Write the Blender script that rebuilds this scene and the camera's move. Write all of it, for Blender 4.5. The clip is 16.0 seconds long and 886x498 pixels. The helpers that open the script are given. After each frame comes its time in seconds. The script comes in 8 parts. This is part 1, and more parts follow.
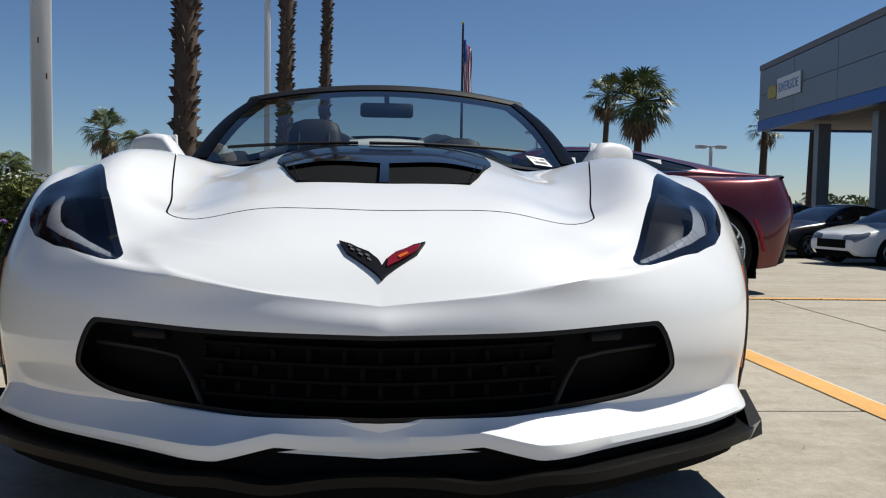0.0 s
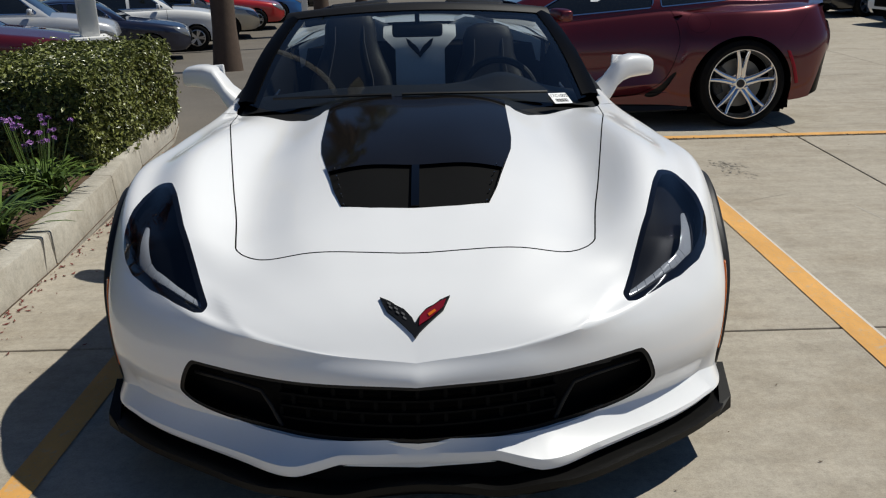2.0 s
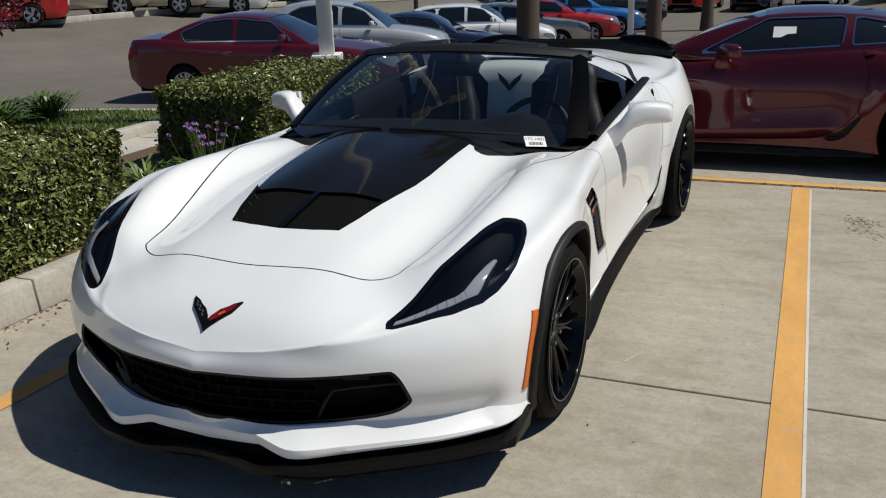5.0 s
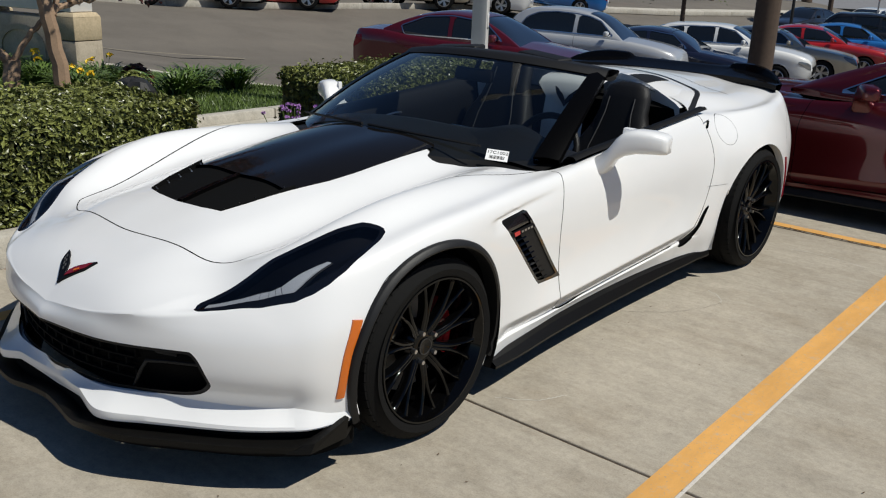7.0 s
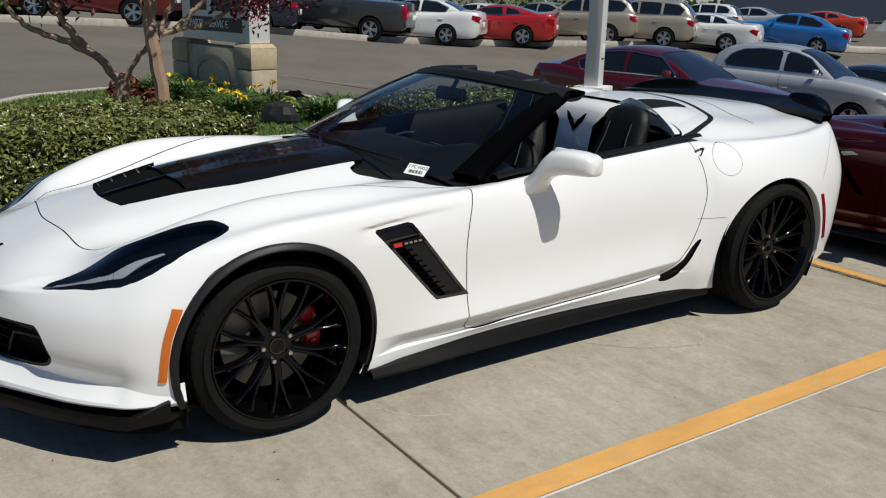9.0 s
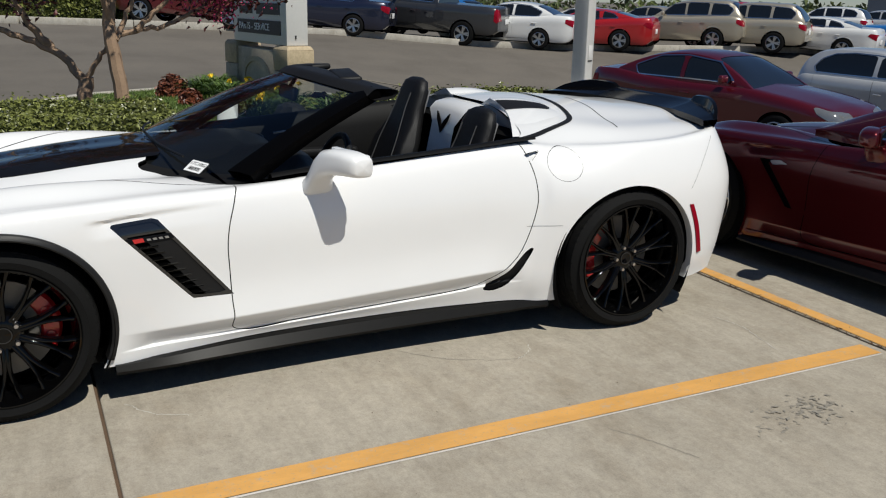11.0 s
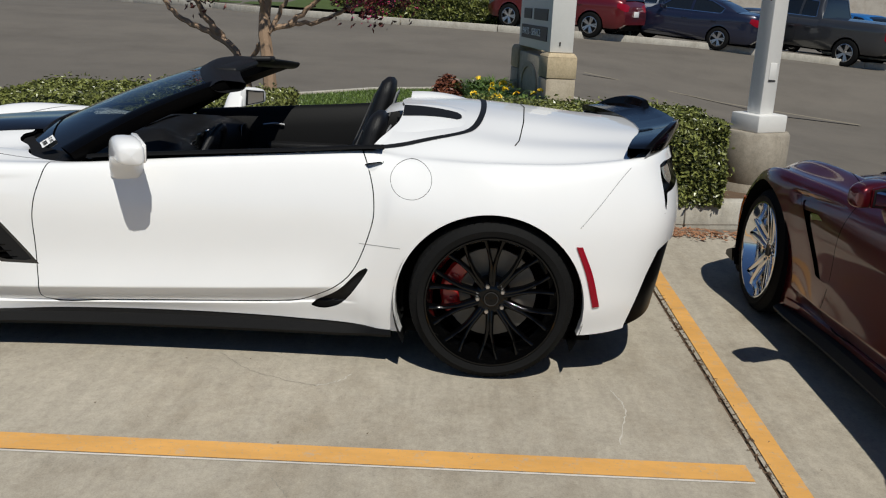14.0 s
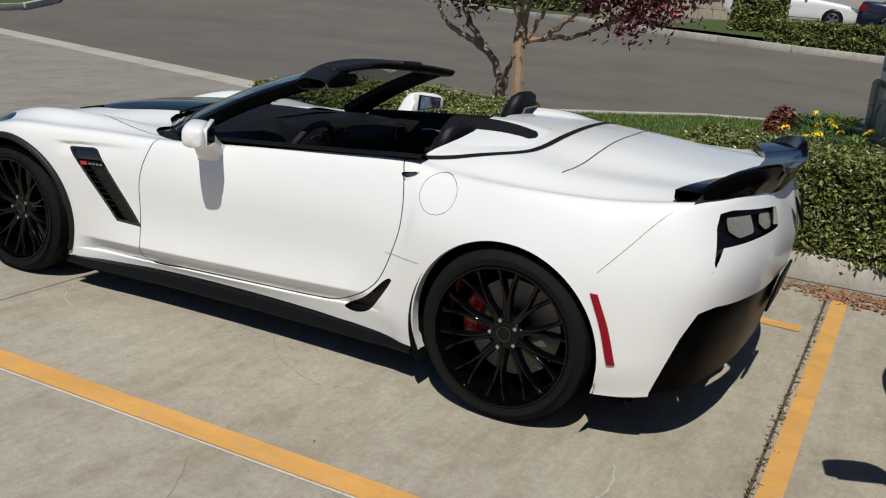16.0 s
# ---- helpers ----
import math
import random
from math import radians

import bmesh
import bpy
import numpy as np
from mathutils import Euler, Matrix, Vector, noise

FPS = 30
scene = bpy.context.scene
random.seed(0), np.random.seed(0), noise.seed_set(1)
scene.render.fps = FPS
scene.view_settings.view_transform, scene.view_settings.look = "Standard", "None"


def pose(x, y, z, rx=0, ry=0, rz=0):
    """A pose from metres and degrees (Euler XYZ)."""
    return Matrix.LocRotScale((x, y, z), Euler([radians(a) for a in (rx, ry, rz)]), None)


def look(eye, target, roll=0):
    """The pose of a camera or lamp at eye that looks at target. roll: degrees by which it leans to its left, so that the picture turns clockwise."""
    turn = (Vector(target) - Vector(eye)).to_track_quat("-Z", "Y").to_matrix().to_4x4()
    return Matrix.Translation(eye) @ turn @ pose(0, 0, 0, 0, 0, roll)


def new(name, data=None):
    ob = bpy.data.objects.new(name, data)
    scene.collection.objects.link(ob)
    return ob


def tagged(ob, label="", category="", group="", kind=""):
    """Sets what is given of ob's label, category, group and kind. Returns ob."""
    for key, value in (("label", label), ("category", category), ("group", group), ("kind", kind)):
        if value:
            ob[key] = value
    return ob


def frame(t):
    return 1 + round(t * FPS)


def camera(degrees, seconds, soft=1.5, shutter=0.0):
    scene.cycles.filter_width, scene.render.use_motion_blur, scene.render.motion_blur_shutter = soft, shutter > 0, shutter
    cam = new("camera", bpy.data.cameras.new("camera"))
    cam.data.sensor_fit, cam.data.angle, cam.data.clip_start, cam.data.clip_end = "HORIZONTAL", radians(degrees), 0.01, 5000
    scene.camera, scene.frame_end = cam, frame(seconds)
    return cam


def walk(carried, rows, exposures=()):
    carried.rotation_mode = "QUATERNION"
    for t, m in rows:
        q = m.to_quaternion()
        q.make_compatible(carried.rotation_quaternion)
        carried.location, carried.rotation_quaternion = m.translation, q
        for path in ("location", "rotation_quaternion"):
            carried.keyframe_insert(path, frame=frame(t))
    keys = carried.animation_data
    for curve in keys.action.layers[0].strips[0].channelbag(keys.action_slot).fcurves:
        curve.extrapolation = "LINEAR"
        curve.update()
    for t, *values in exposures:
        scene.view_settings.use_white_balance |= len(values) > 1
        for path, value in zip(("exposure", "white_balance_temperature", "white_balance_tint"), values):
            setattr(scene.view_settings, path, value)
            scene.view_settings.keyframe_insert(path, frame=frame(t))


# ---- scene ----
cam = camera(52.5, 16.0, soft=1.15)
PATH = [
    (0, (0.011, -2.623, 0.706), (0.134, -0.63, 0.589), 0.9),
    (0.5, (0.006, -2.606, 0.751), (0.111, -0.621, 0.527), 0.5),
    (1, (0.037, -2.59, 1.006), (0.116, -0.638, 0.575), -0.2),
    (1.5, (0.043, -2.688, 1.298), (0.118, -0.776, 0.716), -0.5),
    (2, (0.057, -2.88, 1.49), (0.073, -0.994, 0.826), -1.4),
    (2.5, (0.272, -3.09, 1.554), (0.105, -1.231, 0.835), -3.4),
    (3, (0.539, -3.208, 1.628), (0.244, -1.371, 0.892), -3.8),
    (3.5, (0.775, -3.152, 1.654), (0.421, -1.311, 0.958), -2.8),
    (3.7, (0.876, -3.129, 1.666), (0.487, -1.287, 0.99), -2.7),
    (5.8, (2.222, -2.669, 1.6), (1.25, -1.034, 0.982), 0.5),
    (6, (2.334, -2.596, 1.605), (1.317, -0.995, 0.974), 1.3),
    (6.5, (2.577, -2.405, 1.579), (1.45, -0.879, 0.945), 1.8),
    (7, (2.761, -2.146, 1.591), (1.533, -0.689, 0.983), 2.1),
    (7.5, (3.016, -1.894, 1.571), (1.673, -0.532, 0.987), 2.0),
    (8, (3.264, -1.667, 1.564), (1.818, -0.414, 0.98), 2.0),
    (8.5, (3.426, -1.413, 1.556), (1.897, -0.259, 0.98), 1.5),
    (9, (3.67, -1.186, 1.538), (2.076, -0.107, 0.995), 1.5),
    (9.5, (3.969, -0.96, 1.543), (2.349, 0.078, 1.0), 2.2),
    (10, (4.093, -0.629, 1.517), (2.462, 0.391, 0.971), 1.9),
    (10.2, (4.13, -0.488, 1.53), (2.487, 0.515, 0.989), 1.8),
    (12.3, (4.496, 1.178, 1.524), (2.624, 1.619, 0.974), 1.1),
    (12.5, (4.513, 1.34, 1.514), (2.632, 1.74, 0.965), 1.4),
    (13, (4.485, 1.734, 1.489), (2.593, 2.047, 0.924), 1.8),
    (13.5, (4.421, 2.135, 1.514), (2.503, 2.306, 0.971), 1.6),
    (14, (4.402, 2.567, 1.529), (2.477, 2.532, 0.985), 2.6),
    (14.5, (4.311, 2.913, 1.519), (2.405, 2.713, 0.948), 3.6),
    (15, (4.138, 3.228, 1.545), (2.268, 2.798, 0.978), 4.1),
    (15.5, (3.985, 3.574, 1.555), (2.191, 2.889, 0.998), 4.5),
    (16, (3.841, 3.909, 1.565), (2.127, 3.042, 1.009), 4.7),
]
walk(cam, [(t, look(eye, target, roll)) for t, eye, target, roll in PATH],
     [(0, 0.10), (0.5, 0.06), (1.0, -0.04), (1.5, -0.16), (2.0, -0.30), (3.5, -0.29), (6.0, -0.33), (7.5, -0.30), (10.0, -0.32), (13.0, -0.36), (14.0, -0.36), (15.0, -0.40), (16.0, -0.38)])

# ---- light ----
SUN_DIR = Vector((0.635, 0.18, 1.0)).normalized()
world = bpy.data.worlds.new("sky")
scene.world = world
world.use_nodes = True
sky_nodes = world.node_tree.nodes
sky_tex = sky_nodes.new("ShaderNodeTexSky")
sky_tex.sky_type = "NISHITA"
sky_tex.sun_disc = False
sky_tex.sun_elevation = math.asin(SUN_DIR.z)
sky_tex.sun_rotation = math.atan2(SUN_DIR.x, SUN_DIR.y)
sky_tex.dust_density, sky_tex.ozone_density, sky_tex.air_density = 0.0, 8.0, 1.0
sky_tex.altitude = 1500
sky_nodes["Background"].inputs["Strength"].default_value = 0.068
world.node_tree.links.new(sky_tex.outputs[0], sky_nodes["Background"].inputs["Color"])
sun_data = bpy.data.lights.new("sun", "SUN")
sun_data.energy, sun_data.angle, sun_data.color = 5.0, radians(0.55), (0.975, 0.952, 0.872)
sun = new("sun", sun_data)
sun.matrix_world = look(SUN_DIR * 60, (0, 0, 0))
scene.view_settings.exposure = -0.35

# ---- materials ----
def nodes_of(name):
    m = bpy.data.materials.new(name)
    m.use_nodes = True
    nt = m.node_tree
    return m, nt, nt.nodes["Principled BSDF"]


def coords(nt, scale=1.0, kind="Object"):
    tc = nt.nodes.new("ShaderNodeTexCoord")
    mp = nt.nodes.new("ShaderNodeMapping")
    mp.inputs["Scale"].default_value = scale if isinstance(scale, tuple) else (scale, scale, scale)
    nt.links.new(tc.outputs[kind], mp.inputs["Vector"])
    return mp.outputs["Vector"]


def noise_tex(nt, vec, scale, detail=4, rough=0.55):
    n = nt.nodes.new("ShaderNodeTexNoise")
    n.inputs["Scale"].default_value, n.inputs["Detail"].default_value, n.inputs["Roughness"].default_value = scale, detail, rough
    nt.links.new(vec, n.inputs["Vector"])
    return n.outputs["Fac"]


def ramp(nt, fac, *stops):
    r = nt.nodes.new("ShaderNodeValToRGB")
    el = r.color_ramp.elements
    while len(el) < len(stops):
        el.new(0.5)
    for e, (p, c) in zip(el, stops):
        e.position, e.color = p, (*c, 1.0)
    nt.links.new(fac, r.inputs["Fac"])
    return r.outputs["Color"]


def mix(nt, fac, a, b, mode="MIX"):
    m = nt.nodes.new("ShaderNodeMix")
    m.data_type, m.blend_type = "RGBA", mode
    for sock, v in ((m.inputs[0], fac), (m.inputs[6], a), (m.inputs[7], b)):
        if isinstance(v, (int, float)):
            sock.default_value = v
        elif isinstance(v, tuple):
            sock.default_value = (*v, 1.0)
        else:
            nt.links.new(v, sock)
    return m.outputs[2]


def bump(nt, bsdf, fac, strength, dist=0.01):
    b = nt.nodes.new("ShaderNodeBump")
    b.inputs["Strength"].default_value, b.inputs["Distance"].default_value = strength, dist
    nt.links.new(fac, b.inputs["Height"])
    nt.links.new(b.outputs["Normal"], bsdf.inputs["Normal"])


def shade(c, k):
    return tuple(min(1.0, v * k) for v in c)


def plain(name, col, rough=0.5, metal=0.0, var=0.12, scale=8.0, relief=0.0, coat=0.0, spec=0.5, fine=6.0):
    """A surface of one stuff with variation at two scales."""
    m, nt, b = nodes_of(name)
    vec = coords(nt)
    big = noise_tex(nt, vec, scale, 3)
    small = noise_tex(nt, vec, scale * fine, 5, 0.65)
    base = mix(nt, big, shade(col, 1 - var), shade(col, 1 + var))
    base = mix(nt, 0.35, base, ramp(nt, small, (0.3, shade(col, 1 - var)), (0.7, shade(col, 1 + var))))
    nt.links.new(base, b.inputs["Base Color"])
    b.inputs["Roughness"].default_value, b.inputs["Metallic"].default_value = rough, metal
    b.inputs["Specular IOR Level"].default_value = spec
    if coat:
        b.inputs["Coat Weight"].default_value, b.inputs["Coat Roughness"].default_value = coat, 0.03
    if relief:
        bump(nt, b, small, relief, 0.004)
    return m


def car_paint(name, col, rough=0.35, flake=0.0, metal=0.0, coat=1.0):
    m, nt, b = nodes_of(name)
    vec = coords(nt)
    dust = noise_tex(nt, vec, 3.0, 4)
    base = mix(nt, dust, shade(col, 0.97), shade(col, 1.03))
    nt.links.new(base, b.inputs["Base Color"])
    b.inputs["Roughness"].default_value, b.inputs["Metallic"].default_value = rough, metal
    b.inputs["Coat Weight"].default_value, b.inputs["Coat Roughness"].default_value = coat, 0.035
    if flake:
        f = noise_tex(nt, vec, 900.0, 1)
        bump(nt, b, f, flake, 0.0004)
    return m


def concrete(name, light, dark):
    """Weathered concrete: clouds, trowel streaks, smudges, pits and pale scuffs."""
    m, nt, b = nodes_of(name)
    vec = coords(nt)
    big = noise_tex(nt, vec, 0.55, 5, 0.6)
    mid = noise_tex(nt, vec, 4.0, 8, 0.72)
    grit = noise_tex(nt, vec, 150.0, 5, 0.75)
    streak = noise_tex(nt, coords(nt, (0.5, 7.0, 1.0)), 1.6, 6, 0.65)
    c = ramp(nt, big, (0.34, shade(dark, 0.96)), (0.62, light))
    c = mix(nt, 0.5, c, ramp(nt, mid, (0.30, shade(dark, 0.72)), (0.5, light), (0.72, shade(light, 1.16))))
    c = mix(nt, 0.30, c, ramp(nt, streak, (0.35, shade(dark, 0.72)), (0.6, shade(light, 1.04))))
    smudge = ramp(nt, noise_tex(nt, coords(nt, (1.0, 1.7, 1.0)), 0.9, 9, 0.78), (0.47, (1.03, 1.03, 1.02)), (0.66, (0.72, 0.675, 0.61)))
    c = mix(nt, 1.0, c, smudge, "MULTIPLY")
    for sc, lo, hi in ((13.0, 0.80, 1.14), (42.0, 0.76, 1.18)):
        blot = noise_tex(nt, vec, sc, 5, 0.7)
        c = mix(nt, 0.75, c, ramp(nt, blot, (0.32, (lo, lo, lo)), (0.5, (1, 1, 1)), (0.70, (hi, hi, hi))), "MULTIPLY")
    pits = ramp(nt, noise_tex(nt, vec, 38.0, 3, 0.5), (0.70, (1, 1, 1)), (0.76, (0.55, 0.52, 0.48)))
    c = mix(nt, 0.8, c, pits, "MULTIPLY")
    scuff = ramp(nt, noise_tex(nt, coords(nt, (9.0, 1.2, 1.0)), 1.1, 7, 0.7), (0.66, (0, 0, 0)), (0.74, (0.35, 0.35, 0.35)))
    c = mix(nt, scuff, c, shade(light, 1.3))
    c = mix(nt, 0.26, c, ramp(nt, grit, (0.32, shade(dark, 0.5)), (0.5, light), (0.68, shade(light, 1.35))))
    nt.links.new(c, b.inputs["Base Color"])
    b.inputs["Roughness"].default_value = 0.82
    bump(nt, b, grit, 0.45, 0.003)
    return m


def asphalt(name, col):
    m, nt, b = nodes_of(name)
    vec = coords(nt)
    big = noise_tex(nt, vec, 0.12, 5, 0.6)
    lane = noise_tex(nt, coords(nt, (1.0, 0.06, 1.0)), 0.5, 3)
    grit = noise_tex(nt, vec, 60.0, 4, 0.75)
    c = mix(nt, big, shade(col, 0.8), shade(col, 1.22))
    c = mix(nt, 0.35, c, ramp(nt, lane, (0.35, shade(col, 0.75)), (0.65, shade(col, 1.25))))
    patch = noise_tex(nt, vec, 0.7, 8, 0.7)
    c = mix(nt, 1.0, c, ramp(nt, patch, (0.34, (0.78, 0.77, 0.76)), (0.52, (1, 1, 1)), (0.70, (1.16, 1.15, 1.13))), "MULTIPLY")
    c = mix(nt, 0.35, c, ramp(nt, grit, (0.35, shade(col, 0.5)), (0.65, shade(col, 1.5))))
    nt.links.new(c, b.inputs["Base Color"])
    b.inputs["Roughness"].default_value = 0.85
    bump(nt, b, grit, 0.4, 0.004)
    return m


def line_paint(name, col, under):
    """Road paint, worn through to the concrete in places."""
    m, nt, b = nodes_of(name)
    vec = coords(nt)
    wear = noise_tex(nt, vec, 14.0, 8, 0.8)
    tone = noise_tex(nt, vec, 2.0, 4)
    c = mix(nt, tone, shade(col, 0.88), shade(col, 1.1))
    fade_ = noise_tex(nt, coords(nt, (1.0, 0.35, 1.0)), 6.0, 7, 0.7)
    c = mix(nt, 0.55, c, ramp(nt, fade_, (0.30, shade(col, 0.74)), (0.52, col), (0.72, shade(col, 1.28))))
    specks_ = noise_tex(nt, vec, 90.0, 3, 0.6)
    c = mix(nt, ramp(nt, specks_, (0.60, (0, 0, 0)), (0.72, (0.55, 0.55, 0.55))), c, shade(under, 0.75))
    c = mix(nt, ramp(nt, wear, (0.55, (0, 0, 0)), (0.70, (0.9, 0.9, 0.9))), c, under)
    nt.links.new(c, b.inputs["Base Color"])
    b.inputs["Roughness"].default_value = 0.75
    bump(nt, b, wear, 0.2, 0.003)
    return m


def leaf_mat(name, dark, light, rough=0.45, trans=0.15):
    """Leaves: each one its own tone."""
    m, nt, b = nodes_of(name)
    g = nt.nodes.new("ShaderNodeNewGeometry")
    c = ramp(nt, g.outputs["Random Per Island"], (0.0, dark), (0.6, light), (1.0, shade(light, 1.35)))
    nt.links.new(c, b.inputs["Base Color"])
    b.inputs["Roughness"].default_value = rough
    b.inputs["Transmission Weight"].default_value = 0.0
    b.inputs["Subsurface Weight"].default_value = 0.0
    return m


def glass(name, tint=(0.9, 0.95, 0.95), rough=0.0, alpha_dark=0.0):
    """Thin glazing: clear through, mirror-like on its face."""
    m, nt, b = nodes_of(name)
    out = nt.nodes["Material Output"]
    tr = nt.nodes.new("ShaderNodeBsdfTransparent")
    tr.inputs[0].default_value = (*tint, 1)
    gl = nt.nodes.new("ShaderNodeBsdfGlossy")
    gl.inputs["Roughness"].default_value = rough
    lw = nt.nodes.new("ShaderNodeLayerWeight")
    lw.inputs["Blend"].default_value = 0.5
    pw = nt.nodes.new("ShaderNodeMath")
    pw.operation = "POWER"
    nt.links.new(lw.outputs["Facing"], pw.inputs[0])
    pw.inputs[1].default_value = 4.5
    fr = nt.nodes.new("ShaderNodeMath")
    fr.operation = "MULTIPLY_ADD"
    nt.links.new(pw.outputs[0], fr.inputs[0])
    fr.inputs[1].default_value, fr.inputs[2].default_value = 0.9, 0.06
    mx = nt.nodes.new("ShaderNodeMixShader")
    nt.links.new(fr.outputs[0], mx.inputs[0])
    nt.links.new(tr.outputs[0], mx.inputs[1])
    nt.links.new(gl.outputs[0], mx.inputs[2])
    nt.links.new(mx.outputs[0], out.inputs["Surface"])
    return m


def carbon(name):
    m, nt, b = nodes_of(name)
    vec = coords(nt, (420, 420, 420))
    ch = nt.nodes.new("ShaderNodeTexChecker")
    ch.inputs["Scale"].default_value = 1.0
    nt.links.new(vec, ch.inputs["Vector"])
    c = mix(nt, ch.outputs["Fac"], (0.002, 0.002, 0.002), (0.008, 0.0075, 0.007))
    nt.links.new(c, b.inputs["Base Color"])
    b.inputs["Roughness"].default_value = 0.42
    b.inputs["Specular IOR Level"].default_value = 0.16
    return m


WHITE = car_paint("white_paint", (0.835, 0.835, 0.83), 0.4, coat=0.8)
RED = car_paint("dark_red_paint", (0.092, 0.0018, 0.0055), 0.32, 0.02, 0.60)
GLOSS_BLACK = plain("gloss_black", (0.010, 0.010, 0.011), 0.12, coat=1.0, var=0.1)
INSERT_BLACK = plain("bonnet_black", (0.007, 0.0063, 0.006), 0.07, spec=0.20, var=0.1)
CARBON = carbon("carbon_fibre")
SATIN_BLACK = plain("satin_black", (0.008, 0.008, 0.0085), 0.55, relief=0.15, scale=20, spec=0.3)
MATT_BLACK = plain("matt_black", (0.004, 0.004, 0.004), 0.85, spec=0.1)
RIM_BLACK = plain("rim_black", (0.0015, 0.0015, 0.0016), 0.06, spec=0.30, var=0.1)
SPOILER_BLACK = plain("spoiler_black", (0.003, 0.003, 0.0035), 0.10, spec=0.15, var=0.1)
DIFFUSER_BLACK = plain("diffuser_black", (0.002, 0.002, 0.0023), 0.30, spec=0.03, var=0.1)
ARCH_BLACK = plain("arch_black", (0.010, 0.010, 0.0105), 0.5, relief=0.15, scale=30, spec=0.35)
EMBLEM_RED = plain("emblem_red", (0.20, 0.006, 0.012), 0.2, coat=0.8)
GREY_TRIM = plain("grey_trim", (0.020, 0.0195, 0.019), 0.5, relief=0.2, scale=30)
RUBBER = plain("rubber", (0.0068, 0.0068, 0.0068), 0.75, relief=0.4, scale=40, var=0.25, spec=0.15)
LINING = plain("black_lining", (0.0035, 0.0035, 0.0037), 0.6, relief=0.2, scale=40, spec=0.2)
LEATHER = plain("black_leather", (0.0055, 0.0055, 0.006), 0.5, relief=0.35, scale=60, spec=0.35)
PANEL_GREY = plain("grey_plastic", (0.20, 0.20, 0.205), 0.5, var=0.1)
STITCH = plain("grey_stitch", (0.07, 0.07, 0.072), 0.7)
CHROME = plain("chrome", (0.75, 0.75, 0.76), 0.08, 1.0, var=0.03)
SILVER = plain("silver_metal", (0.55, 0.55, 0.56), 0.3, 1.0, var=0.06)
DISC = plain("brake_disc", (0.20, 0.19, 0.17), 0.42, 0.6, relief=0.2, scale=40)
CALIPER = plain("red_caliper", (0.55, 0.012, 0.014), 0.3, coat=0.8)
AMBER = plain("amber_lens", (0.62, 0.135, 0.004), 0.2, coat=0.8)
RED_LENS = plain("red_lens", (0.26, 0.004, 0.016), 0.22, spec=0.25)
LIGHT_STRIP = plain("clear_light_guide", (0.72, 0.75, 0.78), 0.15, coat=0.8, var=0.05)
TAIL_CELL = plain("tail_lamp_cell", (0.40, 0.36, 0.28), 0.25, 0.5, coat=0.3, var=0.6, scale=22)
LAMP_BODY = plain("lamp_housing", (0.0035, 0.004, 0.006), 0.45, spec=0.15)
GLASS = glass("window_glass", (0.56, 0.61, 0.60))
CLEAR = glass("clear_lens", (0.40, 0.42, 0.47))
MIRROR = plain("mirror_glass", (0.85, 0.86, 0.88), 0.01, 1.0, var=0.0)
PAPER = plain("white_label", (0.85, 0.85, 0.84), 0.6, var=0.03)
INK = plain("black_ink", (0.02, 0.02, 0.02), 0.6)
CONCRETE = concrete("lot_concrete", (0.422, 0.377, 0.306), (0.335, 0.294, 0.232))
APRON = concrete("apron_concrete", (0.300, 0.276, 0.240), (0.235, 0.215, 0.182))
KERB = concrete("kerb_concrete", (0.50, 0.47, 0.41), (0.40, 0.37, 0.31))
GROUND = asphalt("far_ground", (0.140, 0.123, 0.101))
ORANGE = line_paint("orange_line", (0.68, 0.355, 0.095), (0.42, 0.38, 0.32))
WHITE_LINE = line_paint("white_line", (0.62, 0.58, 0.52), (0.42, 0.38, 0.32))
SOIL = plain("soil_and_bark", (0.12, 0.075, 0.045), 0.95, var=0.4, scale=25, relief=1.0)
BARK_CHIP = leaf_mat("bark_chip", (0.14, 0.062, 0.032), (0.30, 0.145, 0.075), 0.9)
LEAF = leaf_mat("hedge_leaf", (0.028, 0.036, 0.010), (0.188, 0.206, 0.056), 0.34)
GRASS = leaf_mat("grass_blade", (0.045, 0.075, 0.014), (0.12, 0.18, 0.035))
BARK = plain("smooth_bark", (0.33, 0.22, 0.14), 0.8, var=0.35, scale=9, relief=0.5)
PALM_BARK = plain("palm_bark", (0.085, 0.058, 0.042), 0.9, var=0.4, scale=12, relief=1.0)
STONE_CAP = concrete("stained_stone", (0.55, 0.45, 0.30), (0.42, 0.31, 0.18))
STONE = concrete("cut_stone", (0.50, 0.43, 0.33), (0.40, 0.33, 0.24))
WHITE_METAL = plain("white_painted_metal", (0.72, 0.71, 0.68), 0.5, var=0.06, scale=5)
TURF = plain("turf", (0.055, 0.085, 0.018), 0.95, var=0.35, scale=2.5, relief=0.8, fine=20)
YELLOW_LINE = line_paint("faded_yellow_line", (0.25, 0.215, 0.155), (0.140, 0.123, 0.101))
PETAL_DRY = plain("dry_petal", (0.16, 0.035, 0.028), 0.9, var=0.4, scale=30)
PETAL = leaf_mat("pink_blossom", (0.42, 0.02, 0.09), (0.62, 0.06, 0.19), 0.6)
RED_LEAF = leaf_mat("dark_red_leaf", (0.035, 0.012, 0.010), (0.10, 0.025, 0.018))
VIOLET = leaf_mat("violet_flower", (0.20, 0.07, 0.26), (0.36, 0.18, 0.44), 0.6)
YELLOW_PETAL = leaf_mat("yellow_flower", (0.75, 0.42, 0.02), (0.85, 0.58, 0.03), 0.6)
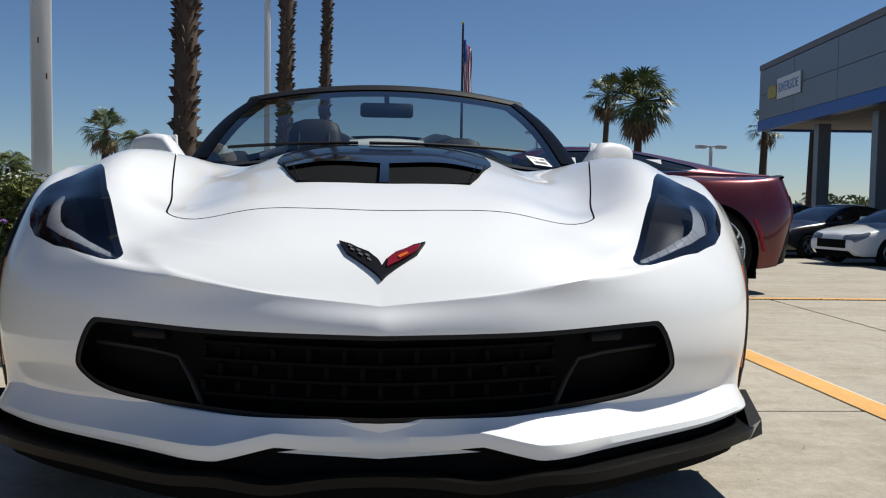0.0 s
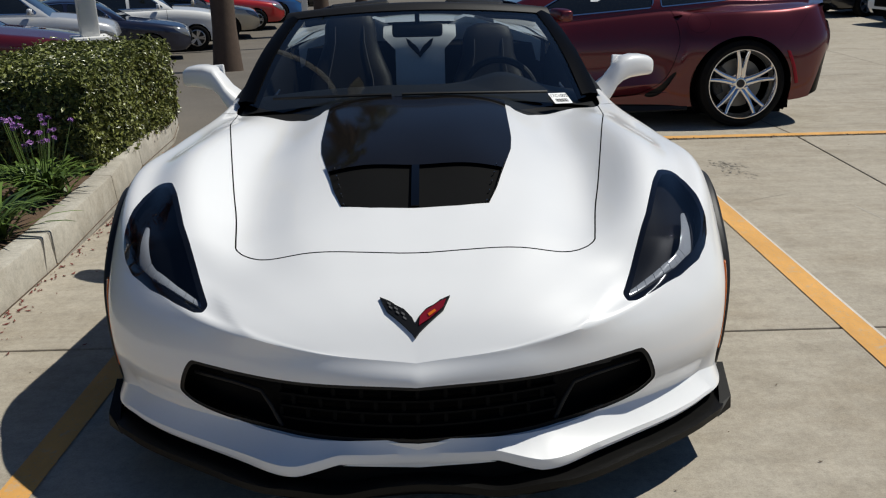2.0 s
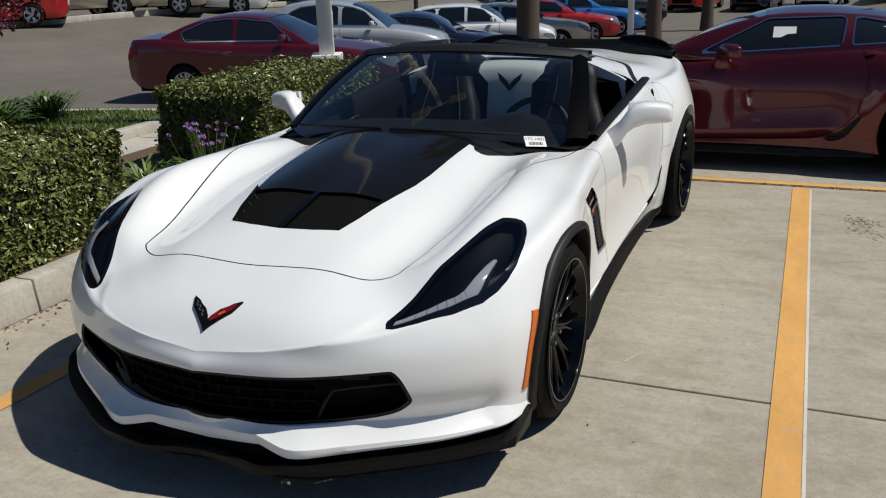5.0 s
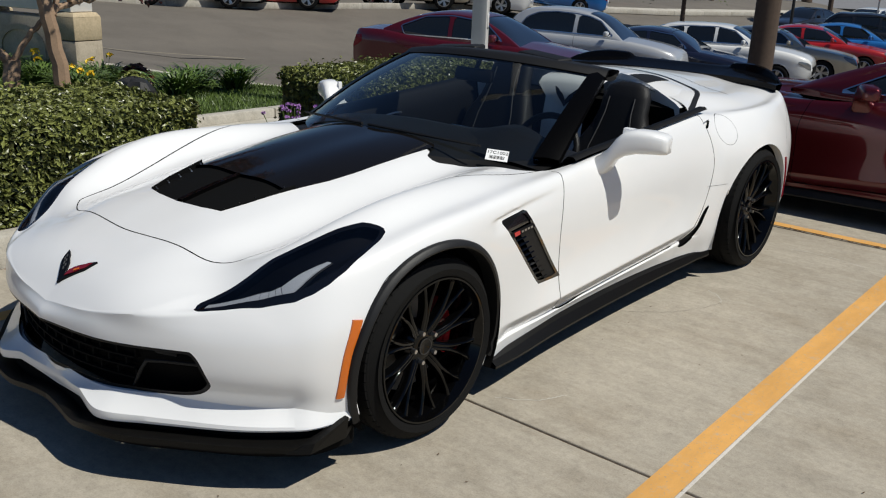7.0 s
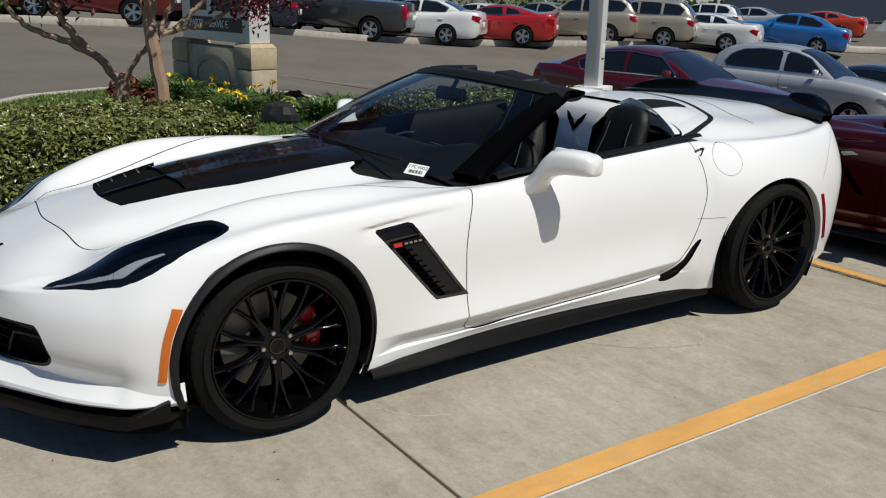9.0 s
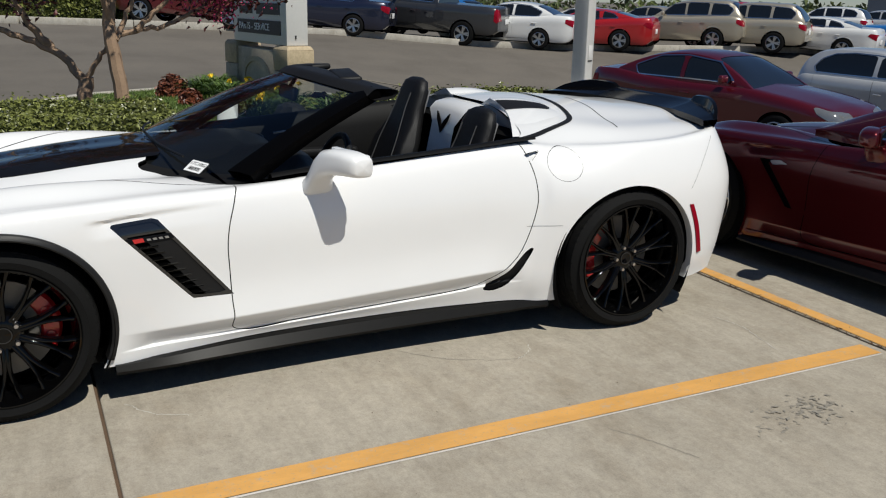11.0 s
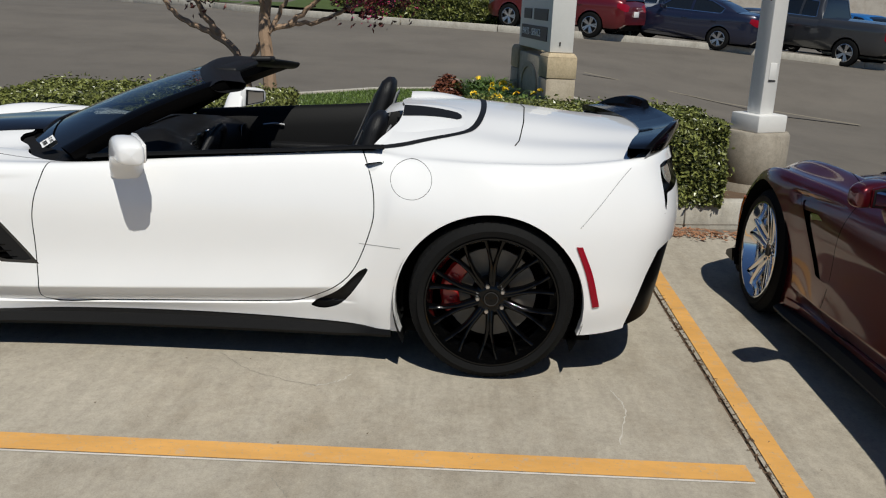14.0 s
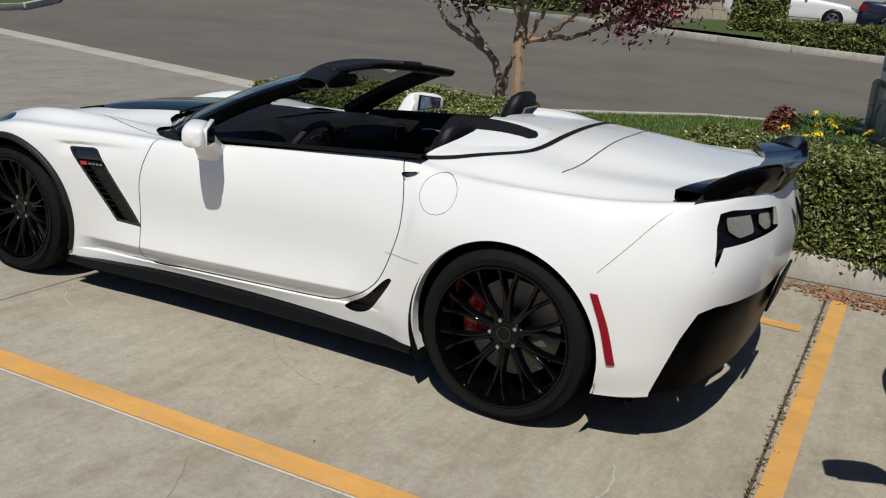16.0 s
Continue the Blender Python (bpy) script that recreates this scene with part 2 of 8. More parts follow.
LILY_LEAF = leaf_mat("strappy_leaf", (0.03, 0.06, 0.012), (0.10, 0.16, 0.03))
BRONZE_LEAF = leaf_mat("bronze_leaf", (0.06, 0.018, 0.010), (0.17, 0.05, 0.022))
PALM_LEAF = leaf_mat("palm_leaf", (0.03, 0.05, 0.016), (0.11, 0.135, 0.04))
DEAD_FROND = leaf_mat("dead_frond", (0.10, 0.06, 0.03), (0.20, 0.13, 0.07), 0.8)
HEAD_LAMP = plain("head_lamp_glass", (0.22, 0.23, 0.24), 0.08, 0.4, coat=1.0, var=0.2, scale=30)
CAR_WINDOW = plain("dark_window", (0.008, 0.010, 0.011), 0.06, coat=1.0, var=0.1)
GREY_PANEL = plain("grey_cladding", (0.22, 0.24, 0.27), 0.4, var=0.06, scale=1.5, metal=0.3)
BLUE_BAND = plain("blue_cladding", (0.012, 0.11, 0.42), 0.4, var=0.06, scale=1.5)
BUFF_WALL = concrete("buff_wall", (0.42, 0.38, 0.33), (0.36, 0.32, 0.27))
ROOF_GREY = plain("roof_grey", (0.20, 0.20, 0.21), 0.7, var=0.2, scale=3)
GOLD = plain("gold_metal", (0.60, 0.40, 0.06), 0.35, 0.6)
STAIN = plain("tar_stain", (0.275, 0.250, 0.208), 0.8, var=0.3, scale=30)
PALE_SCUFF = plain("pale_scuff", (0.52, 0.49, 0.43), 0.8, var=0.15, scale=30)

# ---- shape tools ----
def pchip(xs, ys, q):
    """Smooth curve through knots with no overshoot; ys may hold several columns."""
    xs, ys, q = np.asarray(xs, float), np.asarray(ys, float), np.asarray(q, float)
    flat = ys.ndim == 1
    ys = ys.reshape(len(xs), -1)
    h = np.diff(xs)[:, None]
    d = np.diff(ys, axis=0) / h
    m = np.zeros_like(ys)
    m[0], m[-1] = d[0], d[-1]
    if len(xs) > 2:
        w1, w2 = 2 * h[1:] + h[:-1], h[1:] + 2 * h[:-1]
        same = d[:-1] * d[1:] > 0
        with np.errstate(divide="ignore", invalid="ignore"):
            m[1:-1] = np.where(same, (w1 + w2) / (w1 / d[:-1] + w2 / d[1:]), 0)
    i = np.clip(np.searchsorted(xs, q, side="right") - 1, 0, len(xs) - 2)
    hh = h[i]
    t = ((q - xs[i]) / hh[:, 0])[:, None]
    t = np.clip(t, 0, 1)
    out = ys[i] * (1 + 2 * t) * (1 - t) ** 2 + hh * m[i] * t * (1 - t) ** 2 + ys[i + 1] * t * t * (3 - 2 * t) + hh * m[i + 1] * t * t * (t - 1)
    return out[:, 0] if flat else out


def rounded(xs, ys, q):
    """Catmull-Rom curve through knots."""
    xs, ys, q = np.asarray(xs, float), np.asarray(ys, float), np.asarray(q, float)
    flat = ys.ndim == 1
    ys = ys.reshape(len(xs), -1)
    m = np.gradient(ys, xs, axis=0)
    i = np.clip(np.searchsorted(xs, q, side="right") - 1, 0, len(xs) - 2)
    hh = (xs[i + 1] - xs[i])[:, None]
    t = np.clip(((q - xs[i]) / hh[:, 0])[:, None], 0, 1)
    out = ys[i] * (1 + 2 * t) * (1 - t) ** 2 + hh * m[i] * t * (1 - t) ** 2 + ys[i + 1] * t * t * (3 - 2 * t) + hh * m[i + 1] * t * t * (t - 1)
    return out[:, 0] if flat else out


def grid_faces(n, m, close_n=False, flip=False):
    a = np.arange(n * m).reshape(n, m)
    if close_n:
        a = np.vstack([a, a[:1]])
    f = np.stack([a[:-1, :-1], a[1:, :-1], a[1:, 1:], a[:-1, 1:]], -1).reshape(-1, 4)
    return f[:, ::-1].tolist() if flip else f.tolist()


def make_mesh(name, verts, faces, material, smooth=True, sharp=None):
    me = bpy.data.meshes.new(name)
    me.from_pydata([tuple(map(float, v)) for v in verts], [], [tuple(f) for f in faces])
    me.materials.append(material)
    if smooth:
        me.shade_smooth()
        if sharp:
            me.set_sharp_from_angle(angle=radians(sharp))
    me.update()
    return me


def thing(name, label, category, group="", m=None, kind=""):
    e = new(name)
    e.empty_display_size = 0.1
    if m is not None:
        e.matrix_world = m
    return tagged(e, label, category, group, kind)


def part(name, shape, material, parent, label="", smooth=True, sharp=35, m=None):
    """One mesh object under a thing or a part. shape: (verts, faces), or a mesh."""
    me = shape if isinstance(shape, bpy.types.Mesh) else make_mesh(name, *shape, material, smooth, sharp)
    ob = new(name, me)
    ob.parent = parent
    if m is not None:
        ob.matrix_basis = m
    return tagged(ob, label)


def join(*shapes):
    vs, fs, k = [], [], 0
    for v, f in shapes:
        v = [tuple(p) for p in v]
        vs += v
        fs += [tuple(i + k for i in q) for q in f]
        k += len(v)
    return vs, fs


def welded(shape, d=1e-4):
    """Joins points that lie on one another."""
    seen, vs, at = {}, [], []
    for p in shape[0]:
        k = tuple(round(c / d) for c in p)
        if k not in seen:
            seen[k] = len(vs)
            vs.append(p)
        at.append(seen[k])
    fs = []
    for f in shape[1]:
        g = [at[i] for i in f]
        g = [a for i, a in enumerate(g) if a != g[i - 1]]
        if len(g) > 2:
            fs.append(tuple(g))
    return vs, fs


def moved(shape, m):
    return [tuple(m @ Vector(v)) for v in shape[0]], shape[1]


def mirrored(shape):
    return [(-v[0], v[1], v[2]) for v in shape[0]], [tuple(reversed(f)) for f in shape[1]]


def bm_shape(bm):
    bm.verts.ensure_lookup_table()
    bm.verts.index_update()
    out = [tuple(v.co) for v in bm.verts], [tuple(v.index for v in f.verts) for f in bm.faces]
    bm.free()
    return out


def box(size, centre=(0, 0, 0), bevel=0.0, segs=2):
    bm = bmesh.new()
    bmesh.ops.create_cube(bm, size=1.0)
    for v in bm.verts:
        v.co = Vector((v.co.x * size[0] + centre[0], v.co.y * size[1] + centre[1], v.co.z * size[2] + centre[2]))
    if bevel:
        bmesh.ops.bevel(bm, geom=bm.edges[:], offset=bevel, segments=segs, affect="EDGES", profile=0.5)
    return bm_shape(bm)


def hexa(bottom, top, bevel=0.0):
    """A solid between two quads, corner by corner."""
    bm = bmesh.new()
    vs = [bm.verts.new(p) for p in (*bottom, *top)]
    for q in ((3, 2, 1, 0), (4, 5, 6, 7), (0, 1, 5, 4), (1, 2, 6, 5), (2, 3, 7, 6), (3, 0, 4, 7)):
        bm.faces.new([vs[i] for i in q])
    bmesh.ops.recalc_face_normals(bm, faces=bm.faces)
    if bevel:
        bmesh.ops.bevel(bm, geom=bm.edges[:], offset=bevel, segments=2, affect="EDGES", profile=0.5)
    return bm_shape(bm)


def lathe(profile, n=32, axis="x"):
    """Turns a closed profile of (along, radius) round an axis."""
    vs = []
    for k in range(n):
        a = 2 * math.pi * k / n
        for d, r in profile:
            p = (d, r * math.cos(a), r * math.sin(a))
            vs.append(p if axis == "x" else (p[1], p[2], p[0]))
    return vs, grid_faces(n, len(profile), close_n=True)


def tube(points, radii, n=8, caps=True):
    """A round bar along points; radii: one number, or one for each point."""
    pts = [Vector(p) for p in points]
    rs = [radii] * len(pts) if isinstance(radii, (int, float)) else [float(v) for v in radii]
    vs, fs = [], []
    side = None
    for i, p in enumerate(pts):
        d = (pts[min(i + 1, len(pts) - 1)] - pts[max(i - 1, 0)]).normalized()
        if side is None:
            side = d.orthogonal().normalized()
        side = (side - d * side.dot(d)).normalized()
        up = d.cross(side)
        for k in range(n):
            a = 2 * math.pi * k / n
            vs.append(tuple(p + rs[i] * (math.cos(a) * side + math.sin(a) * up)))
    for i in range(len(pts) - 1):
        for k in range(n):
            a, b = i * n + k, i * n + (k + 1) % n
            fs.append((a, b, b + n, a + n))
    if caps:
        fs.append(tuple(range(n - 1, -1, -1)))
        fs.append(tuple(range((len(pts) - 1) * n, len(pts) * n)))
    return vs, fs


def ribbon(points, width_dir, w, thick_dir, t):
    """A flat bar along points."""
    vs, fs = [], []
    wd, td = Vector(width_dir) * w / 2, Vector(thick_dir) * t / 2
    for p in points:
        p = Vector(p)
        vs += [tuple(p - wd - td), tuple(p + wd - td), tuple(p + wd + td), tuple(p - wd + td)]
    for i in range(len(points) - 1):
        for k in range(4):
            a, b = i * 4 + k, i * 4 + (k + 1) % 4
            fs.append((a, b, b + 4, a + 4))
    n = len(points) * 4
    fs += [(3, 2, 1, 0), (n - 4, n - 3, n - 2, n - 1)]
    return vs, fs


def prism(outline, h0, h1, axis="z"):
    """An outline of (a, b) pairs drawn out along an axis."""
    n = len(outline)
    place = {"z": lambda a, b, h: (a, b, h), "x": lambda a, b, h: (h, a, b), "y": lambda a, b, h: (a, h, b)}[axis]
    vs = [place(a, b, h0) for a, b in outline] + [place(a, b, h1) for a, b in outline]
    fs = [tuple(range(n)), tuple(range(2 * n - 1, n - 1, -1))] + [(i, i + n, (i + 1) % n + n, (i + 1) % n) for i in range(n)]
    bm = bmesh.new()
    bv = [bm.verts.new(v) for v in vs]
    for f in fs:
        bm.faces.new([bv[i] for i in f])
    bmesh.ops.recalc_face_normals(bm, faces=bm.faces)
    return bm_shape(bm)


def clip(shape, keep):
    """The share of a surface where keep(points) is not negative, cut cleanly along its edge."""
    v = np.asarray(shape[0], float)
    if not len(v):
        return shape
    f = keep(v)
    vs, fs, used, cut = [], [], {}, {}

    def old(i):
        if i not in used:
            used[i] = len(vs)
            vs.append(tuple(v[i]))
        return used[i]

    def between(a, b):
        k = (min(a, b), max(a, b))
        if k not in cut:
            t = f[a] / (f[a] - f[b])
            cut[k] = len(vs)
            vs.append(tuple(v[a] + t * (v[b] - v[a])))
        return cut[k]

    ok = f >= 0
    for q in shape[1]:
        s = [ok[i] for i in q]
        if all(s):
            fs.append(tuple(old(i) for i in q))
        elif any(s):
            out = []
            for k, i in enumerate(q):
                j = q[(k + 1) % len(q)]
                if ok[i]:
                    out.append(old(i))
                if ok[i] != ok[j]:
                    out.append(between(i, j))
            if len(out) > 2:
                fs.append(tuple(out))
    return vs, fs


def inside(outline, a, b, grow=0.0, gate=None):
    """keep() for clip: positive within an outline seen along an axis; a, b: the two axes it is drawn on."""
    o = np.asarray(outline, float)
    o2 = np.roll(o, -1, axis=0)

    def keep(v):
        p = v[:, (a, b)]
        d = np.full(len(p), 1e9)
        odd = np.zeros(len(p), bool)
        for (x0, y0), (x1, y1) in zip(o, o2):
            e = np.array((x1 - x0, y1 - y0))
            w = p - (x0, y0)
            t = np.clip(w @ e / max(e @ e, 1e-12), 0, 1)
            d = np.minimum(d, np.hypot(*(w - t[:, None] * e).T))
            hit = (y0 > p[:, 1]) != (y1 > p[:, 1])
            with np.errstate(divide="ignore", invalid="ignore"):
                odd ^= hit & (p[:, 0] < (x1 - x0) * (p[:, 1] - y0) / (y1 - y0) + x0)
        s = np.where(odd, d, -d) + grow
        return s if gate is None else np.minimum(s, gate(v))
    return keep


def outside(*args, **kw):
    k = inside(*args, **kw)
    return lambda v: -k(v)


def offset(shape, d):
    """The same surface moved along its normals."""
    if not len(shape[0]):
        return shape
    v = np.asarray(shape[0], float)
    n = np.zeros_like(v)
    for q in shape[1]:
        p = v[list(q)]
        c = np.cross(p[2] - p[0], p[-1] - p[1]) if len(q) > 3 else np.cross(p[1] - p[0], p[2] - p[0])
        n[list(q)] += c
    n /= np.maximum(np.linalg.norm(n, axis=1), 1e-12)[:, None]
    return [tuple(p) for p in v + d * n], shape[1]


def smooth_outline(pts, n=8):
    """A closed outline rounded through its points."""
    p = np.asarray(pts, float)
    k = len(p)
    q = np.vstack([p[-2:], p, p[:3]])
    u = np.linspace(0, k, k * n, endpoint=False) + 2
    return [tuple(x) for x in rounded(np.arange(len(q)), q, u)]

# ---- the sports car: one skin, cut into its panels ----
# Four lines run round the car from the middle of the nose to the middle of the tail; the top is a height over the plan.
SPINE = [-0.885, -0.868, -0.80, -0.64, -0.42, 0.0, 0.39, 0.90, 1.50, 2.12, 2.36, 2.71, 3.05, 3.32, 3.47, 3.52]
LINE_A = [(0, -0.877, 0.187), (0.32, -0.887, 0.210), (0.58, -0.747, 0.205), (0.80, -0.585, 0.20), (0.895, -0.43, 0.195), (0.905, 0, 0.17), (0.885, 0.39, 0.15),
          (0.846, 0.88, 0.183), (0.832, 1.5, 0.193), (0.842, 2.1, 0.182), (0.875, 2.30, 0.165), (0.93, 2.71, 0.20), (0.905, 3.12, 0.205), (0.79, 3.36, 0.25),
          (0.45, 3.47, 0.27), (0, 3.50, 0.27)]
LINE_B = [(0, -0.888, 0.30), (0.32, -0.862, 0.30), (0.60, -0.742, 0.31), (0.82, -0.575, 0.33), (0.912, -0.41, 0.34), (0.952, 0, 0.34), (0.895, 0.39, 0.30),
          (0.875, 0.88, 0.285), (0.866, 1.5, 0.305), (0.876, 2.05, 0.35), (0.905, 2.3, 0.33), (0.965, 2.71, 0.36), (0.935, 3.12, 0.36), (0.81, 3.375, 0.42),
          (0.47, 3.50, 0.44), (0, 3.535, 0.45)]
LINE_C = [(0, -0.912, 0.435), (0.32, -0.862, 0.445), (0.60, -0.735, 0.455), (0.82, -0.555, 0.49), (0.92, -0.37, 0.53), (0.966, 0, 0.58), (0.912, 0.39, 0.60),
          (0.883, 0.86, 0.60), (0.872, 1.5, 0.62), (0.878, 2.15, 0.66), (0.915, 2.33, 0.67), (0.968, 2.71, 0.66), (0.928, 3.12, 0.65), (0.805, 3.40, 0.68),
          (0.47, 3.53, 0.70), (0, 3.57, 0.71)]
LINE_D = [(0, -0.885, 0.49), (0.25, -0.862, 0.515), (0.47, -0.79, 0.55), (0.70, -0.60, 0.585), (0.855, -0.37, 0.668), (0.93, 0, 0.752), (0.893, 0.39, 0.765),
          (0.838, 0.9, 0.78), (0.815, 1.5, 0.825), (0.805, 2.12, 0.875), (0.83, 2.36, 0.855), (0.885, 2.71, 0.872), (0.86, 3.05, 0.878), (0.765, 3.32, 0.905),
          (0.45, 3.465, 0.93), (0, 3.52, 0.95)]
TOP_Y = [-0.885, -0.80, -0.65, -0.48, -0.30, -0.10, 0.2, 0.5, 0.75, 0.95, 1.5, 2.1, 2.5, 2.85, 3.2, 3.4, 3.52]
TOP_X = [0.0, 0.30, 0.50, 0.70, 0.82]
TOP_Z = [[0.49, 0.567, 0.645, 0.705, 0.752, 0.793, 0.842, 0.872, 0.888, 0.89, 0.9, 1.015, 1.035, 1.02, 0.985, 0.965, 0.95],
         [0.50, 0.565, 0.638, 0.697, 0.742, 0.788, 0.832, 0.864, 0.882, 0.885, 0.9, 1.0, 1.022, 1.005, 0.975, 0.96, 0.94],
         [0.50, 0.548, 0.605, 0.663, 0.700, 0.727, 0.773, 0.812, 0.838, 0.852, 0.88, 0.965, 0.99, 0.965, 0.95, 0.94, 0.93],
         [0.50, 0.53, 0.588, 0.708, 0.808, 0.866, 0.892, 0.890, 0.866, 0.850, 0.868, 0.915, 0.950, 0.944, 0.948, 0.935, 0.92],
         [0.50, 0.52, 0.56, 0.66, 0.782, 0.850, 0.876, 0.878, 0.868, 0.848, 0.832, 0.875, 0.895, 0.910, 0.922, 0.915, 0.91]]
WHEEL_Y, WHEEL_Z, ARCH_R = (0.0, 2.70), (0.327, 0.318), (0.372, 0.389)


FOLD = [(0.36, -0.838), (0.405, -0.822), (0.44, -0.792), (0.475, -0.748), (0.535, -0.632), (0.59, -0.522), (0.63, -0.44)]


def top_height(x, y):
    cols = np.stack([rounded(TOP_Y, z, y) for z in TOP_Z], -1)
    out = np.empty(len(x))
    for i, row in enumerate(cols):
        out[i] = rounded(TOP_X, row, [min(x[i], 0.82)])[0]
    return out


def nose_tuck(u, z):
    """How far the bumper is drawn in under its upper lip, round the nose."""
    return 0.042 * np.interp(u, (0, 0.5, 1.2, 3.2, 4.1), (0.2, 0.5, 1, 0.8, 0)) * np.exp(-((z - 0.262) / 0.070) ** 2)


def skin(ns=300, nv=7):
    """The car's left half as a grid of points and quads."""
    k = np.arange(16)
    u = np.linspace(0, 15, ns)
    a, b, c, d = (rounded(k, line, u) for line in (LINE_A, LINE_B, LINE_C, LINE_D))
    for line in (a, b, c, d):
        line[0, 0] = line[-1, 0] = 0.0
    spine = rounded(k, SPINE, u)
    rows = [a, b, c, d]
    base = top_height(d[:, 0], d[:, 1])
    for f in (0.10, 0.24, 0.42, 0.62, 0.81, 1.0):
        x = d[:, 0] * (1 - f)
        y = d[:, 1] + (spine - d[:, 1]) * f
        z = top_height(x, y) + (d[:, 2] - base) * (1 - f) ** 2.5
        rows.append(np.stack([x, y, z], -1))
    rows = np.stack(rows, 1)
    n = rows.shape[1]
    v = np.concatenate([np.linspace(0, 1.3, 64)[:-1], np.linspace(1.3, 2, 15)[:-1], np.linspace(2, 3, 20)[:-1], np.linspace(3, n - 1, (n - 4) * nv + 1)])
    low, high_ = v <= 3, v >= 3
    out = []
    for uu, r in zip(u, rows):
        soft = rounded(np.arange(n), r, v)
        # a folded edge round the nose, where the bonnet meets the bumper
        w = float(np.interp(uu, (0, 1.8, 2.7, 4.2, 14.0, 14.6), (0.9, 0.85, 0.25, 0.0, 0.0, 0.5)))
        if w > 0:
            fold = soft.copy()
            fold[low] = rounded(np.arange(4), r[:4], v[low])
            fold[high_] = rounded(np.arange(n - 3), r[3:], v[high_] - 3)
            soft = soft * (1 - w) + fold * w
        out.append(soft)
    out = np.stack(out, 0)
    out[:, -1, 0] = 0.0
    t_ = np.gradient(c[:, :2], axis=0)
    t_ /= np.linalg.norm(t_, axis=1)[:, None]
    pull = nose_tuck(u[:, None], out[..., 2]) * (out[..., 1] < -0.3)
    out[..., 0] = np.maximum(0, out[..., 0] - t_[:, 1, None] * pull)
    out[..., 1] += t_[:, 0, None] * pull
    # the fold along the lower door with a ledge under it, and the crease over the fender vent
    x, y, z = out[..., 0], out[..., 1], out[..., 2]
    flank = x > 0.72
    zc = np.interp(y, (0.43, 0.55, 0.84, 1.20, 1.65, 2.10, 2.3), (0.270, 0.275, 0.290, 0.304, 0.325, 0.352, 0.36))
    zb = np.interp(y, (0.43, 0.84, 1.20, 1.54, 1.80, 1.93, 2.1), (0.205, 0.218, 0.231, 0.246, 0.260, 0.275, 0.285))
    fade = np.interp(y, (0.40, 0.52, 1.98, 2.16), (0, 1, 1, 0))
    tuck = np.where(z > zc, 0, np.where(z > zb, 0.50 * (zc - z), 0.50 * (zc - zb) - 0.013 * np.clip((zb - z) / 0.007, 0, 1)))
    x -= np.where(flank, tuck * fade, 0)
    rise_ = np.clip((z - zc) / 0.17, 0, 1)
    x += np.where(flank, (0.021 * (1 - rise_) ** 2.2 - 0.006 * np.sin(math.pi * np.clip((z - zc) / 0.40, 0, 1)) ** 2) * np.interp(y, (0.45, 0.80, 1.95, 2.2), (0, 1, 1, 0)), 0)
    zl = np.interp(y, (0.36, 0.57, 0.83), (0.727, 0.743, 0.757))
    wy = np.interp(y, (0.30, 0.37, 0.85), (0, 1, 0))
    x -= np.where(flank & (z < zl) & (z > 0.6), 0.014 * wy * np.minimum(np.clip((zl - z) / 0.014, 0, 1), np.clip((z - zl + 0.07) / 0.055, 0, 1)), 0)
    # the folded edge that runs from the nose up along the inner side of each lamp
    front_ = (y < -0.45) & (z > 0.46)
    d_ = np.full(x.shape, 1e9)
    turn_ = np.zeros(x.shape)
    for (x0, y0), (x1, y1) in zip(FOLD[:-1], FOLD[1:]):
        ex, ey = x1 - x0, y1 - y0
        t = np.clip(((x - x0) * ex + (y - y0) * ey) / (ex * ex + ey * ey), 0, 1)
        dd = np.hypot(x - x0 - t * ex, y - y0 - t * ey)
        closer = dd < d_
        d_ = np.where(closer, dd, d_)
        turn_ = np.where(closer, ex * (y - y0) - ey * (x - x0), turn_)
    out_side = front_ & (turn_ < 0)
    end_ = np.clip((-0.60 - y) / 0.09, 0, 1) * np.clip((x - 0.34) / 0.10, 0, 1) * np.clip((z - 0.475) / 0.06, 0, 1)
    z -= np.where(out_side, 0.55 * d_ * np.exp(-d_ / 0.05) * end_, 0)
    return [tuple(p) for p in out.reshape(-1, 3)], grid_faces(out.shape[0], out.shape[1])


SKIN = skin()
side = lambda v: v[:, 0] - 0.76
high = lambda v: v[:, 2] - 0.5
DOOR = smooth_outline([(0.915, 0.86), (0.845, 0.72), (0.818, 0.60), (0.82, 0.48), (0.828, 0.31), (0.852, 0.221), (1.15, 0.231), (1.55, 0.248), (1.82, 0.263), (1.95, 0.290),
                       (2.12, 0.40), (2.205, 0.60), (2.215, 0.72), (2.19, 0.83), (2.14, 0.93), (2.0, 1.1), (1.2, 1.1)], 5)
HOOD_HALF = [(0.225, -0.562), (0.385, -0.543), (0.455, -0.518), (0.503, -0.482), (0.515, -0.44), (0.545, -0.27), (0.583, -0.10), (0.655, 0.25), (0.715, 0.55), (0.745, 0.82), (0.74, 0.95), (0.5, 1.1)]
HOOD = smooth_outline([(0, -0.582)] + HOOD_HALF + [(0, 1.1)] + [(-x, y) for x, y in HOOD_HALF[::-1]], 5)
INSERT_HALF = [(0.13, -0.360), (0.218, -0.338), (0.248, -0.24), (0.288, -0.06), (0.318, 0.08), (0.330, 0.20), (0.336, 0.45), (0.342, 0.66)]
INSERT = [(0, -0.37)] + INSERT_HALF + [(0, 0.66)] + [(-x, y) for x, y in INSERT_HALF[::-1]]
SCOOP_END = -0.095
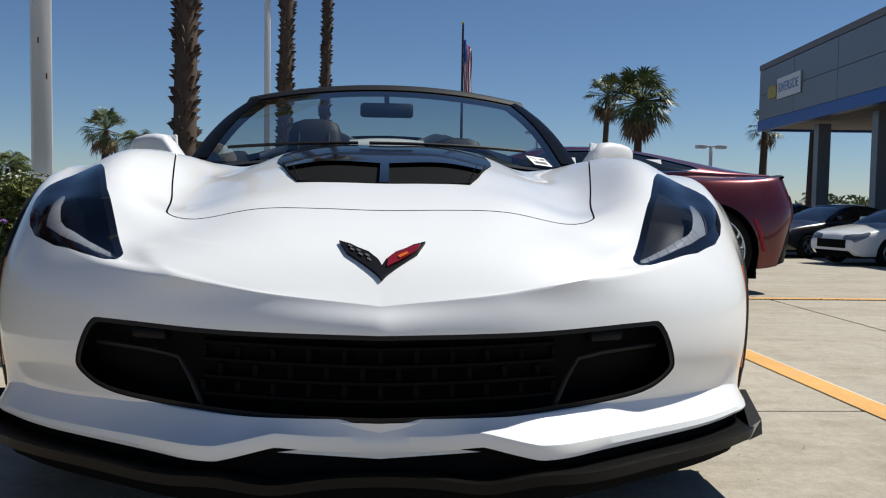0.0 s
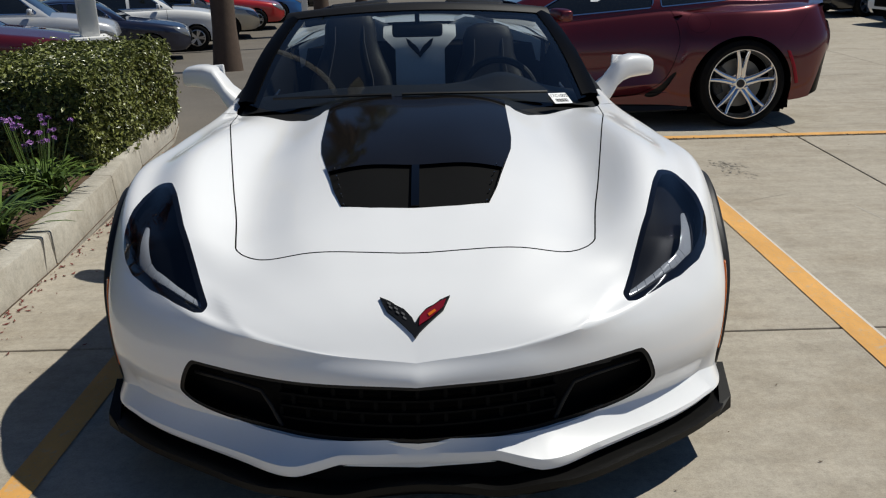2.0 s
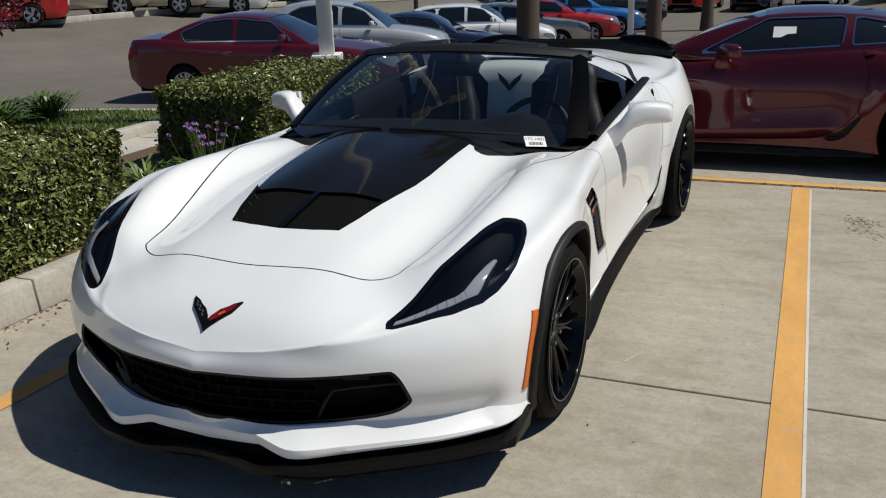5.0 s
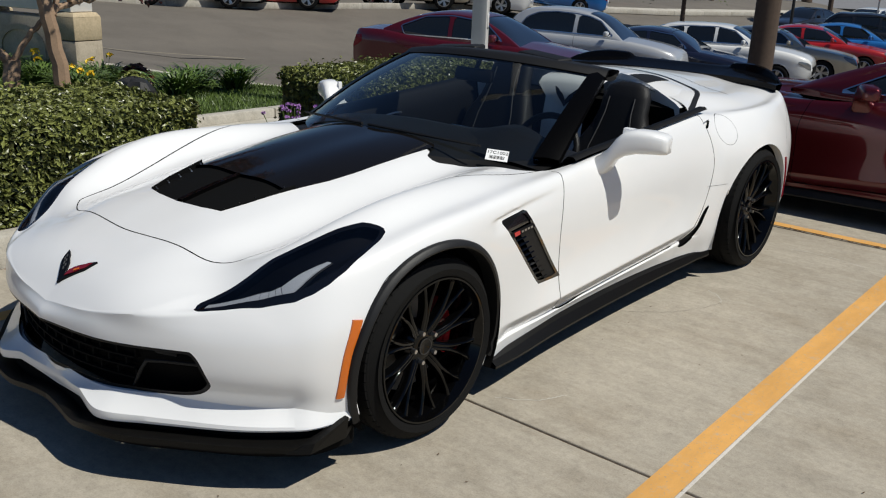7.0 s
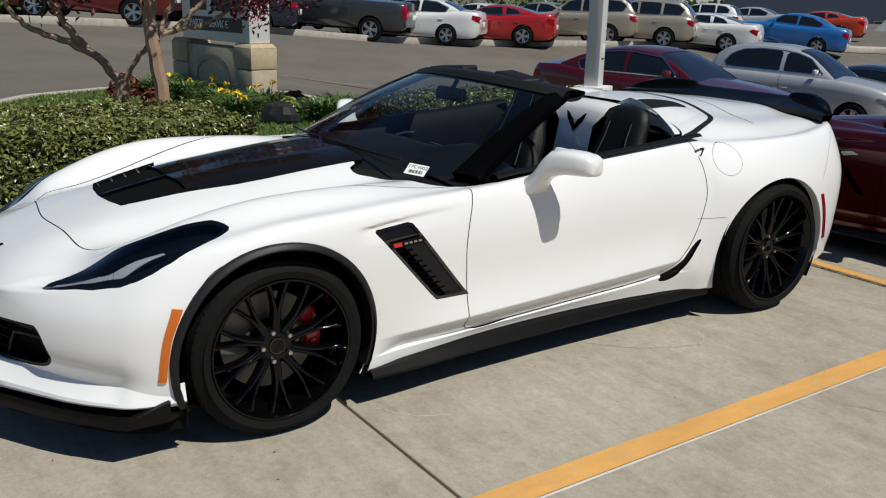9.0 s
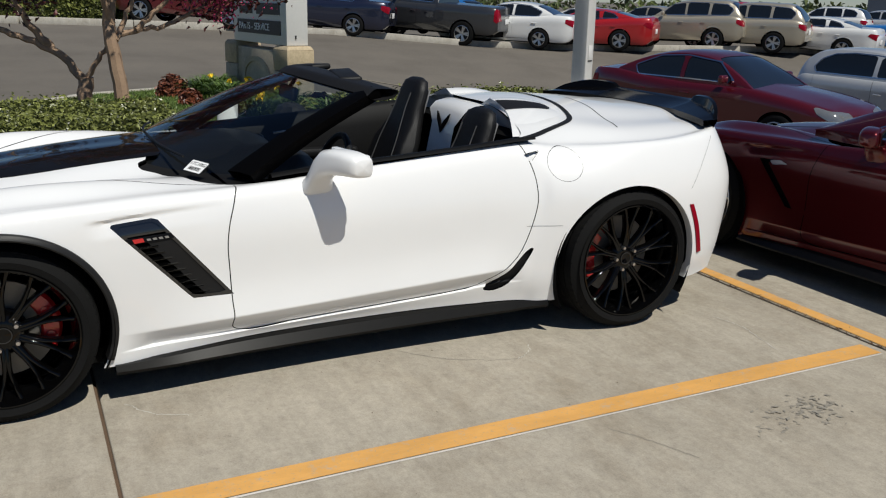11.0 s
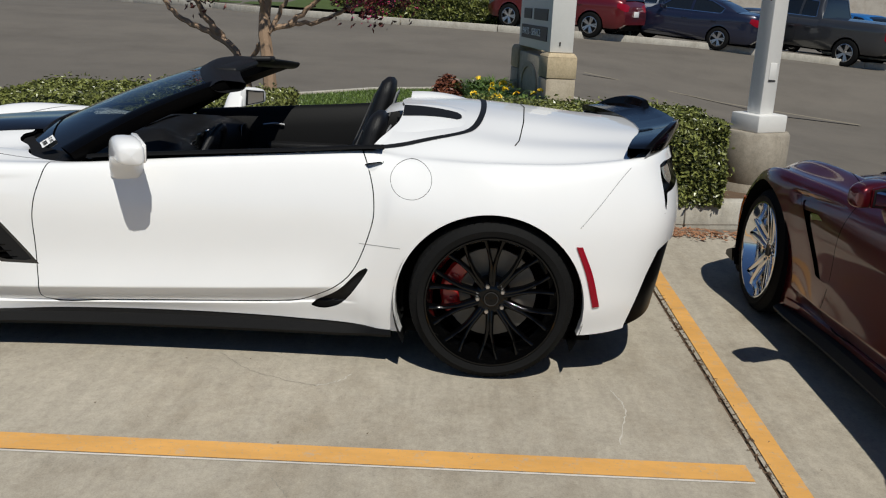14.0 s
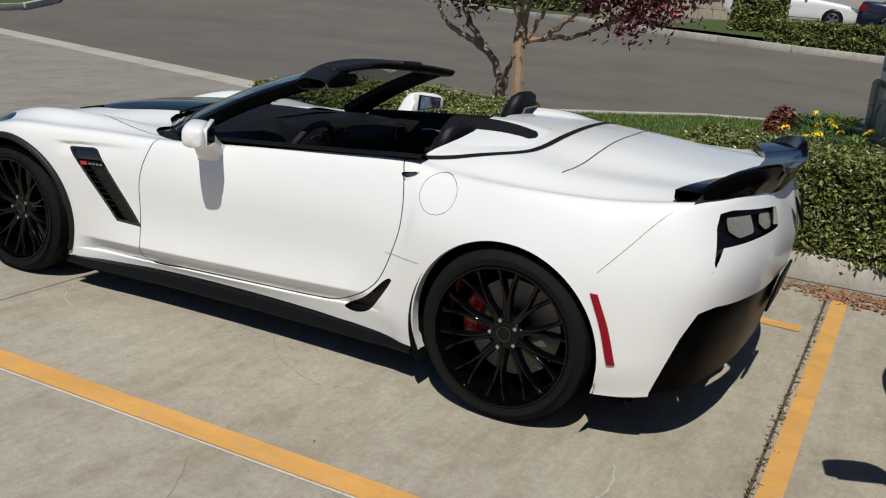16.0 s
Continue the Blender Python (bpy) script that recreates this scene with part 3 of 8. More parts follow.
LAMP = [(0.551, -0.672), (0.604, -0.545), (0.665, -0.409), (0.722, -0.245), (0.756, -0.168), (0.802, -0.130), (0.822, -0.135), (0.842, -0.18), (0.857, -0.258), (0.860, -0.345), (0.849, -0.405),
        (0.831, -0.452), (0.80, -0.503), (0.73, -0.577), (0.64, -0.655), (0.585, -0.696), (0.562, -0.700)]
GRILLE = smooth_outline([(0, 0.437), (0.30, 0.440), (0.55, 0.447), (0.605, 0.437), (0.640, 0.36), (0.632, 0.325), (0.575, 0.290), (0.45, 0.275), (0.2, 0.262), (0, 0.257), (-0.2, 0.262),
                         (-0.45, 0.275), (-0.575, 0.290), (-0.632, 0.325), (-0.640, 0.36), (-0.605, 0.437), (-0.55, 0.447), (-0.30, 0.440)], 4)
VENT = [(0.380, 0.704), (0.552, 0.718), (0.832, 0.384), (0.672, 0.386)]
DUCT = smooth_outline([(2.198, 0.428), (2.165, 0.425), (2.075, 0.335), (1.972, 0.272), (1.972, 0.250), (2.03, 0.247), (2.105, 0.29)], 5)
FUEL = [(2.362 + 0.084 * math.cos(a * math.pi / 18), 0.810 + 0.074 * math.sin(a * math.pi / 18)) for a in range(36)]
COCKPIT = smooth_outline([(0, 0.60), (0.335, 0.60), (0.375, 0.562), (0.425, 0.565), (0.475, 0.625), (0.57, 0.68), (0.69, 0.735), (0.757, 0.86), (0.775, 1.05), (0.782, 1.5), (0.765, 2.0), (0.70, 2.21), (0.55, 2.262), (0.25, 2.29),
                          (0, 2.26), (-0.25, 2.29), (-0.55, 2.262), (-0.70, 2.21), (-0.765, 2.0), (-0.782, 1.5), (-0.775, 1.05), (-0.757, 0.86), (-0.69, 0.735), (-0.57, 0.68), (-0.475, 0.625), (-0.425, 0.565), (-0.375, 0.562), (-0.335, 0.60)], 5)
TAIL_LAMP = [(0.31, 0.802), (0.30, 0.876), (0.64, 0.90), (0.70, 0.893), (0.735, 0.85), (0.80, 0.69), (0.735, 0.783), (0.57, 0.79)]
REAR_LOWER = [(3.250, 0.10), (3.268, 0.245), (3.342, 0.465), (3.385, 0.560), (3.43, 0.580), (3.9, 0.575), (3.9, 0.1)]


def arch(i, grow=0.0):
    return lambda v: np.where(v[:, 0] > 0.77, np.hypot(v[:, 1] - WHEEL_Y[i], v[:, 2] - WHEEL_Z[i]) - ARCH_R[i] - grow, 1.0)


def cut(shape, *keeps):
    for k in keeps:
        shape = clip(shape, k)
    return shape


def both(shape):
    return welded(join(shape, mirrored(shape)))


def front_gate(v):
    return -0.35 - v[:, 1]


def rear_gate(v):
    return v[:, 1] - 3.0


def top_gate(v):
    return v[:, 2] - 0.45

# ---- wheels ----
def wheel(parent, m, radius, width, rim_r, spokes, finish, caliper, label, rear_side=1):
    """A wheel whose outer face looks along +x, with tyre, disc, caliper and bolts."""
    w = width / 2
    face = w - 0.022
    many = spokes > 7
    barrel = lathe([(w - 0.004, rim_r + 0.004), (w + 0.004, rim_r), (w + 0.004, rim_r - 0.006), (w - 0.004, rim_r - 0.010), (face - 0.004, rim_r - 0.017), (face - 0.03, rim_r - 0.030), (-w + 0.02, rim_r - 0.036), (-w, rim_r), (-w + 0.01, rim_r + 0.002)], 72)
    hub = lathe([(face - 0.036, 0.0), (face - 0.031, 0.034), (face - 0.033, 0.046), (face - 0.040, 0.070), (face - 0.060, 0.084), (face - 0.095, 0.086), (face - 0.10, 0.0)], 40)
    pieces = [barrel, hub]

    def blade(path):
        """A tapered spoke with a ridge along its face; path rows: radius, angle, half width, depth of the face."""
        rows_ = []
        for r_, a_, hw, x_ in path:
            c_, s_ = math.cos(a_), math.sin(a_)
            ring = []
            for q, dx in ((-1.05, -0.034), (-1.0, -0.010), (-0.72, -0.002), (0.0, 0.0015), (0.72, -0.002), (1.0, -0.010), (1.05, -0.034), (-1.05, -0.034)):
                ring.append((x_ + dx, r_ * c_ - q * hw * s_, r_ * s_ + q * hw * c_))
            rows_.append(ring)
        return loft(rows_)

    arms = []
    reach = rim_r - 0.012
    if many:
        for e in (-1, 1):
            rows_ = []
            for f in (0.0, 0.15, 0.30, 0.42, 0.50, 0.60, 0.72, 0.85, 0.95, 1.0):
                r_ = 0.050 + (reach - 0.050) * f
                spread = max(0.0, f - 0.38) / 0.62
                a_ = e * (0.0060 / r_ * (1 - spread) + 0.150 * spread ** 0.95)
                rows_.append((r_, a_, 0.0125 - 0.0045 * min(1, f / 0.55) + 0.005 * max(0, (f - 0.9) / 0.1), face - 0.036 + 0.034 * f ** 0.75))
            arms.append(blade(rows_))
    else:
        for e in (-1, 1):
            rows_ = []
            for f in (0.0, 0.2, 0.4, 0.6, 0.8, 0.95, 1.0):
                r_ = 0.045 + (reach - 0.045) * f
                rows_.append((r_, e * (0.017 / r_ * (1 - 0.55 * f) + 0.150 * f ** 1.25), 0.021 - 0.007 * f, face - 0.030 + 0.032 * f ** 0.8))
            arms.append(blade(rows_))
    spoke_mesh = make_mesh("spoke", *join(*arms), finish, True, 62)
    rim = part("wheel", join(*pieces), finish, parent, label, sharp=40, m=m)
    for k in range(spokes):
        part("spoke", spoke_mesh, None, rim, m=pose(0, 0, 0, 360 * k / spokes + 90))
    tr = radius - 0.012
    prof = [(-w + 0.004, rim_r), (-w - 0.008, rim_r + 0.03), (-w - 0.004, tr - 0.035), (-w + 0.018, tr), (-w + 0.045, radius)]
    for g in np.linspace(-w + 0.075, w - 0.075, 4):
        prof += [(g - 0.006, radius), (g - 0.005, radius - 0.007), (g + 0.005, radius - 0.007), (g + 0.006, radius)]
    prof += [(w - 0.045, radius), (w - 0.018, tr), (w + 0.004, tr - 0.035), (w + 0.008, rim_r + 0.03), (w + 0.002, rim_r + 0.006), (w - 0.004, rim_r)]
    part("tyre", lathe(prof, 72), RUBBER, rim, "black rubber tyre", sharp=30)
    block = make_mesh("tread_block", *hexa([(w - 0.062, -0.0155, radius - 0.010), (w - 0.012, -0.0155, radius - 0.026), (w - 0.012, 0.0155, radius - 0.026), (w - 0.062, 0.0155, radius - 0.010)], [(w - 0.064, -0.0145, radius + 0.0015), (w - 0.022, -0.0145, radius - 0.006), (w - 0.022, 0.0145, radius - 0.006), (w - 0.064, 0.0145, radius + 0.0015)]), RUBBER, False)
    for k in range(60):
        part("tread_block", block, None, rim, m=pose(0, 0, 0, 6 * k))
    disc_r = rim_r * 0.70
    disc = lathe([(-0.012, 0.05), (-0.012, disc_r), (0.012, disc_r), (0.012, 0.05)], 48)
    part("brake_disc", disc, DISC, rim, "grey steel brake disc", sharp=30)
    if caliper:
        a0 = (math.pi if rear_side < 0 else 0.0) + (0.12 if rear_side > 0 else -0.12)
        body_ = []
        for t in np.linspace(-0.62, 0.62, 15):
            c_, s_ = math.cos(a0 + t), math.sin(a0 + t)
            r0_, r1_ = disc_r * 0.70, disc_r * (1.06 + 0.05 * math.cos(t * 2.2))
            body_.append([(x_, r_ * c_, r_ * s_) for x_, r_ in ((-0.055, r0_ + 0.012), (-0.055, r1_ - 0.01), (0.030, r1_), (0.046, r1_ - 0.012), (0.050, (r0_ + r1_) / 2), (0.046, r0_ + 0.008), (0.034, r0_), (-0.055, r0_ + 0.012))])
        ends_ = [tuple(range(7)), tuple(range(14 * 8 + 6, 14 * 8 - 1, -1))]
        v_, f_ = loft(body_)
        cal = part("brake_caliper", (v_, f_ + ends_), caliper, rim, "painted brake caliper", sharp=35)
        for t in (-0.3, 0.0, 0.3):
            c_, s_ = math.cos(a0 + t), math.sin(a0 + t)
            part("piston_cover", moved(lathe([(0.046, 0.017), (0.056, 0.015), (0.057, 0.0)], 18), pose(0, disc_r * 0.89 * c_, disc_r * 0.89 * s_)), caliper, cal)
    part("hub_cap", lathe([(face - 0.032, 0.0), (face - 0.028, 0.024), (face - 0.027, 0.031), (face - 0.034, 0.034)], 24), RIM_BLACK if finish is not CHROME else GREY_TRIM, rim, "round centre cap")
    part("cap_ring", lathe([(face - 0.029, 0.026), (face - 0.0255, 0.027), (face - 0.0255, 0.030), (face - 0.029, 0.031)], 28), GREY_TRIM, rim, "thin dark cap ring")
    nut = lathe([(0.0, 0.0), (0.0, 0.008), (-0.03, 0.0095), (-0.03, 0.0)], 6)
    nut_mesh = make_mesh("wheel_bolt", *nut, SILVER if finish is not CHROME else CHROME, False)
    for k in range(5):
        a = 2 * math.pi * (k + 0.5) / 5
        part("wheel_bolt", nut_mesh, None, rim, m=pose(face - 0.018, 0.056 * math.cos(a), 0.056 * math.sin(a)))
    return rim

def arc_points(line, u0, u1, n=40):
    return rounded(np.arange(16), line, np.linspace(u0, u1, n))


def strip(inner, outer, z0, z1, flip=False):
    """A closed bar between two curves of equal length; z0, z1: bottom and top heights, one or one per point."""
    n = len(inner)
    z0, z1 = np.broadcast_to(z0, n), np.broadcast_to(z1, n)
    vs = []
    for i in range(n):
        vs += [(inner[i][0], inner[i][1], z0[i]), (outer[i][0], outer[i][1], z0[i]), (outer[i][0], outer[i][1], z1[i]), (inner[i][0], inner[i][1], z1[i])]
    fs = []
    for i in range(n - 1):
        for k in range(4):
            a, b = i * 4 + k, i * 4 + (k + 1) % 4
            fs.append((a, b, b + 4, a + 4))
    fs += [(3, 2, 1, 0), (4 * n - 4, 4 * n - 3, 4 * n - 2, 4 * n - 1)]
    return vs, fs


def loft(rows, closed=False):
    """A sheet through rows of points of equal length."""
    n, k = len(rows), len(rows[0])
    return [tuple(p) for r in rows for p in r], grid_faces(n, k)


def text_mesh(name, words, size, material, depth=0.0005):
    cu = bpy.data.curves.new(name, "FONT")
    cu.body, cu.size, cu.align_x, cu.align_y, cu.extrude = words, size, "CENTER", "CENTER", depth
    ob = bpy.data.objects.new(name, cu)
    scene.collection.objects.link(ob)
    me = bpy.data.meshes.new_from_object(ob.evaluated_get(bpy.context.evaluated_depsgraph_get()))
    bpy.data.objects.remove(ob)
    me.materials.clear()
    me.materials.append(material)
    return me


def v_emblem(parent, place, k, dark=False):
    """Two swept flags in a V, drawn as plain shapes; place(a, b, h) lays them on a surface."""
    lay = lambda o, h0, h1: (lambda q: ([place(*v) for v in q[0]], q[1]))(prism([(x * k, y * k) for x, y in o], h0, h1))
    left = [(-0.090, 0.076), (-0.064, 0.061), (-0.050, 0.047), (-0.028, 0.032), (-0.008, 0.006), (0.0, -0.012), (0.0, -0.048), (-0.010, -0.034), (-0.034, -0.010), (-0.056, 0.012), (-0.072, 0.028), (-0.080, 0.048)]
    right = [(-x, y) for x, y in left[::-1]]
    base = part("emblem", join(lay(left, 0, 0.006), lay(right, 0, 0.006)), LAMP_BODY if not dark else MATT_BLACK, parent, "black v-shaped emblem with two flags")
    flag = [(0.010, -0.018), (0.034, -0.002), (0.058, 0.020), (0.072, 0.036), (0.080, 0.062), (0.062, 0.052), (0.048, 0.039), (0.026, 0.024), (0.012, 0.006)]
    part("flag", lay(flag, 0.006, 0.0085), EMBLEM_RED if not dark else MATT_BLACK, base, "dark red flag half" if not dark else "black flag half")
    if not dark:
        part("gold_mark", lay([(0.032, 0.013), (0.050, 0.027), (0.054, 0.021), (0.036, 0.006)], 0.0085, 0.0095), AMBER, base, "small gold mark")
    for i in range(6):
        x, y = -0.026 - 0.018 * (i // 2) - 0.004 * (i % 2), 0.002 + 0.017 * (i // 2) + 0.013 * (i % 2)
        sq = [(x - 0.0042, y + 0.002), (x + 0.0042, y - 0.005), (x + 0.0042, y + 0.001), (x - 0.0042, y + 0.008)]
        part("check", lay(sq, 0.006, 0.0075), STITCH if not dark else MATT_BLACK, base, smooth=False)
    return base


def on_nose(a, b, h):
    y = -0.80 + b * 0.80
    return (a, y - 0.6 * h, float(top_height(np.array([abs(a)]), np.array([y]))[0]) + 0.001 + h)


def mirror_pod(car, s, paint):
    """Door mirror: one swept body from the door to the outer end, with its glass behind."""
    rings = []
    for x, y, z, ry, rz in ((0.800, 1.205, 0.775, 0.075, 0.028), (0.832, 1.205, 0.795, 0.066, 0.032), (0.860, 1.202, 0.825, 0.056, 0.038), (0.885, 1.205, 0.862, 0.050, 0.050), (0.915, 1.220, 0.890, 0.050, 0.055),
                            (0.96, 1.246, 0.900, 0.052, 0.052), (1.01, 1.276, 0.899, 0.053, 0.049), (1.05, 1.300, 0.894, 0.050, 0.044), (1.065, 1.309, 0.890, 0.044, 0.038), (1.0705, 1.313, 0.889, 0.036, 0.031), (1.071, 1.3135, 0.889, 0.0005, 0.0004)):
        ring = []
        for k in range(28):
            a = 2 * math.pi * k / 28
            c, d = math.cos(a), math.sin(a)
            e = 0.45 if c > 0 else 0.7
            ring.append((s * (x - 1.2 * max(0.0, 0.88 - x) * math.copysign(abs(d) ** 0.7, d) * 0.4 - 0.25 * ry * c), y + ry * math.copysign(abs(c) ** e, c), z + rz * math.copysign(abs(d) ** 0.58, d)))
        rings.append(ring + ring[:1])
    pod = part("door_mirror", loft(rings), paint, car, "painted door mirror pod", sharp=50)
    at = lambda x, z, o: (s * (x - 0.03), 1.246 + (x - 0.96) * 0.60 + 0.049 + o, z)
    quad = ((0.915, 0.850), (1.045, 0.862), (1.050, 0.926), (0.920, 0.944))
    rim_ = ((0.905, 0.845), (1.052, 0.857), (1.057, 0.931), (0.912, 0.950))
    part("mirror_rim", hexa([at(x, z, -0.025) for x, z in rim_], [at(x, z, 0.002) for x, z in rim_], 0.006), paint, pod)
    part("mirror_bezel", hexa([at(x, z, -0.02) for x, z in quad], [at(x, z, 0.005) for x, z in quad], 0.003), SATIN_BLACK, pod, "black mirror bezel")
    quad = ((0.925, 0.858), (1.035, 0.868), (1.040, 0.919), (0.930, 0.935))
    part("mirror_glass", ([at(x, z, 0.0075) for x, z in quad], [(0, 1, 2, 3) if s < 0 else (3, 2, 1, 0)]), MIRROR, pod, "mirror glass", smooth=False)


def screen_point(v, h, out=0.0):
    bx, by, bz = 0.758 * v, 0.635 + 0.315 * abs(v) ** 2.3, 0.884 - 0.050 * v * v
    tx, ty, tz = 0.60 * v, 1.395 + 0.155 * v * v, 1.184 - 0.046 * v * v
    w = math.sin(math.pi * h) * 0.022 + out
    return (bx + (tx - bx) * h + w * 0.55 * v, by + (ty - by) * h - w * 0.45, bz + (tz - bz) * h + w * 0.8)


def windscreen(car):
    vs = np.linspace(-0.93, 0.93, 33)
    pane = part("windscreen", loft([[screen_point(v, h) for h in np.linspace(-0.13 * (1 - abs(v) ** 4), 0.95, 18)] for v in vs]), GLASS, car, "clear raked windscreen")
    pane.visible_shadow = False
    rows = []
    for h in np.linspace(-0.02, 1.0, 24):
        rows.append(h)
    for s in (1, -1):
        r = []
        for h in rows:
            a, b = Vector(screen_point(s * 0.90, h, 0.004)), Vector(screen_point(s * 1.005, h, 0.004))
            c, d = Vector(screen_point(s * 1.015, h, -0.045)), Vector(screen_point(s * 0.91, h, -0.035))
            r.append([tuple(x) for x in (a, a.lerp(b, 0.5) + Vector((0, -0.004, 0.006)), b, b.lerp(c, 0.5) + Vector((s * 0.006, 0, 0)), c, d, a)])
        part("screen_pillar", loft(r), DIFFUSER_BLACK, car, "gloss black windscreen pillar", sharp=50)
    r = []
    for v in np.linspace(-1.01, 1.01, 41):
        a, b = Vector(screen_point(v, 0.905, 0.004)), Vector(screen_point(v, 1.0, 0.008))
        b.y += 0.02
        c = b + Vector((0, 0.085 - 0.02 * v * v, -0.006))
        e = c + Vector((0, -0.012, -0.032))
        d = a + Vector((0, 0.085, -0.020))
        ring = [tuple(x) for x in (a, a.lerp(b, 0.55) + Vector((0, -0.006, 0.010)), b, c, c + Vector((0, 0.006, -0.014)), e, d, a.lerp(d, 0.4) + Vector((0, 0, -0.012)), a)]
        r.append([tuple(x) for x in rounded(np.arange(9), np.array(ring), np.linspace(0, 8, 33))])
    part("screen_header", loft(r), SATIN_BLACK, car, "black padded windscreen header")
    # folded sun visors behind the header
    for s in (1, -1):
        part("sun_visor", moved(box((0.27, 0.11, 0.030), (0, 0, 0), 0.014, 4), pose(s * 0.27, 1.515, 1.172, 3, s * 4, s * -8)), SATIN_BLACK, car, "black folded sun visor")
    part("inside_mirror", moved(box((0.23, 0.035, 0.065), (0, 0, 0), 0.015), pose(0.0, 1.32, 1.075, -14)), SATIN_BLACK, car, "black inside mirror")
    part("mirror_stem", tube([(0, 1.33, 1.10), (0, 1.37, 1.16)], 0.011), SATIN_BLACK, car)
    cowl = clip(clip(both(SKIN), inside(COCKPIT, 0, 1, gate=high)), lambda v: 1.05 - v[:, 1])
    part("cowl", offset(cowl, -0.022), SATIN_BLACK, car, "black cowl under the windscreen")
    for x0, x1 in ((0.52, -0.06), (-0.10, -0.58)):
        pts = [(x0 + (x1 - x0) * f, 0.675 + 0.31 * abs(x0 + (x1 - x0) * f) ** 2.3 - 0.02, 0.895 - 0.060 * (x0 + (x1 - x0) * f) ** 2) for f in np.linspace(0, 1, 9)]
        part("wiper", tube(pts, 0.006, 6), SATIN_BLACK, car, "black wiper blade")
    lab = box((0.092, 0.064, 0.0006))
    a, b, c = (Vector(screen_point(v, h, 0.003)) for v, h in ((0.68, 0.0), (0.76, 0.0), (0.72, 0.07)))
    ex = (b - a).normalized()
    n = ex.cross(c - a).normalized()
    ey = n.cross(ex)
    mid = Vector(screen_point(0.755, -0.05, 0.008))
    mm = Matrix(((ex.x, ey.x, n.x, mid.x), (ex.y, ey.y, n.y, mid.y), (ex.z, ey.z, n.z, mid.z), (0, 0, 0, 1)))
    tag = part("paper_label", lab, PAPER, car, "white paper label with printed number", smooth=False, m=mm)
    me = text_mesh("printed_number", "17C1002", 0.024, INK)
    part("printed_number", me, None, tag, m=pose(0, 0.014, 0.0006))
    for i in range(14):
        part("barcode_bar", box((0.0016 + 0.0012 * (i % 3), 0.019, 0.0004), (-0.030 + 0.0046 * i, -0.013, 0.0006)), INK, tag, smooth=False)


def seat(car, s):
    """Bucket seat: cushion, back with bolsters and a built-in head rest."""
    cx, back, drop = s * 0.375, (0.062 if s > 0 else 0.04), (0.08 if s > 0 else -0.004)
    rows = []
    for z, y, w, t in ((0.36, 1.86, 0.225, 0.08), (0.48, 1.915, 0.235, 0.075), (0.62, 1.97, 0.235, 0.07), (0.76, 2.02, 0.215, 0.065), (0.86, 2.055, 0.17, 0.06), (0.94, 2.08, 0.142, 0.055), (1.02, 2.105, 0.138, 0.05), (1.075, 2.12, 0.115, 0.038), (1.095, 2.125, 0.06, 0.02), (1.098, 2.126, 0.01, 0.006)):
        ring = []
        for k in range(28):
            a = 2 * math.pi * k / 28
            c, d = math.cos(a), math.sin(a)
            px = w * math.copysign(abs(c) ** 0.6, c)
            hollow = -0.045 * max(0, abs(px / max(w, 0.01)) - 0.45) if z < 0.82 else 0
            py = t * math.copysign(abs(d) ** 0.8, d) + (hollow * 1.6 if d < 0 else 0)
            ring.append((cx + px, y + py + back, z - drop))
        rows.append(ring + ring[:1])
    top = part("seat", loft(rows), LEATHER, car, "black leather bucket seat", sharp=60)
    cush = [(1.36, 0.40, 0.22), (1.42, 0.455, 0.235), (1.60, 0.445, 0.24), (1.80, 0.42, 0.235)]
    r = []
    for y, z, w in cush:
        r.append([(cx + w * math.cos(a), y, z + 0.055 * max(0, math.cos(a) ** 2 - 0.3) - (0.14 if math.sin(a) < 0 else 0.0)) for a in np.linspace(0, 2 * math.pi, 25)])
    part("cushion", loft(r), LEATHER, top, sharp=60)
    for e in (-1, 1):
        line = [(cx + e * (w * 0.55), y - t * 1.02 + back, z - drop) for z, y, w, t in ((0.62, 1.97, 0.235, 0.075), (0.76, 2.02, 0.215, 0.07), (0.86, 2.055, 0.17, 0.064), (0.94, 2.08, 0.142, 0.058), (1.02, 2.105, 0.138, 0.05))]
        part("seam", tube(line, 0.003, 5), STITCH, top, "grey stitched seam")
    part("head_rest_shell", moved(box((0.17, 0.010, 0.13), (0, 0, 0), 0.004), pose(cx, 2.148 + back, 0.965 - drop, -17)), PANEL_GREY, top, "grey shell on the back of the head rest")


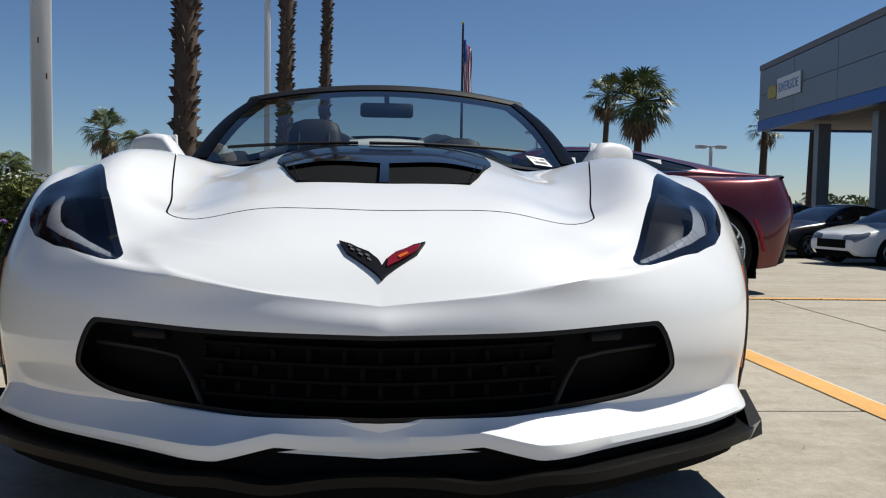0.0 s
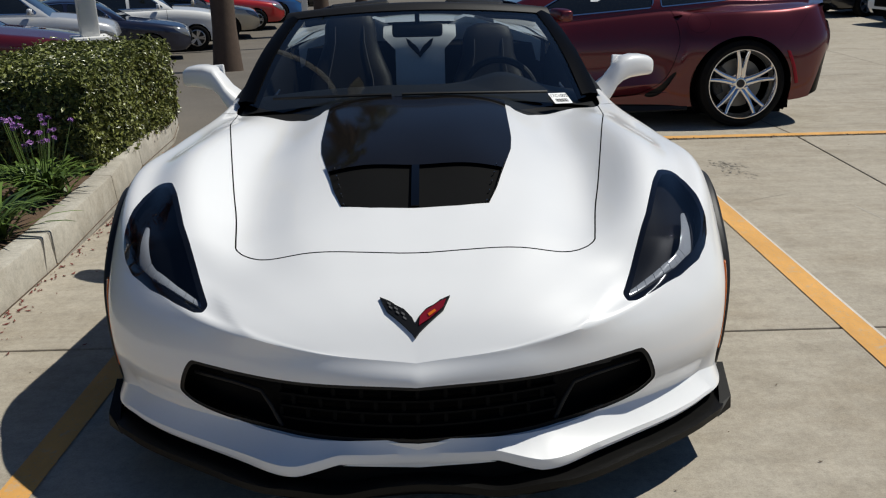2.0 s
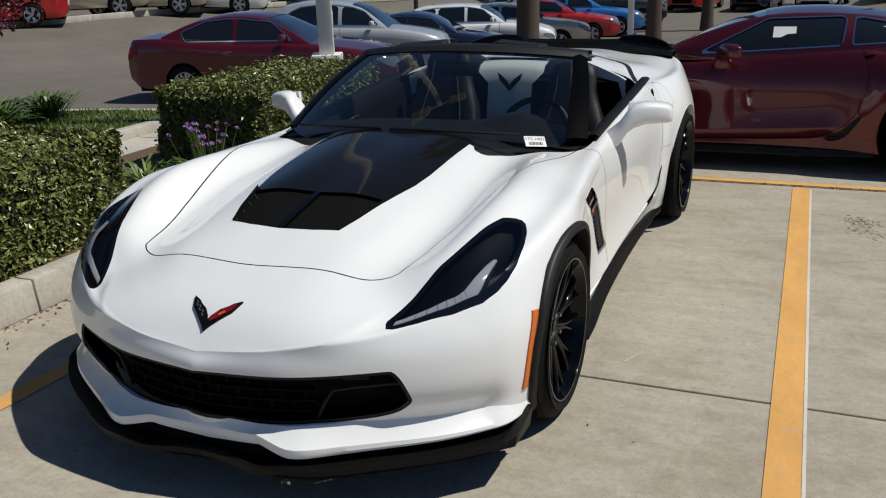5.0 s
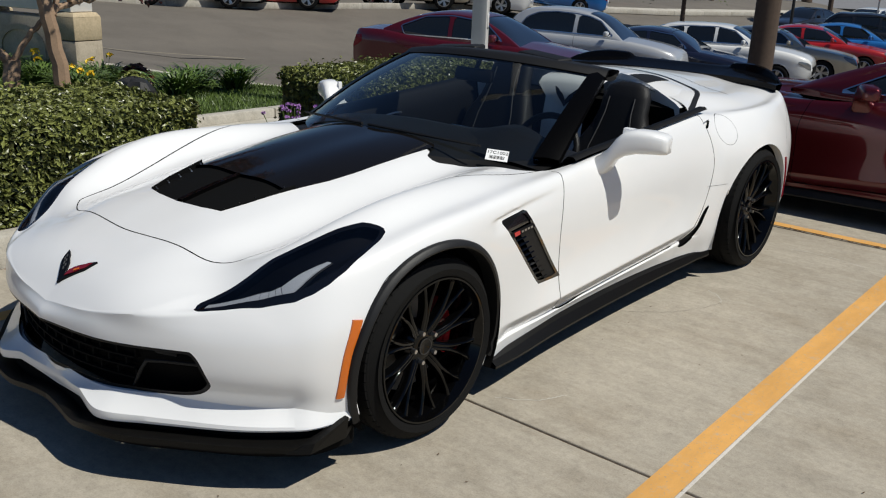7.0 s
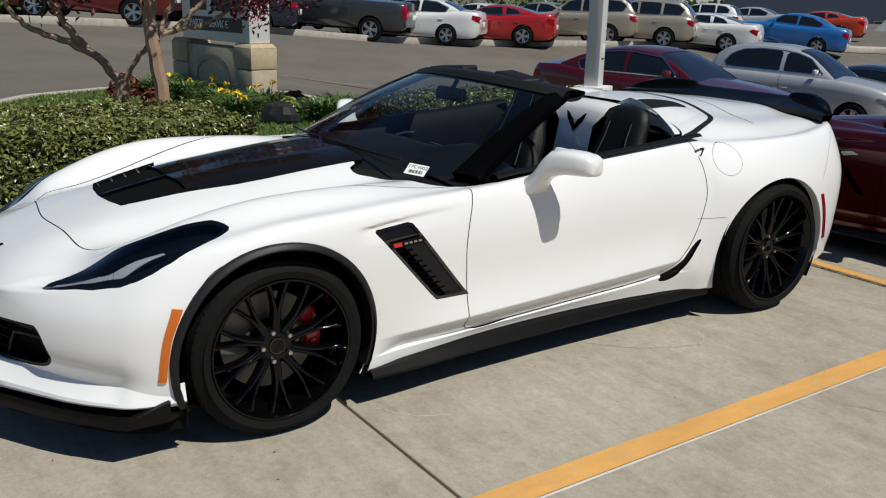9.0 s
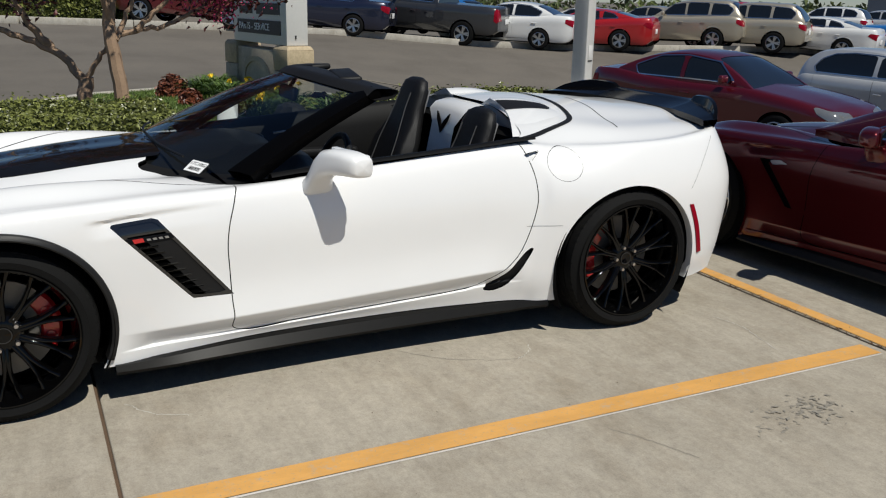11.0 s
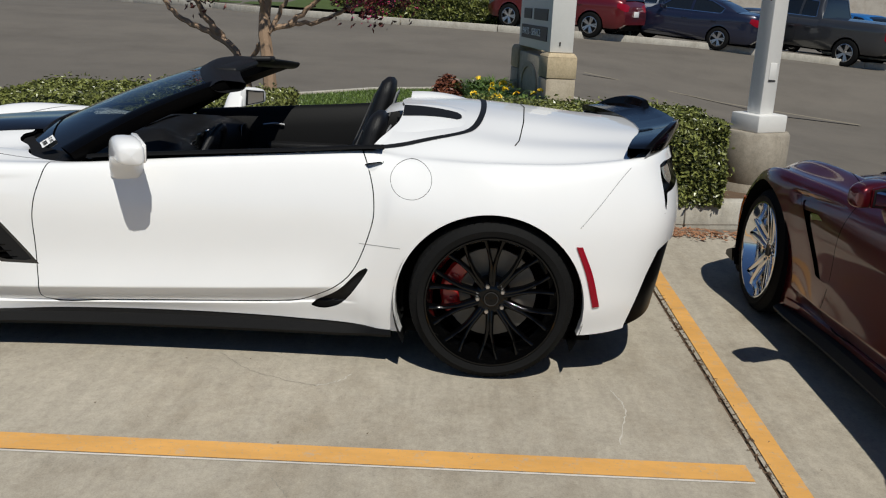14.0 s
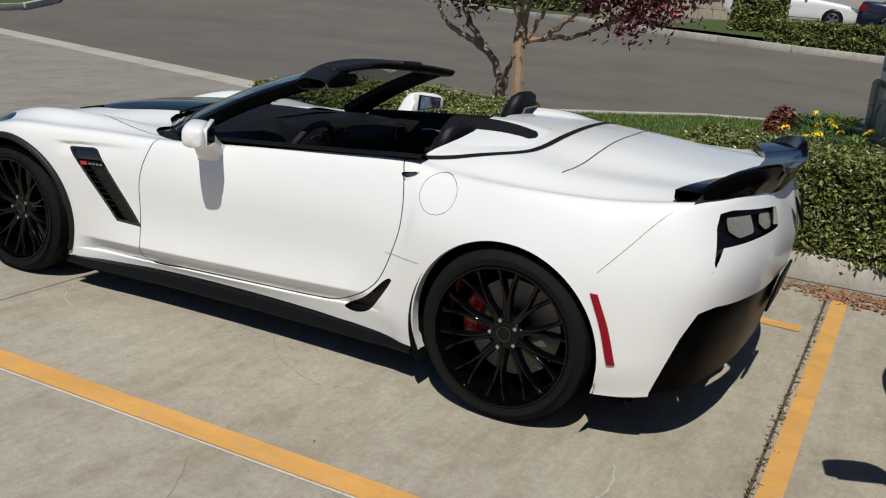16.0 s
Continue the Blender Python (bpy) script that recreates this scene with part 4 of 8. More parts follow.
def cabin(car, paint):
    tub = [hexa(((-0.74, 0.95, 0.16), (0.74, 0.95, 0.16), (0.74, 2.25, 0.16), (-0.74, 2.25, 0.16)), ((-0.74, 0.95, 0.2), (0.74, 0.95, 0.2), (0.74, 2.25, 0.2), (-0.74, 2.25, 0.2)))]
    part("floor_pan", tub[0], MATT_BLACK, car, "black carpeted floor", smooth=False)
    for s in (1, -1):
        door_top = [[(s * x, y, z + dz) for x, dz in ((0.80, 0.0), (0.785, 0.012), (0.755, 0.010), (0.735, -0.01), (0.70, -0.10), (0.69, -0.30), (0.70, -0.60))] for y, z in ((1.02, 0.822), (1.12, 0.833), (1.5, 0.862), (1.9, 0.892), (2.12, 0.912), (2.24, 0.92))]
        part("door_card", loft(door_top), LINING, car, "black door lining and sill", sharp=50)
        seat(car, s)
    dash = []
    for y, z, dz in ((0.86, 0.845, 0), (1.0, 0.862, 0.0), (1.15, 0.862, 0.03), (1.25, 0.850, 0.045), (1.33, 0.82, 0.03), (1.36, 0.74, 0.0), (1.30, 0.60, 0.0), (1.2, 0.45, 0)):
        dash.append([(x, y - 0.10 * (1 - abs(x) / 0.74), z + dz * math.exp(-((x - 0.38) / 0.14) ** 2) * 1.3 - 0.055 * (x / 0.74) ** 2) for x in np.linspace(-0.74, 0.74, 31)])
    part("dashboard", loft(dash), LEATHER, car, "black leather dashboard with a hooded cluster", sharp=60)
    part("console", box((0.22, 0.95, 0.36), (0, 1.68, 0.38), 0.03), SATIN_BLACK, car, "black centre console")
    part("gear_lever", tube([(0.0, 1.58, 0.56), (0.0, 1.60, 0.68)], [0.014, 0.02], 10), LEATHER, car)
    ring = [(0.38 + 0.178 * math.cos(a), 1.40 + 0.065 * math.sin(a), 0.745 + 0.166 * math.sin(a)) for a in np.linspace(0, 2 * math.pi, 41)]
    st = part("steering_wheel", tube(ring, 0.016, 10, False), LEATHER, car, "black leather steering wheel")
    part("wheel_hub", moved(box((0.15, 0.035, 0.10), (0, 0, 0), 0.015), pose(0.38, 1.385, 0.74, -20)), SATIN_BLACK, st)
    for a in (0.1, math.pi - 0.1, -math.pi / 2):
        part("wheel_spoke", tube([(0.38, 1.39, 0.74), (0.38 + 0.17 * math.cos(a), 1.40 + 0.062 * math.sin(a), 0.745 + 0.16 * math.sin(a))], 0.012, 8), SILVER, st)
    for x in (-0.60, -0.12, 0.12, 0.62):
        vent = part("air_vent", moved(box((0.11, 0.02, 0.075), (0, 0, 0), 0.012), pose(x, 1.335 - 0.10 * (1 - abs(x) / 0.74), 0.765 - 0.03 * abs(x), -8)), LINING, car, "black air vent with a bright edge")
        ring_ = [(x + 0.056 * math.copysign(abs(math.cos(a)) ** 0.5, math.cos(a)), 1.347 - 0.10 * (1 - abs(x) / 0.74), 0.765 - 0.03 * abs(x) + 0.037 * math.copysign(abs(math.sin(a)) ** 0.5, math.sin(a))) for a in np.linspace(0, 2 * math.pi, 25)]
        part("vent_ring", tube(ring_, 0.0022, 5, False), SILVER, vent, "thin bright vent edge")
        for k in range(4):
            part("vent_slat", box((0.095, 0.012, 0.004), (x, 1.345 - 0.10 * (1 - abs(x) / 0.74), 0.744 - 0.03 * abs(x) + 0.014 * k)), SATIN_BLACK, vent, smooth=False)
    part("screen", moved(box((0.20, 0.012, 0.105), (0, 0, 0), 0.006), pose(0, 1.262, 0.775, -14)), CAR_WINDOW, car, "dark glossy console screen")
    for k in range(5):
        part("control_knob", tube([(-0.07 + 0.035 * k, 1.262, 0.665), (-0.07 + 0.035 * k, 1.280, 0.667)], 0.010, 12), SATIN_BLACK, car)
    for s in (1, -1):
        part("door_release", tube([(s * 0.688, 1.42, 0.775), (s * 0.680, 1.48, 0.785), (s * 0.688, 1.54, 0.780)], 0.006, 8), SILVER, car, "bright door release")
        part("arm_rest", box((0.07, 0.46, 0.05), (s * 0.665, 1.68, 0.66), 0.018), LEATHER, car, "black padded arm rest")
        rim_pts = [(s * 0.694, y, z) for y, z in ((1.14, 0.62), (1.22, 0.68), (1.32, 0.66), (1.36, 0.58), (1.28, 0.52), (1.18, 0.54), (1.14, 0.62))]
        part("door_speaker", tube(rim_pts, 0.005, 6, False), SATIN_BLACK, car, "dark speaker surround")
    # body-coloured panel between the seats, with fairings behind them
    fall = []
    for y, z in ((2.36, 1.018), (2.26, 1.014), (2.20, 1.0), (2.165, 0.965), (2.15, 0.90), (2.12, 0.75), (2.10, 0.55)):
        w = 0.20 if z > 0.95 else 0.135
        fall.append([(w * f, y, z - 0.012 * f * f) for f in np.linspace(-1, 1, 11)])
    part("rear_panel", loft(fall), paint, car, "painted panel between the seats", sharp=40)
    v_emblem(car, lambda a, b, h: (a, 2.145 + 0.2 * b - h, 0.885 + b), 0.85, True)
    part("bulkhead", hexa(((-0.72, 2.28, 0.2), (0.72, 2.28, 0.2), (0.72, 2.34, 0.2), (-0.72, 2.34, 0.2)), ((-0.70, 2.22, 0.90), (0.70, 2.22, 0.90), (0.70, 2.30, 0.92), (-0.70, 2.30, 0.92))), MATT_BLACK, car, "black rear bulkhead", smooth=False)
    for s in (1, -1):
        ridge = ((0.15, 1.000), (0.21, 1.028), (0.255, 1.046), (0.30, 1.040), (0.345, 1.027), (0.39, 1.013), (0.435, 1.000), (0.50, 0.978), (0.57, 0.955), (0.63, 0.935), (0.67, 0.915))
        lip = lambda x: 2.285 - 0.085 * max(0.0, (x - 0.435) / 0.21) ** 1.2

        def crown(x, z, f):
            """A point of the fairing, from its raised front lip (f = 0) to where it sinks into the deck (f = 1)."""
            y = lip(x) + (2.61 - lip(x)) * f
            base = float(top_height(np.array([x]), np.array([y]))[0]) - 0.012 - 0.035 * max(0.0, (x - 0.48) / 0.19)
            return (s * x, y, base + (z - base) * (1 - f ** 1.6) + 0.010 * math.sin(math.pi * f) * (0.2 < x < 0.6))

        rows = [[(s * x, lip(x) + 0.03, z - 0.12) for x, z in ridge], [(s * x, lip(x) + 0.004, z - 0.012) for x, z in ridge]]
        rows += [[crown(x, z, f) for x, z in ridge] for f in (0.01, 0.06, 0.2, 0.35, 0.5, 0.65, 0.8, 0.9, 1.0)]
        fair = part("fairing", loft(rows), paint, car, "painted fairing behind the seat", sharp=50)
        slot = []
        for f in (0.015, 0.05, 0.2, 0.35, 0.5, 0.65, 0.76, 0.80, 0.82):
            n_, w_ = 0.362 + 0.03 * f, (0.056 - 0.018 * f) * min(1.0, math.sqrt(max(0.0, 0.825 - f) / 0.06))
            xs = [n_ + w_ * q for q in np.linspace(-1, 1, 9)]
            slot.append([tuple(np.array(crown(x, float(np.interp(x, *zip(*ridge))), f)) + (0, 0, 0.004)) for x in xs])
        part("fairing_inlay", loft(slot), SATIN_BLACK, fair, "black inlay on the fairing")


BAND = smooth_outline([(0.775, 2.0), (0.715, 2.22), (0.665, 2.36), (0.60, 2.52), (0.50, 2.60), (0.30, 2.64), (0, 2.65), (-0.30, 2.64), (-0.50, 2.60), (-0.60, 2.52), (-0.665, 2.36), (-0.715, 2.22), (-0.775, 2.0), (0, 1.9)], 5)
DECK = [(0.685, 2.775), (0.60, 2.80), (0.53, 2.808), (0.35, 2.83), (0, 2.85), (-0.35, 2.83), (-0.53, 2.808), (-0.60, 2.80), (-0.685, 2.775), (-0.70, 3.3), (-0.4, 3.6), (0.4, 3.6), (0.70, 3.3)]


def spoiler(car):
    """Black plate round the deck's end, with a raised lip at either side."""
    xs_ = [0.0, 0.20, 0.335, 0.385, 0.50, 0.60, 0.70, 0.768]
    front = np.array(list(zip(xs_, (3.385, 3.375, 3.350, 3.340, 3.305, 3.275, 3.248, 3.230), (0.972, 0.972, 0.974, 0.976, 0.976, 0.974, 0.970, 0.964))))
    plate = [1.008, 1.008, 1.010, 1.012, 1.008, 1.000, 0.986, 0.966]
    rear = np.array(list(zip(xs_, (3.552, 3.545, 3.525, 3.512, 3.478, 3.435, 3.375, 3.318), (1.016, 1.016, 1.020, 1.046, 1.052, 1.042, 1.012, 0.966))))
    u = np.linspace(0, 7, 43)
    f, r, pz = pchip(np.arange(8), front, u), pchip(np.arange(8), rear, u), pchip(np.arange(8), np.array(plate), u)
    rows = []
    for a, b, z in zip(f, r, pz):
        m1 = a + 0.62 * (b - a)
        m1[2] = a[2] + 0.7 * (z - a[2])
        lip = b - (0, 0.022, 0.004)
        rows.append([tuple(v) for v in (a, m1, a + 0.78 * (b - a) * (1, 1, 0) + (0, 0, z - a[2] - 0.001), lip, b, b + (0, 0.002, -0.012), (b[0], b[1] - 0.012, z - 0.03), (b[0] * 0.985, b[1] - 0.035, z - 0.085), a - (0, 0, 0.03), a)])
    half = loft(rows)
    part("spoiler", join(half, mirrored(half)), SPOILER_BLACK, car, "black rear spoiler with raised ends", sharp=30)


def grille_set(car):
    """Black mesh behind the mouth, with side ducts."""
    back = clip(both(SKIN), inside(GRILLE, 0, 2, grow=0.03, gate=front_gate))
    v = np.asarray(back[0])
    v[:, 1] += 0.075
    part("grille", ([tuple(p) for p in v], back[1]), MATT_BLACK, car, "black mesh grille")
    rim = clip(clip(both(SKIN), inside(GRILLE, 0, 2, grow=0.004, gate=front_gate)), outside(GRILLE, 0, 2, grow=-0.010))
    part("grille_surround", offset(rim, -0.003), SATIN_BLACK, car, "black grille edge")
    y_at = lambda x: -0.872 + 0.46 * x * x
    for z in (0.295, 0.33, 0.365, 0.40):
        pts = [(x, y_at(x) + 0.03, z + 0.01 * (abs(x) / 0.6)) for x in np.linspace(-0.36, 0.36, 15)]
        part("grille_bar", ribbon(pts, (0, 0, 1), 0.006, (0, 1, 0), 0.02), MATT_BLACK, car)
    for i in range(11):
        x = -0.36 + 0.072 * i
        for k, z in enumerate((0.3125, 0.3475, 0.3825)):
            xo = x + (0.036 if k % 2 else 0)
            if abs(xo) < 0.37:
                part("grille_web", box((0.010, 0.018, 0.030), (xo, y_at(xo) + 0.036, z)), MATT_BLACK, car, smooth=False)
    for s in (1, -1):
        frame_pts = [(s * x, y_at(x) + 0.018, z) for x, z in ((0.36, 0.275), (0.385, 0.33), (0.41, 0.372), (0.47, 0.382), (0.60, 0.388))]
        part("duct_frame", tube(frame_pts, 0.006, 8), SATIN_BLACK, car, "black duct frame in the grille")
        part("fog_lamp", moved(box((0.085, 0.03, 0.026), (0, 0, 0), 0.010), pose(s * 0.475, y_at(0.475) + 0.03, 0.415, 0, 0, s * 22)), LAMP_BODY, car, "small black lamp in the grille")
    lower = arc_points(LINE_A, 0, 4.2, 50)
    inner = [(p[0] * 0.97, p[1] + 0.035, 0) for p in lower]
    low = strip(inner, [(p[0] * 0.985, p[1] + 0.012, 0) for p in lower], 0.10, lower[:, 2] + 0.01)
    part("valance", both(low), MATT_BLACK, car, "black lower front valance", sharp=40)
    out = [(p[0] * 1.015, p[1] - 0.040 - 0.018 * min(1, p[0] * 2), 0) for p in arc_points(LINE_A, 0, 4.25, 60)]
    wave = np.array([0.158 + 0.006 * min(1, p[0] / 0.6) - 0.010 * math.exp(-((p[0] - 0.20) / 0.07) ** 2) + 0.006 * math.exp(-((p[0] - 0.32) / 0.06) ** 2) for p in out])
    inn = [(p[0] * 0.90, p[1] + 0.16, 0) for p in out]
    split = strip(inn, out, wave - 0.014, wave + 0.006)
    sp = part("splitter", both(split), CARBON, car, "carbon-fibre front splitter", sharp=40)
    for s in (1, -1):
        part("splitter_fin", hexa([(s * x, y, 0.148) for x, y in ((0.86, -0.60), (0.915, -0.545), (0.918, -0.40), (0.90, -0.40))], [(s * x, y, z) for x, y, z in ((0.875, -0.565, 0.168), (0.918, -0.53, 0.18), (0.930, -0.40, 0.225), (0.912, -0.40, 0.225))]), CARBON, sp, "upturned carbon-fibre splitter end", sharp=30)


def head_lamp(car, s, paint):
    reg = clip(SKIN, inside(LAMP, 0, 1, gate=top_gate))
    pick = (lambda q: q) if s > 0 else mirrored
    bowl = offset(clip(SKIN, inside(LAMP, 0, 1, grow=0.004, gate=top_gate)), -0.045)
    lamp = part("headlamp", pick(bowl), LAMP_BODY, car, "dark headlamp with a clear lens")
    edge = clip(reg, outside(LAMP, 0, 1, grow=-0.016))
    part("lamp_edge", pick(offset(edge, -0.001)), GLOSS_BLACK, lamp, "gloss black lamp surround")
    lens = part("lens", pick(reg), CLEAR, lamp, "clear lamp lens")
    lens.visible_shadow = False
    in_lamp = lambda x, y, h: (x - 0.004, y + 0.003, skin_z(x, y) - 0.008 + h)
    outer = [(0.574, -0.668), (0.618, -0.636), (0.664, -0.602), (0.706, -0.570), (0.742, -0.543), (0.766, -0.520)]
    inner_ = [(0.577, -0.650), (0.616, -0.618), (0.660, -0.584), (0.698, -0.553), (0.728, -0.529), (0.744, -0.508)]
    for i in range(8):
        part("light_cell", pick(laid(outer, inner_, in_lamp, 5, i / 8 + 0.004, (i + 1) / 8 - 0.004)), LIGHT_STRIP, lamp, "small clear light cell")
    part("light_guide", pick(laid([(0.767, -0.519), (0.784, -0.492), (0.793, -0.44), (0.797, -0.395), (0.799, -0.352)], [(0.745, -0.507), (0.757, -0.476), (0.770, -0.43), (0.777, -0.395), (0.786, -0.360)], in_lamp, 12)), LIGHT_STRIP, lamp, "pale upright light guide")
    part("light_lip", pick(laid([(0.567, -0.682), (0.664, -0.614), (0.745, -0.556), (0.785, -0.508), (0.803, -0.44), (0.808, -0.352)], [(0.570, -0.674), (0.664, -0.606), (0.743, -0.549), (0.779, -0.502), (0.797, -0.44), (0.802, -0.352)], in_lamp, 24)), LAMP_BODY, lamp, "dark lip round the light guide")


def side_vent(car, s, paint=None):
    """Vent behind the front wheel; with a paint, a plain recess in body colour."""
    pick = (lambda q: q) if s > 0 else mirrored
    reg = clip(SKIN, inside(VENT, 1, 2, grow=0.003, gate=side))
    deep = clip(SKIN, inside(VENT, 1, 2, grow=0.05, gate=side))
    back = [(p[0] - 0.04, p[1], p[2]) for p in deep[0]]
    vent = part("side_vent", pick((back, deep[1])), MATT_BLACK, car, "black fender vent with fins")
    edge = clip(reg, outside(VENT, 1, 2, grow=-0.012))
    part("vent_frame", pick(offset(edge, -0.001)), paint or GLOSS_BLACK, vent, "smooth vent frame")
    panel = clip(reg, inside([(0.505, 0.640), (0.620, 0.652), (0.842, 0.384), (0.735, 0.384)], 1, 2))
    part("vent_panel", pick(offset(panel, -0.005)), paint or SATIN_BLACK, vent, "smooth vent panel")
    brow = clip(reg, inside([(0.375, 0.72), (0.56, 0.73), (0.605, 0.664), (0.430, 0.652)], 1, 2))
    part("vent_brow", pick(offset(brow, -0.006)), paint or GLOSS_BLACK, vent, "smooth upper vent panel")
    if paint:
        return
    for i in range(9):
        f = (i + 0.6) / 9.2
        y0, z0 = 0.462 + 0.215 * f, 0.622 - 0.232 * f
        x0 = skin_x(y0, z0)
        pts = [(x0 - 0.010 - 0.006 * g, y0 + 0.004 + 0.074 * g, z0 + 0.004 + 0.004 * g) for g in (0, 0.35, 0.7, 1)]
        part("vent_fin", pick(ribbon(pts, (0.8, 0, -0.55), 0.022, (0.55, 0, 0.8), 0.004)), RIM_BLACK, vent, smooth=False)
    lay = lambda q, h: pick(hexa([(skin_x(*p) - 0.004, *p) for p in q], [(skin_x(*p) + h, *p) for p in q]))
    plate = part("badge_bar", lay([(0.436, 0.648), (0.603, 0.656), (0.617, 0.637), (0.453, 0.626)], 0.001), LAMP_BODY, vent, "black badge plate", smooth=False)
    part("badge_mark", lay([(0.462, 0.645), (0.500, 0.647), (0.505, 0.632), (0.468, 0.629)], 0.0025), CALIPER, vent, "red badge mark", smooth=False)
    for k in range(4):
        y = 0.512 + 0.022 * k
        part("badge_mark", lay([(y, 0.643 + 0.001 * k), (y + 0.014, 0.644 + 0.001 * k), (y + 0.018, 0.636 + 0.001 * k), (y + 0.004, 0.635 + 0.001 * k)], 0.0025), SILVER, vent, smooth=False)


def scoop(car):
    """Open heat extractor in the bonnet, with blades and a middle rib."""
    reg = cut(both(SKIN), inside(INSERT, 0, 1, grow=0.004), lambda v: SCOOP_END + 0.01 - v[:, 1], lambda v: v[:, 2] - 0.5)
    v = np.asarray(reg[0])
    v[:, 2] -= 0.075
    pan = part("bonnet_vent", ([tuple(p) for p in v], reg[1]), MATT_BLACK, car, "black open bonnet vent with blades")
    wall = []
    for s in (1, -1):
        side_pts = [(s * x, y) for x, y in ((0.0, -0.37), *INSERT_HALF[:4])]
        rows = []
        for x, y in side_pts:
            z = float(top_height(np.array([abs(x)]), np.array([y]))[0])
            rows.append([(x, y, z + 0.001), (x * 0.985, y + 0.006, z - 0.08)])
        wall.append(loft(rows))
    part("vent_wall", join(*wall), MATT_BLACK, pan, "gloss black vent edge")
    z_at = lambda x, y: float(top_height(np.array([abs(x)]), np.array([y]))[0])
    for s in (1, -1):
        for i in range(5):
            y = -0.31 + 0.058 * i
            w = 0.235 + 0.045 * i / 4
            pts = [(s * (0.03 + (w - 0.04) * f), y + 0.01 * f, z_at(0.03 + (w - 0.04) * f, y) - 0.028) for f in np.linspace(0, 1, 7)]
            part("vent_blade", ribbon(pts, (0, 0.85, 0.5), 0.042, (0, -0.5, 0.85), 0.005), GLOSS_BLACK, pan, smooth=False)
            px = w - 0.022
            arc = [(s * (px - 0.035 * f * f), y - 0.012 + 0.030 * f, z_at(px, y) - 0.006 - 0.050 * f) for f in np.linspace(0, 1, 6)]
            # silver here paints in the sun glints along the black louvre edges
            part("blade_stay", ribbon(arc, (0, 0.35, 0.1), 0.012, (1, 0, 0.4), 0.0025), SILVER, pan, "thin silver strip for the sun glint on a louvre edge", smooth=False)
    rib = [(0, y, z_at(0, y) - 0.012) for y in np.linspace(-0.36, SCOOP_END, 7)]
    part("middle_rib", ribbon(rib, (1, 0, 0), 0.024, (0, 0, 1), 0.03), RIM_BLACK, pan, sharp=30)


PULL = [(2.165, 0.858), (2.255, 0.872), (2.20, 0.825)]
FLANK = np.array([p for p in SKIN[0] if p[0] > 0.70 and p[2] < 0.95])


def skin_x(y, z):
    """How far out the body's side lies at a height."""
    d = (FLANK[:, 1] - y) ** 2 + (FLANK[:, 2] - z) ** 2
    k = np.argpartition(d, 9)[:9]
    w = np.sqrt(1 / (d[k] + 1e-4))
    a = np.column_stack([np.ones(9), FLANK[k, 1] - y, FLANK[k, 2] - z]) * w[:, None]
    x = float(np.linalg.lstsq(a, FLANK[k, 0] * w, rcond=None)[0][0])
    return min(max(x, float(FLANK[k, 0].min()) - 0.004), float(FLANK[k, 0].max()) + 0.004)


TOP_SKIN = np.array([p for p in SKIN[0] if p[2] > 0.5 and p[1] < 0.2 and p[0] > 0.4])


def skin_z(x, y):
    """How high the body's upper side lies over a place by the lamps."""
    d = (TOP_SKIN[:, 0] - x) ** 2 + (TOP_SKIN[:, 1] - y) ** 2
    k = np.argpartition(d, 9)[:9]
    w = np.sqrt(1 / (d[k] + 1e-4))
    a = np.column_stack([np.ones(9), TOP_SKIN[k, 0] - x, TOP_SKIN[k, 1] - y]) * w[:, None]
    return float(np.linalg.lstsq(a, TOP_SKIN[k, 2] * w, rcond=None)[0][0])


def laid(one, two, height, n, f0=0.0, f1=1.0, thick=0.006):
    """A thin curved bar between two edges, laid over the skin; height gives a point from two coordinates and a lift."""
    one, two = np.array(one, float), np.array(two, float)
    u = np.linspace(f0, f1, n)
    a = pchip(np.linspace(0, 1, len(one)), one, u)
    b = pchip(np.linspace(0, 1, len(two)), two, u)
    rows = []
    for p, q in zip(a, b):
        pts = [p + (q - p) * f for f in (0.0, 0.15, 0.5, 0.85, 1.0)]
        rows.append([height(*pts[0], -thick)] + [height(*v, h) for v, h in zip(pts, (-0.001, 0.0, 0.0008, 0.0, -0.001))] + [height(*pts[-1], -thick)])
    v, f = loft(rows)
    return v, f + [tuple(range(7)), tuple(range(len(v) - 1, len(v) - 8, -1))]


def seam_line(car, pts, pick, w=0.0024):
    """A thin dark joint along a line on the car's side."""
    p = np.array(pts)
    p = pchip(np.arange(len(p)), p, np.linspace(0, len(p) - 1, 24))
    d = np.gradient(p, axis=0)
    n_ = np.stack([-d[:, 1], d[:, 0]], -1)
    n_ = n_ / np.linalg.norm(n_, axis=1)[:, None] * w / 2
    rows = [[(skin_x(*(a + e * b)) + 0.0012, *(a + e * b)) for e in (-1, 1)] for a, b in zip(p, n_)]
    part("panel_joint", pick(loft(rows)), MATT_BLACK, car, "thin dark panel joint")


